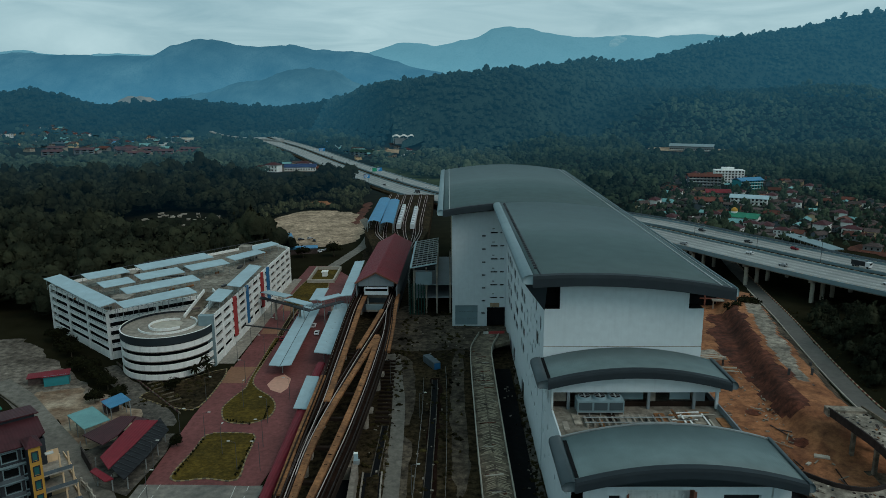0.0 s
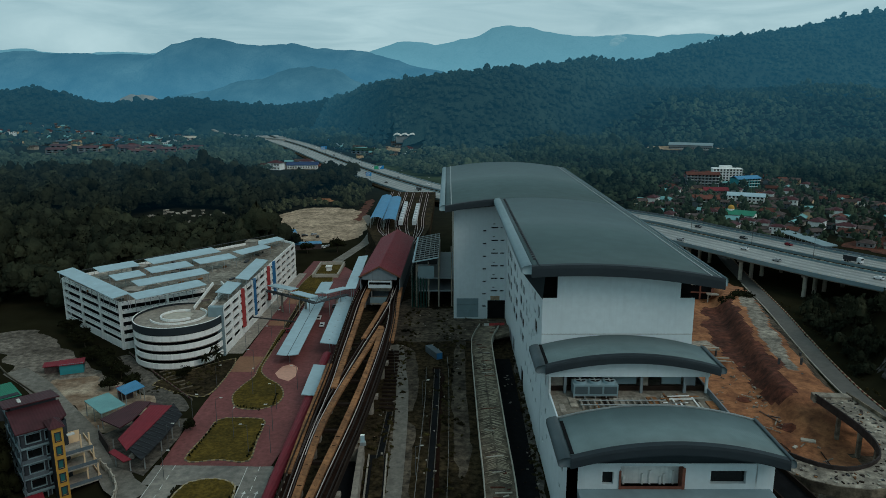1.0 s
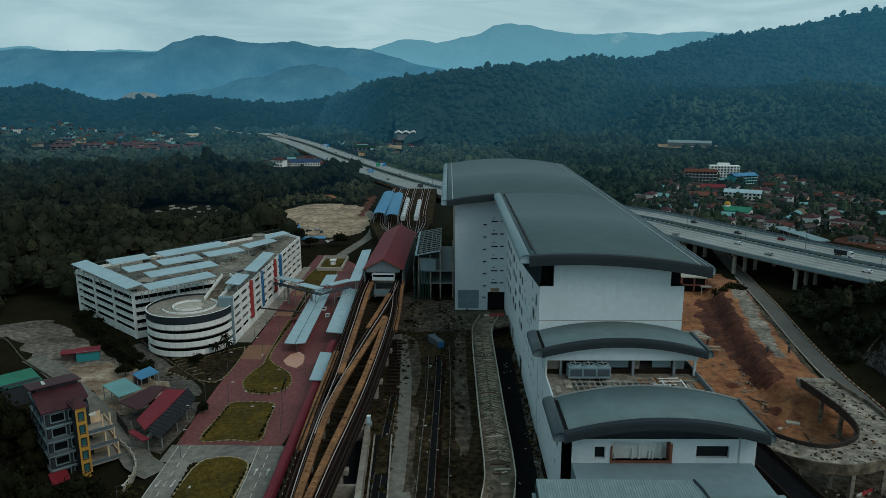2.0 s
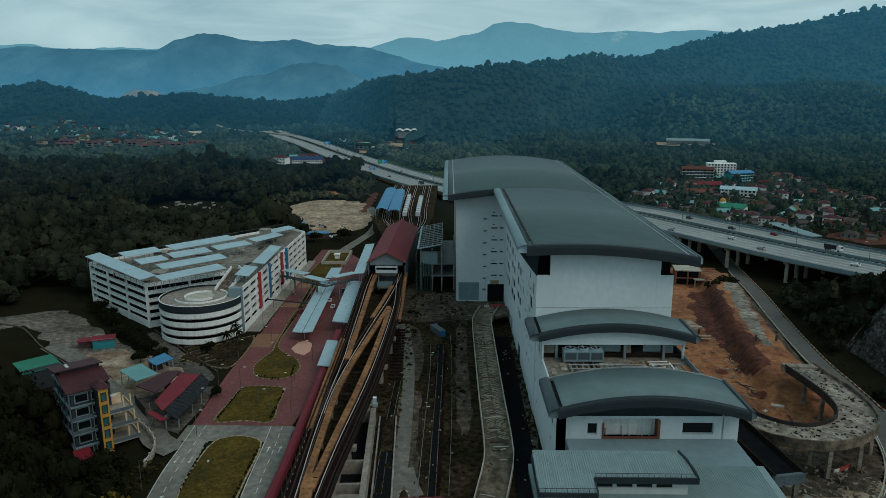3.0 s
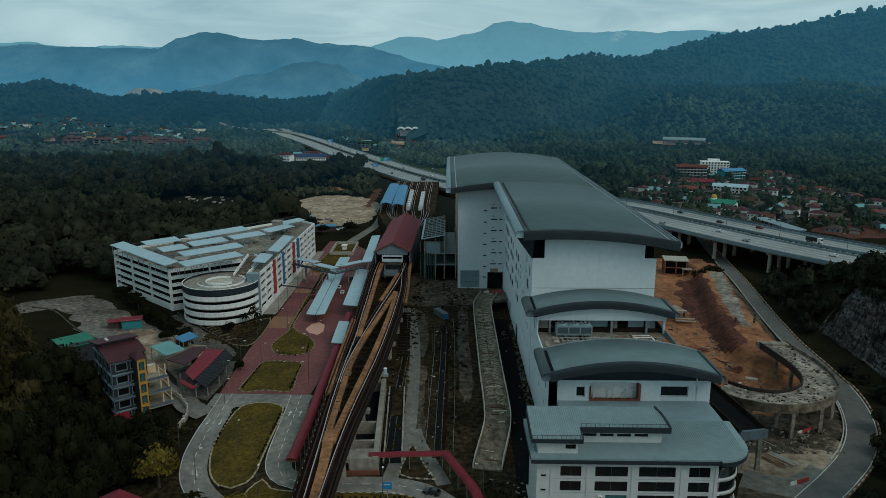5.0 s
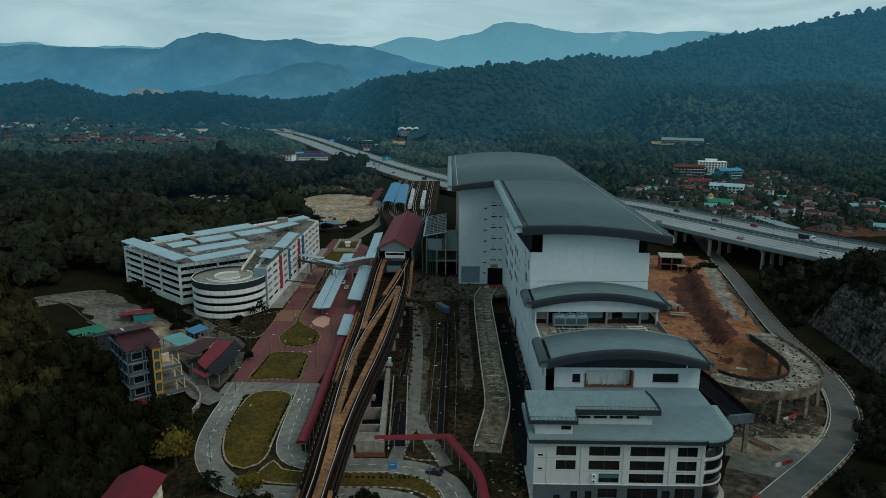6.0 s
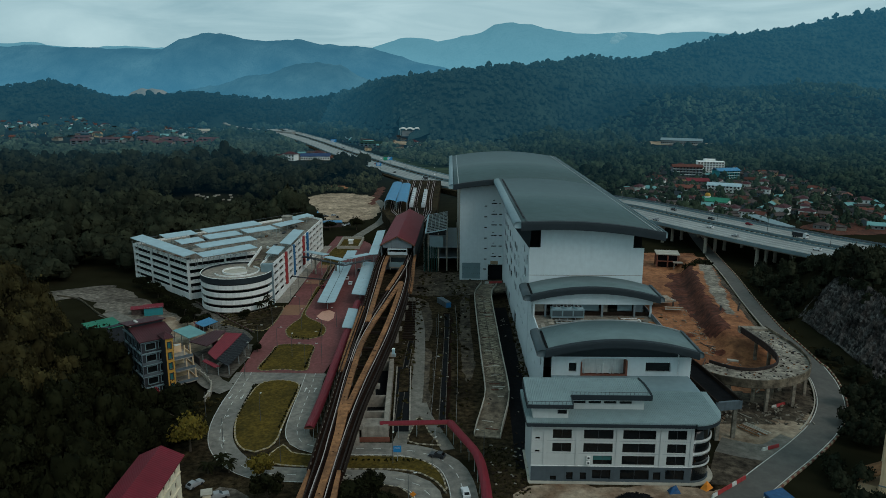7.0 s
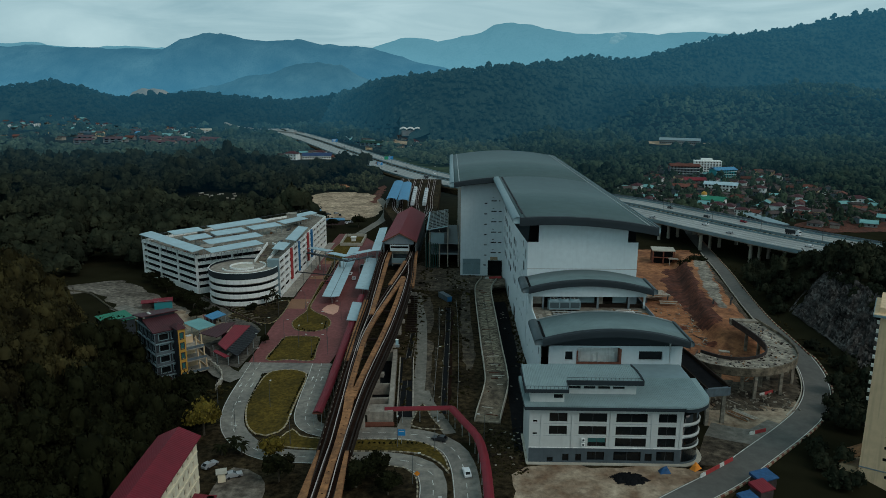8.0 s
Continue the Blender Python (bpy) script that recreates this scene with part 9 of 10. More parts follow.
big_building("school_block", "grey four-storey school block with a clay roof", 228, 690, -8, 36, 14, 14, M_TILE, M_BLUEGREY, True, 4)
big_building("school_block", "white flat-roofed school block", 263, 724, -8, 34, 14, 16, M_OFFWHITE, M_OFFWHITE, False, 5)
big_building("school_block", "turquoise school block with a bright blue roof", 260, 666, 20, 30, 14, 13, M_BLUEROOF, M_CART, True, 4)
big_building("hall", "village hall with a red sheet roof", 222, 634, -10, 24, 15, 5, M_REDROOF, M_HOUSE, True, 1)
big_building("hall", "long white hall with a light blue roof", 232, 588, -24, 34, 14, 7, M_PALEMETAL, M_OFFWHITE, True, 2)
big_building("hall", "house with an orange tile roof", 197, 578, -10, 20, 14, 6, M_TILE, M_HOUSE, True, 2)
lc = thing("roadside_canopy", "long pale blue canopy over stalls beside the highway", "canopy", (205.5, 424, 0), -80)
part("roof", Mesh().prism([(-24, -4), (24, -4), (24, 4), (-24, 4)], 3.2, lambda x, y: 3.5 + 0.06 * (y + 4)), M_GUTTER, lc, "blue-grey metal roof sheet")
for x in range(-22, 24, 6):
    for y in (-3.4, 3.4):
        part("post", Mesh().box(x - 0.15, y - 0.15, 0, x + 0.15, y + 0.15, 3.2), M_STEEL, lc)
mq = big_building("mosque", "small mosque with a green roof and a golden dome", 197, 508, -34, 26, 16, 5, M_GREENROOF, M_OFFWHITE, True, 1)
dm = Mesh()
for j in range(7):
    for i in range(16):
        a, e = 2 * math.pi * i / 16, math.pi / 2 * j / 6
        dm.v.append((2.4 * math.cos(a) * math.cos(e) - 6, 2.4 * math.sin(a) * math.cos(e), 7.2 + 2.7 * math.sin(e)))
dm.f = [(j * 16 + i, j * 16 + (i + 1) % 16, (j + 1) * 16 + (i + 1) % 16, (j + 1) * 16 + i) for j in range(6) for i in range(16)]
part("dome", dm, M_YELLOW, mq, "golden dome", True)
part("dome_drum", Mesh().tube((-6, 0, 4), (-6, 0, 7.2), 2.4, 2.4, 16), M_OFFWHITE, mq)
big_building("long_house", "long grey-roofed warehouse on the hill terrace", 332, 1070, -22, 74, 20, 9, M_GUTTER, M_GREYBAND, True, 1)
big_building("toll_house", "white house with a dark blue hipped roof by the highway", -196, 846, 6, 44, 20, 6, mat("navy_roof", (0.02, 0.05, 0.13), 0.6, 0.2, 0.5, 0.1, 0), M_OFFWHITE, True, 1)
patch("ground_terrace", [(280, 1080), (290, 1130), (350, 1130), (390, 1080), (340, 1050)], M_SAND, "bare terrace by the warehouse", land(330, 1080) + 1.0)
wp = thing("tent_hall", "white wavy tensile roof in the trees", "pavilion", (-98, 1140, land(-98, 1140)), 0)
tm = Mesh()
for i in range(25):
    x = -18 + 36 * i / 24
    z = 10 + 2.5 * abs(math.sin(i * math.pi / 8))
    tm.v += [(x, -6, z - 1.6), (x, 0, z + 0.8), (x, 6, z - 1.6)]
tm.f = [(3 * i + j, 3 * i + 3 + j, 3 * i + 4 + j, 3 * i + 1 + j) for i in range(24) for j in range(2)]
part("canopy", tm, M_PAINT, wp, "white tensile canopy")
part("hall", Mesh().box(-14, -3.5, -2, 14, 3.5, 7.6), M_GREYBAND, wp, "grey hall under the canopy")
for x in (-16, -8, 0, 8, 16):
    part("mast", Mesh().tube((x, 0, -2), (x, 0, 10.4), 0.5, 0.4), M_STEEL, wp)
count = 0
tries = 0
spots = []
while count < 170 and tries < 5000:
    tries += 1
    if rv.random() < 0.7:
        x, y = rv.uniform(-1080, -440), rv.uniform(940, 1530)
    else:
        x, y = rv.uniform(-250, 10), rv.uniform(820, 1150)
    if not any(in_poly(x, y, p) for p in TOWNS) or near_highway(x, y, 44) or any((x - a) ** 2 + (y - b) ** 2 < 130 for a, b in spots):
        continue
    spots.append((x, y))
    count += 1
    settle(HOUSES[rv.choices(range(8), (3, 3, 3, 2, 3, 3, 3, 2))[0]], x, y, rv.uniform(-30, 30), rv.uniform(0.9, 1.4))
# terraces of row houses, clay-roofed, and long sheds behind them
def row_houses(x, y, n, turn, roof, wall, label, w=9.0, d=11.0, h=5.6, category="houses"):
    rh = thing("row_houses", label, category, (x, y, land(x, y)), turn, "row houses")
    L = n * w
    part("wall", Mesh().box(-L / 2, -d / 2, -3, L / 2, d / 2, h), wall, rh)
    part("roof", gable(Mesh(), -L / 2 - 0.6, L / 2 + 0.6, -d / 2 - 1.2, d / 2 + 1.2, h - 0.1, h + d * 0.26, "x"), roof, rh)
    for i in range(n + 1):
        part("party_wall", Mesh().box(-L / 2 + i * w - 0.2, -d / 2 - 0.4, 0, -L / 2 + i * w + 0.2, d / 2, h + 0.5), M_CONC, rh)
    for i in range(n):
        for z in (0.9, 3.6):
            part("window", Mesh().box(-L / 2 + (i + 0.25) * w, -d / 2 - 0.08, z, -L / 2 + (i + 0.75) * w, -d / 2 - 0.02, z + 1.4), M_GLASS, rh)


for x, y, n, a in ((-586, 1004, 3, 12), (-552, 1026, 3, 20), (-500, 1046, 3, -14), (-470, 1020, 4, 6), (-428, 1012, 3, -16), (-516, 1082, 4, -4), (-452, 1064, 3, 16), (-414, 1054, 3, -6), (-424, 1100, 4, -20), (-488, 1100, 3, 8), (-606, 1050, 3, -8)):
    row_houses(x, y, n, a, M_FARTILE, M_FARWALL, "short terrace of two-storey houses with clay tile roofs")
for x, y, n, a, m_, l in ((-700, 1215, 5, 4, M_TEALROOF, "long shed with a faded teal roof"), (-640, 1300, 7, -3, M_FARTILE, "long low block with a clay roof"), (-596, 1240, 5, -8, M_BLUEROOF, "long shed with a light blue roof"),
                          (-560, 1345, 6, 3, M_PALEMETAL, "long shed with a pale metal roof"), (-508, 1340, 7, 2, M_CONCPALE, "long white-roofed hall among the trees"), (-540, 1190, 5, -6, M_TEALROOF, "long shed with a faded teal roof"),
                          (-740, 1330, 7, 2, M_GUTTER, "long shed with a grey sheet roof"), (-232, 1246, 4, 0, M_BLUEROOF, "long shed with a blue roof by the highway"), (-150, 1050, 5, -22, M_NET, "dark green shed in the roadside yard"),
                          (-196, 1140, 4, -30, M_GUTTER, "grey shed in the roadside yard"), (-168, 1095, 4, -28, M_RUST, "rusted shed in the roadside yard"), (-184, 1110, 3, -28, M_TEALROOF, "teal shed in the roadside yard")):
    row_houses(x, y, n, a, m_, M_OFFWHITE if m_ is M_CONCPALE else M_FARWALL, l, 7.5, 13.0, 5.0, "shed")
patch("ground_roadside_earth", [(-150, 1085), (-128, 1080), (-96, 1050), (-88, 1080), (-120, 1160), (-142, 1130)], M_SAND, "orange-tan bare earth by the roadside yard", land(-120, 1100) + 2.5, bumps=4.0)
patch("ground_toll_yard", [(-226, 776), (-142, 760), (-146, 872), (-228, 890)], M_YARD, "grey yard round the toll house", 0.25, bumps=2.0)
patch("ground_verge_grass", [(-112, 880), (-24, 690), (10, 640), (46, 600), (40, 640), (-10, 740), (-60, 850), (-96, 930)], M_MEADOW, "rough green grass beside the highway", 0.6, bumps=3.0)
for i in range(60):
    rx, ry = rv.uniform(-236, -168), rv.uniform(480, 540)
    if in_poly(rx, ry, CEMETERY):
        gr = thing("grave_shelter", "small pale slab shelter in the overgrown cemetery", "shelter", (rx, ry, 0), rv.uniform(20, 50), "cemetery shelters")
        part("slab", Mesh().box(-1.5, -0.5, 0.9, 1.5, 0.5, 1.1), M_CONCPALE, gr)
        part("base", Mesh().box(-1.3, -0.4, 0, 1.3, 0.4, 0.9), M_CONC, gr)
quarry = Mesh()
for j in range(7):
    for i in range(25):
        u, t = i / 24, j / 6
        top = 62 + 22 * math.sin(math.pi * min(1, u * 1.15)) ** 0.6 * (0.85 + 0.3 * noise.noise(Vector((u * 6, 2, 0))))
        quarry.v.append((-1072 + 146 * u, 2186 + 26 * t, 48 + (top - 48) * t))
quarry.f = [(j * 25 + i, j * 25 + i + 1, (j + 1) * 25 + i + 1, (j + 1) * 25 + i) for j in range(6) for i in range(24)]
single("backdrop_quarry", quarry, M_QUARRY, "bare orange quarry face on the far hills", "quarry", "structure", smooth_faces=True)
sb = thing("signboard_house", "pale house high on the far slope", "house", (-770, 1390, land(-770, 1390)), 20)
part("wall", Mesh().box(-9, -4, 0, 9, 4, 9), M_OFFWHITE, sb)
part("roof", gable(Mesh(), -10, 10, -5, 5, 9, 12, "x"), M_TILE, sb)


def mountain(name, label, xs, zs, y, depth, material, seed):
    """A far range: its crest line is broken by noise and it falls away to both sides in spurs."""
    m = Mesh()
    nu, nv = 240, 14
    for j in range(nv + 1):
        t = j / nv
        for i in range(nu + 1):
            x = xs[0] + (xs[-1] - xs[0]) * i / nu
            z = table(x, xs, zs)
            crest = z + 9 * noise.noise(Vector((x * 0.012, seed, 0))) + 4 * noise.noise(Vector((x * 0.05, seed, 1)))
            k = 1 - (1 - t) ** 1.4
            spur = 60 * noise.noise(Vector((x * 0.004, seed + t * 1.2, 2))) + 26 * noise.noise(Vector((x * 0.013, seed + t * 3, 4)))
            m.v.append((x, y - depth * (1 - t) + spur * (1 - t) * 2.0, crest * k - 20 * (1 - t) + spur * 0.5 * t * (1 - t) * 2))
    m.f = [(j * (nu + 1) + i, j * (nu + 1) + i + 1, (j + 1) * (nu + 1) + i + 1, (j + 1) * (nu + 1) + i) for j in range(nv) for i in range(nu)]
    single(name, m, material, label, "mountains", "structure", smooth_faces=True)


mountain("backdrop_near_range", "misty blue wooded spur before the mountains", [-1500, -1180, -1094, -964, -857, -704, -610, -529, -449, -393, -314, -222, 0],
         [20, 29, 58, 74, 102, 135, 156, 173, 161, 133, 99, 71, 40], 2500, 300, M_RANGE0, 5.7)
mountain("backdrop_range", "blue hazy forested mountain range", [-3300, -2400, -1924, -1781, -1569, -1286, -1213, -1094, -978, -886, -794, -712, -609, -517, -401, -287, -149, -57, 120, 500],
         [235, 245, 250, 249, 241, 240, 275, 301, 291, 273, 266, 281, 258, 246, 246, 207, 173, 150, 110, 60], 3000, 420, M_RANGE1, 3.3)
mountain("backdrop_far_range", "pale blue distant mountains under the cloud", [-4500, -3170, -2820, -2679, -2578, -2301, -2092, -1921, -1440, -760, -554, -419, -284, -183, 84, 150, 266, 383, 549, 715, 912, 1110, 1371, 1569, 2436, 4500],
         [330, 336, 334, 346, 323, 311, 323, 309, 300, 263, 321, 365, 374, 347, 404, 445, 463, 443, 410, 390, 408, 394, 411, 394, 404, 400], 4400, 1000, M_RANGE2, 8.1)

gap = [p for p in scatter(128, 345, 410, 800, 10.5, lambda x, y: in_poly(x, y, VILLAGE) and not near_highway(x, y, 38), 1.8, 4.4, 71) if all((p[0] - x) ** 2 + (p[1] - y) ** 2 > 30 for x, y, _ in BIG)]
woods("village_trees", gap, TINY, M_FARFOREST, "garden trees between the village houses", 72)


def mist(name, x, y, z, w, h, seed):
    """A wisp of cloud hanging on the far slope: many soft puffs with a painted glow."""
    rs = random.Random(seed)
    m = Mesh()
    for i in range(26):
        t = rs.uniform(-1, 1)
        c = (x + t * w, y + rs.uniform(-30, 30), z + h * (rs.uniform(-1, 1) * (1 - abs(t)) + 0.6 * t))
        r = rs.uniform(0.25, 0.55) * h * (1.2 - 0.7 * abs(t))
        k = len(m.v)
        for j in range(5):
            e = -math.pi / 2 + math.pi * j / 4
            for n in range(8):
                a = 2 * math.pi * n / 8
                m.v.append((c[0] + 2.2 * r * math.cos(a) * math.cos(e), c[1] + r * math.sin(a) * math.cos(e), c[2] + r * math.sin(e)))
        m.f += [(k + j * 8 + n, k + j * 8 + (n + 1) % 8, k + (j + 1) * 8 + (n + 1) % 8, k + (j + 1) * 8 + n) for j in range(4) for n in range(8)]
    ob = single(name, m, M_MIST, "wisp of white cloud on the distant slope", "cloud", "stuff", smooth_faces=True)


mist("cloud", 790, 3900, 336, 34, 26, 4)
mist("cloud", 1240, 3900, 318, 60, 18, 5)


# ---- the strip between the viaduct and the hall ----
def hall_ramp():
    hr = thing("hall_ramp", "long grimy concrete ramp between low pale walls", "ramp")
    path = smooth([(4.2, 111, 0.3), (4.8, 115.5, 0.7), (7.4, 130, 2.5), (7.7, 140, 3.3), (6.9, 164, 3.8), (6.3, 186, 4.2), (5.4, 226, 4.3), (5.8, 237, 4.3), (8.6, 250, 4.3)], 4.0)
    part("deck", Mesh().ribbon(path, 7.4, -0.9, 0.0), M_RAMPDECK, hr, "stained concrete ramp deck")
    for s in (-1, 1):
        part("wall", Mesh().ribbon(path, 0.22, -1.0, 1.0, s * 3.6), M_CONCPALE, hr, "pale low ramp wall")
        part("side_beam", Mesh().ribbon([q for q in path if q[2] > 2], 0.5, -2.2, -1.0, s * 3.3), M_CONC, hr)
    rs = random.Random(13)
    for i, (p, d) in enumerate(at_steps(path, 0.62)):
        if 142 < p.y < 228 and rs.random() < 0.93:
            c = rs.uniform(-0.4, 0.4)
            for k in (-1, 1):
                a, b = 0.15 + rs.uniform(0, 0.3), 2.6 + rs.uniform(-0.7, 0.5)
                part("screed_strip", Mesh().beam((p.x + k * a, p.y + c, p.z + 0.03), (p.x + k * b, p.y + c - 1.3, p.z + 0.03), 0.2, 0.07), M_KERBW if rs.random() < 0.75 else M_KERBK, hr)
    for i in range(40):
        p, d = rs.choice(at_steps(path, 1.0))
        part("debris", Mesh().beam((p.x + rs.uniform(-3, 3), p.y, p.z + 0.1), (p.x + rs.uniform(-3, 3), p.y + rs.uniform(-1, 1), p.z + 0.12), rs.uniform(0.15, 0.5), 0.15), rs.choice((M_RUST, M_CONCPALE, M_REDDIRT)), hr)
    for p, d in at_steps(path, 14.0):
        if p.z > 2:
            for s in (-2.8, 2.8):
                part("pier", Mesh().box(p.x + s - 0.4, p.y - 0.4, -0.3, p.x + s + 0.4, p.y + 0.4, p.z - 0.8), M_CONC, hr)
    part("landing", Mesh().prism([(6, 244), (11, 240), (16, 244), (16, 253), (6, 253)], 3.0, 4.2), M_RAMPDECK, hr, "rough concrete landing")


def pump_house():
    ph = thing("roofless_plant", "roofless pale plant walls around dark pits", "building", (-27.8, 133, 0), 4)
    wl = [(-3.6, -24.4, 3.4, -23.8), (-3.6, -15, 3.4, -14.2), (-3.6, -4.6, 3.2, -3.8), (2.2, -24, 3.6, 24), (-3.8, -24, -3.4, -3), (-2.4, 23, 3.4, 24)]
    for a, b, c, d in wl:
        part("wall", Mesh().box(a, b, -0.3, c, d, 4.0 if abs(c - a) < 2 else 3.6), M_CONC, ph, "pale concrete wall")
    # pit floor and basin are flat slabs in the near-black painted shade
    part("pit_floor", Mesh().box(-3.4, -24, -0.2, 2.2, 23, 0.15), M_VOID, ph)
    part("roof_slab", Mesh().box(-3.6, -24.4, 3.6, 2.2, -19.5, 3.9), M_CONC, ph)
    part("red_base", Mesh().box(-9, -25.6, 0, 4, -25.2, 1.2), M_BRICK, ph, "low red wall")
    part("basin", Mesh().box(4.6, -20, -0.1, 9.0, 26, 0.12), M_VOID, ph, "dark drained basin")
    for x in (4.4, 9.0):
        part("basin_rim", Mesh().box(x, -20, 0, x + 0.4, 26, 0.5), M_CONC, ph)
    part("basin_lawn", Mesh().box(5.6, 6, 0.12, 8.6, 24, 0.3), M_SCRUB, ph)


def beam_rows():
    rs = random.Random(9)
    for i in range(17):
        y = 187 + i * 2.9
        b = thing("concrete_beam", "dark precast beam lying in the yard", "beam", (-23.7 - 0.055 * (y - 191) + rs.uniform(-0.3, 0.3), y, 0), rs.uniform(-5, 5), "yard beams")
        part("beam", Mesh().box(-2.1, -0.4, 0, 2.1, 0.4, 0.6), M_PARAPET, b)


def fence_line(path, label, step=5.0, h=1.6):
    fe = thing("fence", label, "fence", group="fences")
    q = smooth([(*p, 0) for p in path], 4.0)
    part("rail", Mesh().ribbon(q, 0.06, h - 0.1, h).ribbon(q, 0.06, h * 0.5, h * 0.5 + 0.08), M_FENCE, fe)
    for p, d in at_steps(q, step):
        part("post", Mesh().box(p.x - 0.08, p.y - 0.08, -0.1, p.x + 0.08, p.y + 0.08, h + 0.1), M_FENCE, fe)


def drain(path, label):
    q = smooth(path, 4.0)
    dr = thing("drain", label, "drain", kind="structure")
    for s in (-0.9, 0.9):
        part("edge", Mesh().ribbon(q, 0.22, -0.1, 0.2, s), M_GRAVEL, dr)
    part("bed", Mesh().ribbon(q, 1.5, -0.1, 0.02), M_VOID, dr)


def strip_clutter():
    """Litter, broken slabs and weeds on the waste ground between the viaduct and the hall."""
    rs = random.Random(29)
    pale, dark = Mesh(), Mesh()
    for i in range(340):
        x, y = rs.choice(((rs.uniform(-13, -3), rs.uniform(112, 260)), (rs.uniform(-25, -20), rs.uniform(150, 250)), (rs.uniform(-20, 14), rs.uniform(244, 290)), (rs.uniform(12, 18), rs.uniform(96, 240)), (rs.uniform(4, 13), rs.uniform(84, 108))))
        l, a, w = rs.uniform(0.12, 0.5), rs.uniform(0, 6.3), rs.uniform(0.1, 0.5)
        (pale if rs.random() < 0.28 else dark).beam((x - l * math.cos(a), y - l * math.sin(a), 0.12), (x + l * math.cos(a), y + l * math.sin(a), 0.14), w, rs.uniform(0.1, 0.3))
    single("litter", pale, M_CONC, "pale litter and broken slabs in the weeds", "litter", "stuff")
    single("rubble", dark, M_PARAPET, "dark broken concrete in the weeds", "rubble", "stuff")


strip_clutter()
hall_ramp()
pump_house()
beam_rows()
fence_line([(-11.6, 118), (-12, 150), (-12.4, 190), (-13.4, 216)], "pale post and rail fence by the track")
fence_line([(-4.4, 120), (-4.6, 160), (-5.6, 205), (-6.6, 226)], "pale post and rail fence along the waste ground")
drain([(-8.4, 116), (-8.8, 150), (-9.2, 190), (-9.8, 218)], "narrow concrete drain beside the fence")
drain([(-21, 120), (-22, 150), (-22.4, 185)], "narrow concrete drain beside the service road")
patch("ground_track", [(-9, 120), (-6.5, 120), (-7, 170), (-8, 220), (-11, 220), (-10, 170)], M_TRACKBED, "black old trackbed", -0.02)
patch("ground_mud", [(-2, 150), (1, 160), (0, 200), (-1, 246), (-4, 246), (-4.4, 200)], M_MUD, "brown muddy strip", -0.03)
patch("ground_rubble", [(16.6, 100), (18.4, 100), (18.4, 230), (16.4, 230)], M_GRAVEL, "grey rubble verge by the hall wall", 0.02)
patch("ground_forecourt", [(-30, 250), (-6, 246), (16, 250), (16, 272), (-6, 274), (-26, 300)], M_MUD, "dim rubble-strewn yard", -0.02)
ct = thing("container", "blue shipping container lying in the scrub", "container", (-11.5, 231, 0), -62)
part("body", Mesh().box(-4.5, -1.2, 0, 4.5, 1.2, 2.4), M_BLUEGREY, ct)
part("door", Mesh().box(4.5, -1.1, 0.1, 4.56, 1.1, 2.3), M_BLUE, ct)
cab = thing("signal_cabinet", "pale blue signal cabinet on the viaduct edge", "cabinet", (-25.4, 151.5, DECK), 0)
part("body", Mesh().box(-0.45, -0.4, 0, 0.45, 0.4, 1.7), M_PALEMETAL, cab)
part("cap", Mesh().box(-0.5, -0.45, 1.7, 0.5, 0.45, 1.8), M_OFFWHITE, cab)
part("bracket", Mesh().box(-0.6, -0.5, -0.9, 0.8, 0.5, 0), M_STEEL, cab)
plastic_barrier(7.6, 251.5, 8, 4, 4.25)


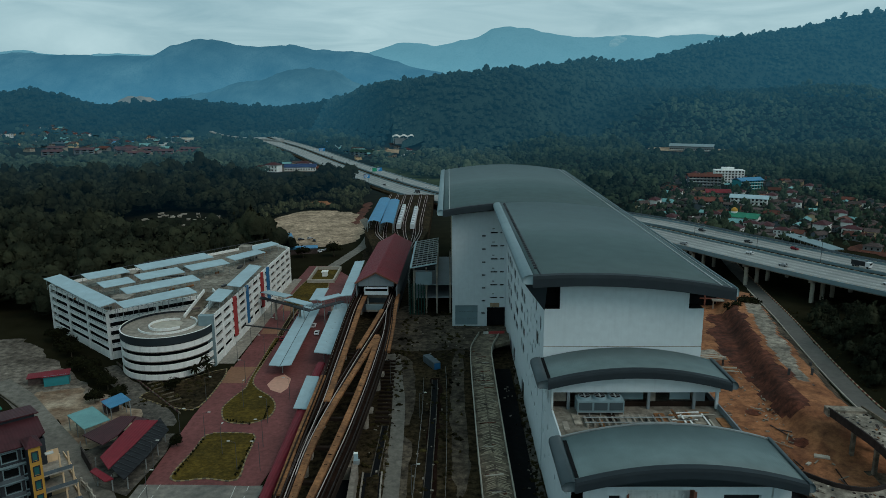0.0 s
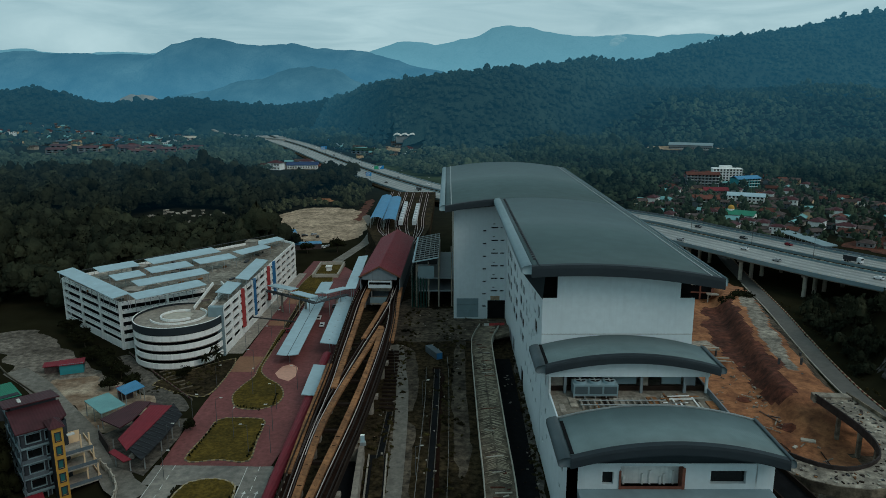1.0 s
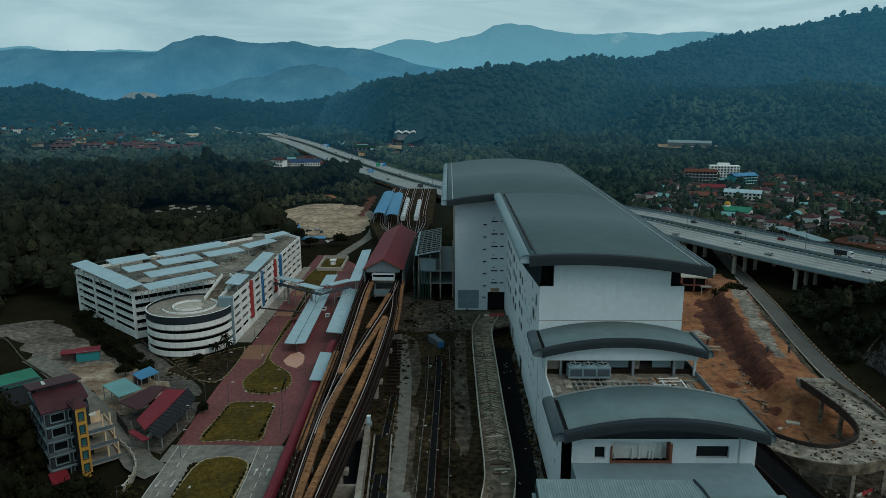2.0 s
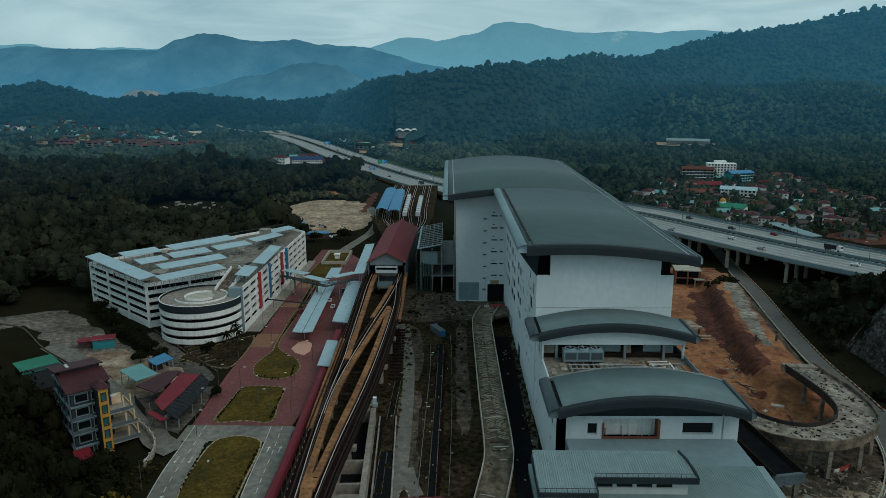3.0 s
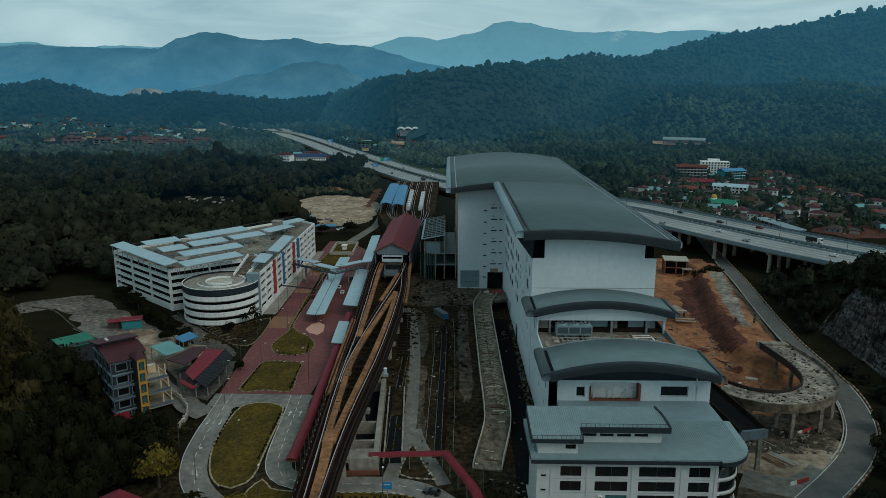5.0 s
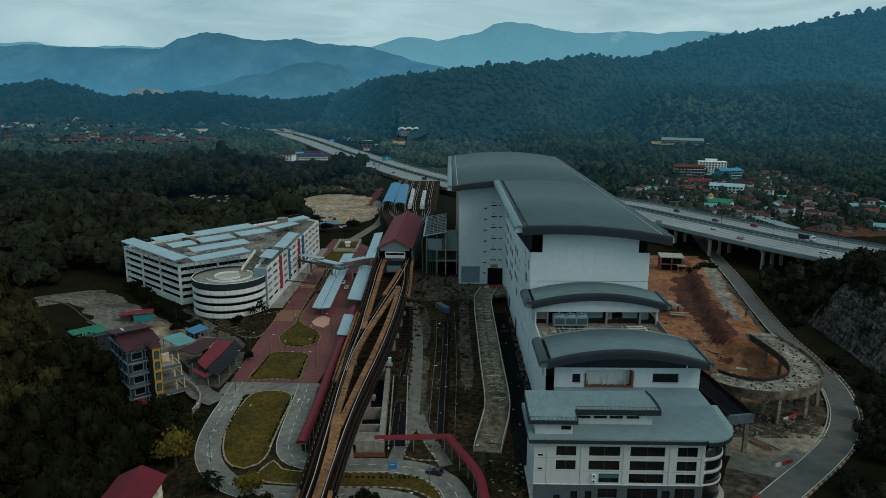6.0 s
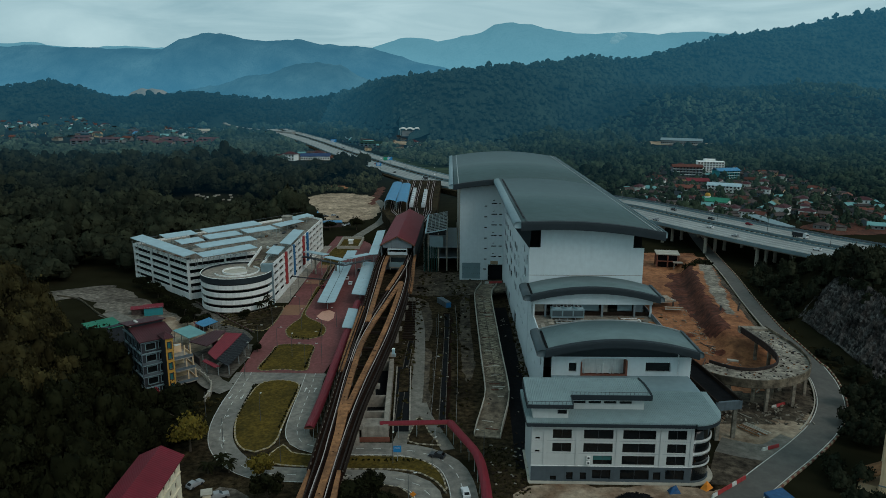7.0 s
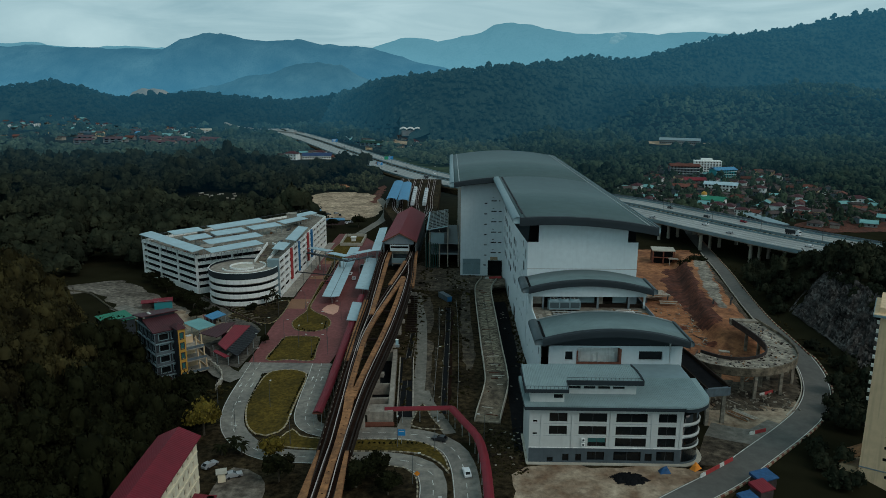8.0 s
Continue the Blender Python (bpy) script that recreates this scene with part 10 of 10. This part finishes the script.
def steel_frame_wing():
    """The unfinished steel and concrete frame between the wing and the tracks."""
    sf = thing("unfinished_wing", "unfinished concrete frame with a bare steel roof grid and green netting", "building frame", (-19, 316, 0), 1.4)
    sf.matrix_world = pose(-18.2, 314, 0, 0, 0, 1.4) @ Matrix.Diagonal((0.8, 1.0, 0.94, 1.0))
    part("roof_edge", Mesh().beam((-6.5, -26, 21.5), (-6.5, 26, 21.5), 1.0, 0.5).beam((-6.5, -26, 21.5), (7, -26, 23.6), 0.8, 0.5), M_PALEMETAL, sf)
    for i in range(13):
        y = -26 + i * 4.3
        part("rafter", Mesh().beam((-6.5, y, 21.6), (7.0, y, 23.6), 0.3, 0.4), M_STEEL, sf)
    for i in range(6):
        x = -6 + i * 2.6
        part("purlin", Mesh().beam((x, -26, 21.8 + 0.15 * (x + 6.5)), (x, 26, 21.8 + 0.15 * (x + 6.5)), 0.2, 0.25), M_STEEL, sf)
    # near-black sheet added below the grid to paint in its shade
    part("roof_shade", Mesh().beam((0.2, -25, 20.2), (0.2, 26, 20.2), 12, 0.2), M_VOID, sf)
    # floor slabs in dark grey: the lack of light is put into the colour
    for z in (7, 13):
        part("floor_slab", Mesh().box(-5, -24, z, 15.5, 26, z + 0.6), M_GREYBAND, sf)
    for y in (-24, -14, -4, 6, 16, 25):
        for x in (-5, 1.5, 7, 14):
            part("column", Mesh().box(x - 0.35, y - 0.35, -0.5, x + 0.35, y + 0.35, 21 if x < 8 else 17), M_CONC, sf)
    part("stair_box", Mesh().box(-4, -25.5, 13.6, 4.6, -25, 19.5).box(-4, -25.6, 16.8, 4.6, -25.4, 17.3), M_GUTTER, sf)
    net = Mesh()
    for i in range(16):
        x = -7.4 + 0.35 * math.sin(i * 1.7)
        y = -24 + i * 1.6
        net.add([(x, y, 0), (x + 0.25 * math.sin(i * 2.3), y + 0.7, 0), (x + 0.2, y + 0.7, 17 + math.sin(i)), (x, y, 17 + math.sin(i * 1.3))], [(0, 1, 2, 3)])
    part("netting", net, M_NET, sf, "green scaffold netting")
    fn = Mesh()
    for i in range(6):
        y = -26.5 + 0.3 * math.sin(i * 1.9)
        fn.add([(-7.4 + i * 1.5, y, 0), (-6.7 + i * 1.5, y + 0.2, 0), (-6.7 + i * 1.5, y, 14 + math.sin(i)), (-7.4 + i * 1.5, y, 14.5)], [(0, 1, 2, 3)])
    part("netting", fn, M_NET, sf, "green scaffold netting")
    for i in range(9):
        part("scaffold_pole", Mesh().tube((-7.8, -25 + i * 3.1, 0), (-7.8, -25 + i * 3.1, 18), 0.06, 0.06, 5), M_STEEL, sf)


steel_frame_wing()


# ---- the depot beyond the station ----
def depot():
    de = thing("depot_yard", "raised ballast yard with fanning tracks", "rail yard", kind="structure")
    part("embankment", Mesh().prism([(-48, 368), (-28, 368), (-23, 430), (-26, 590), (-64, 590), (-66, 520), (-62, 430)], -1, 7.7), M_SCRUB, de)
    fan = [[(-44.6, 300), (-44.6, 365), (-46, 395), (-54, 425), (-58, 470), (-62, 590)], [(-44.6, 365), (-45.5, 395), (-49, 425), (-52, 470), (-56, 590)], [(-31, 300), (-31.5, 365), (-35, 395), (-42, 425), (-46, 470), (-50, 590)],
           [(-31, 365), (-33, 395), (-37, 425), (-40.4, 470), (-44, 590)], [(-31, 365), (-30.5, 395), (-31, 425), (-33.6, 470), (-37, 590)], [(-31, 370), (-28.6, 400), (-27.6, 430), (-29.5, 470), (-32, 590)]]
    for p in fan:
        q = smooth(p, 5)
        part("track_slab", Mesh().ribbon(q, 2.6, DECK - 0.4, DECK - 0.1), M_TRACKBED, de)
        for s in (-0.72, 0.72):
            part("rail", Mesh().ribbon(q, 0.2, DECK - 0.1, DECK + 0.15, s), M_RAIL, de)
    for a, b in (((-56.4, 430), (-60.2, 528)), ((-47.6, 424), (-52.4, 520))):
        sh = thing("train_shed", "long train shed with a bright blue curved roof", "shed", group="train sheds")
        d = (Vector(b) - Vector(a)).normalized()
        m = Mesh()
        prof = [(-3.9, 0), (-2.4, 0.9), (0, 1.3), (2.4, 0.9), (3.9, 0)]
        for c in (a, b):
            for o, h in prof:
                m.v.append((c[0] + d.y * o, c[1] - d.x * o, 13.4 + h))
        m.f = [(i, i + 1, 6 + i, 5 + i) for i in range(4)]
        part("roof", m, M_BLUEROOF, sh, "bright blue ribbed roof", True)
        n = 9
        for i in range(n + 1):
            c = Vector(a).lerp(Vector(b), i / n)
            for o in (-3.6, 3.6):
                x, y = c.x + d.y * o, c.y - d.x * o
                part("post", Mesh().box(x - 0.15, y - 0.15, 7.6, x + 0.15, y + 0.15, 13.4), M_STEEL, sh)


def train(x0, y0, x1, y1, cars, label):
    tr = thing("train", label, "train", group="trains")
    a, b = Vector((x0, y0, DECK)), Vector((x1, y1, DECK))
    d = (b - a).normalized()
    s = Vector((d.y, -d.x, 0))
    L = (b - a).length / cars
    up = Vector((0, 0, 1))
    for i in range(cars):
        p, q = a + d * (L * i + 0.3), a + d * (L * (i + 1) - 0.3)
        prof = [(-1.32, 0.6), (-1.32, 3.1), (-0.9, 3.6), (0.9, 3.6), (1.32, 3.1), (1.32, 0.6)]
        m = Mesh()
        m.v = [tuple(c + s * o + up * h) for c in (p, q) for o, h in prof]
        n = len(prof)
        m.f = [(j, (j + 1) % n, n + (j + 1) % n, n + j) for j in range(n)] + [tuple(range(n)), tuple(range(2 * n - 1, n - 1, -1))]
        car = part("carriage", m, M_CARW, tr, "white rail carriage")
        part("window_band", Mesh().add([tuple(c + s * (1.34 * k) + up * h) for k in (-1,) for c, h in ((p, 1.9), (q, 1.9), (q, 2.7), (p, 2.7))], [(0, 1, 2, 3)]), M_GLASS, car)
        for e in (p + d * 3, q - d * 6):
            part("roof_unit", Mesh().beam(e + up * 3.7, e + d * 3 + up * 3.7, 1.6, 0.4), M_CARS, car)


depot()
train(-41.6, 434, -44.6, 514, 4, "white train standing in the yard beside the shed")
train(-33.0, 434, -35.2, 506, 4, "white train standing in the open yard")
# sheds and parked cars by the cleared lot
shed("store_shed", "blue sheet-roofed store by the cleared lot", -94, 404, 15, 16, 6, 3.4, M_BLUEROOF, M_RUST, 0.5)
shed("store_shed", "light blue canvas shelter beside the lot", -114, 432, 20, 13, 10, 4.4, M_BLUEROOF, M_HOUSE, 0.9)
for i, (x, y) in enumerate(((-104, 440), (-99, 444), (-95, 437), (-86, 406), (-83, 409))):
    park("kskws"[i], (x, y, 0.02), 20 + 40 * i)


def junk_yard():
    rs = random.Random(4)
    m = Mesh()
    for i in range(120):
        x, y = rs.uniform(-190, -135), rs.uniform(395, 470)
        l, a, w = rs.uniform(0.5, 3), rs.uniform(0, 3.1), rs.uniform(0.5, 2.2)
        m.beam((x - l * math.cos(a), y - l * math.sin(a), 0.5), (x + l * math.cos(a), y + l * math.sin(a), 0.6), w, rs.uniform(0.4, 2.2))
    single("scrap_heap", m, M_OFFWHITE, "pale scrap and vehicles among the trees", "scrap", "stuff")


junk_yard()
# clutter in front of the office
for x, y, a, m_, l in ((47.5, 86.0, 10, M_TARP, "blue tarpaulin bundle by the office wall"), (55.8, 88.0, 40, M_ORANGE, "orange concrete mixer by the office corner")):
    bu = thing("site_bundle", l, "site equipment", (x, y, 0), a)
    part("body", Mesh().add([(-1.4, -0.8, 0), (1.4, -0.9, 0), (1.5, 0.8, 0), (-1.3, 0.9, 0), (-0.8, -0.5, 1.3), (0.9, -0.3, 0.9), (0.7, 0.5, 1.5), (-0.7, 0.5, 1.0)], [(0, 3, 2, 1), (4, 5, 6, 7), (0, 1, 5, 4), (1, 2, 6, 5), (2, 3, 7, 6), (3, 0, 4, 7)]), m_, bu)
def soil_heap():
    m = Mesh()
    n = 34
    for j in range(n + 1):
        for i in range(n + 1):
            x, y = -5.2 + 10.4 * i / n, -3.6 + 7.2 * j / n
            r = math.hypot(x / 4.6, y / 2.9) + 0.35 * noise.noise(Vector((x * 0.6, y * 0.6, 4)))
            m.v.append((38 + x, 82.6 + y, 0.9 * ease(1.15 - r) + (0.3 * noise.noise(Vector((x * 2, y * 2, 1))) if r < 1 else 0) - 0.06))
    m.f = [(j * (n + 1) + i, j * (n + 1) + i + 1, (j + 1) * (n + 1) + i + 1, (j + 1) * (n + 1) + i) for j in range(n) for i in range(n)]
    single("soil_heap", m, M_BLACKROAD, "dark heap of soil on the forecourt", "soil heap")


soil_heap()
patch("ground_weeds", [(4.5, 62), (8, 68), (10, 86), (13, 93), (13, 106), (5, 104), (4.4, 90)], M_SCRUB, "weedy rubble strip by the covered walkway", 0.006, seed=6.0)
for x, y, a in ((-19, 97.5, 0), (-34.6, 92, 0)):
    rs_ = thing("road_sign", "blue road sign on a pole by the loop", "road sign", (x, y, 0), a)
    part("post", Mesh().tube((0, 0, 0), (0, 0, 4.4), 0.08, 0.08, 8), M_STEEL, rs_)
    part("panel", Mesh().box(-1.0, -0.12, 2.6, 1.0, -0.08, 4.4), M_SIGNBLUE, rs_)
    part("lettering", Mesh().box(-0.7, -0.14, 3.7, 0.6, -0.122, 3.9), M_PAINT, rs_)
ysn = thing("warning_sign", "orange diamond warning sign on a post", "road sign", (-13.6, 79, 0), 0)
part("post", Mesh().tube((0, 0, 0), (0, 0, 2.6), 0.06, 0.06, 6), M_STEEL, ysn)
part("panel", Mesh().add([(0, -0.1, 1.6), (0.75, -0.1, 2.35), (0, -0.1, 3.1), (-0.75, -0.1, 2.35), (0, -0.06, 1.6), (0.75, -0.06, 2.35), (0, -0.06, 3.1), (-0.75, -0.06, 2.35)], [(0, 1, 2, 3), (7, 6, 5, 4), (0, 4, 5, 1), (1, 5, 6, 2), (2, 6, 7, 3), (3, 7, 4, 0)]), M_ORANGE, ysn)
# turn arrows on the ring road
def arrow(x, y, turn):
    a = Mesh().box(-0.12, -1.6, 0.075, 0.12, 0.6, 0.085).add([(-0.5, 0.6, 0.085), (0.5, 0.6, 0.085), (0, 1.8, 0.085)], [(0, 1, 2)])
    ob = single("lane_arrow", a, M_PAINT, "white painted lane arrow", "road marking", "structure")
    ob.matrix_world = pose(x, y, 0, 0, 0, turn)


for x, y, a in ((-73.8, 134, 180), (-70.2, 134, 180), (-52, 140, 0), (-49, 140, 0), (-67, 107, 200)):
    arrow(x, y, a)

patch("ground_corner", [(57.5, 90), (62, 89.6), (69, 96.4), (79, 106), (90, 118), (95, 125), (86, 124), (74, 118), (64, 106)], M_MUD, "dark trodden ground by the office corner", 0.008, seed=12.0)
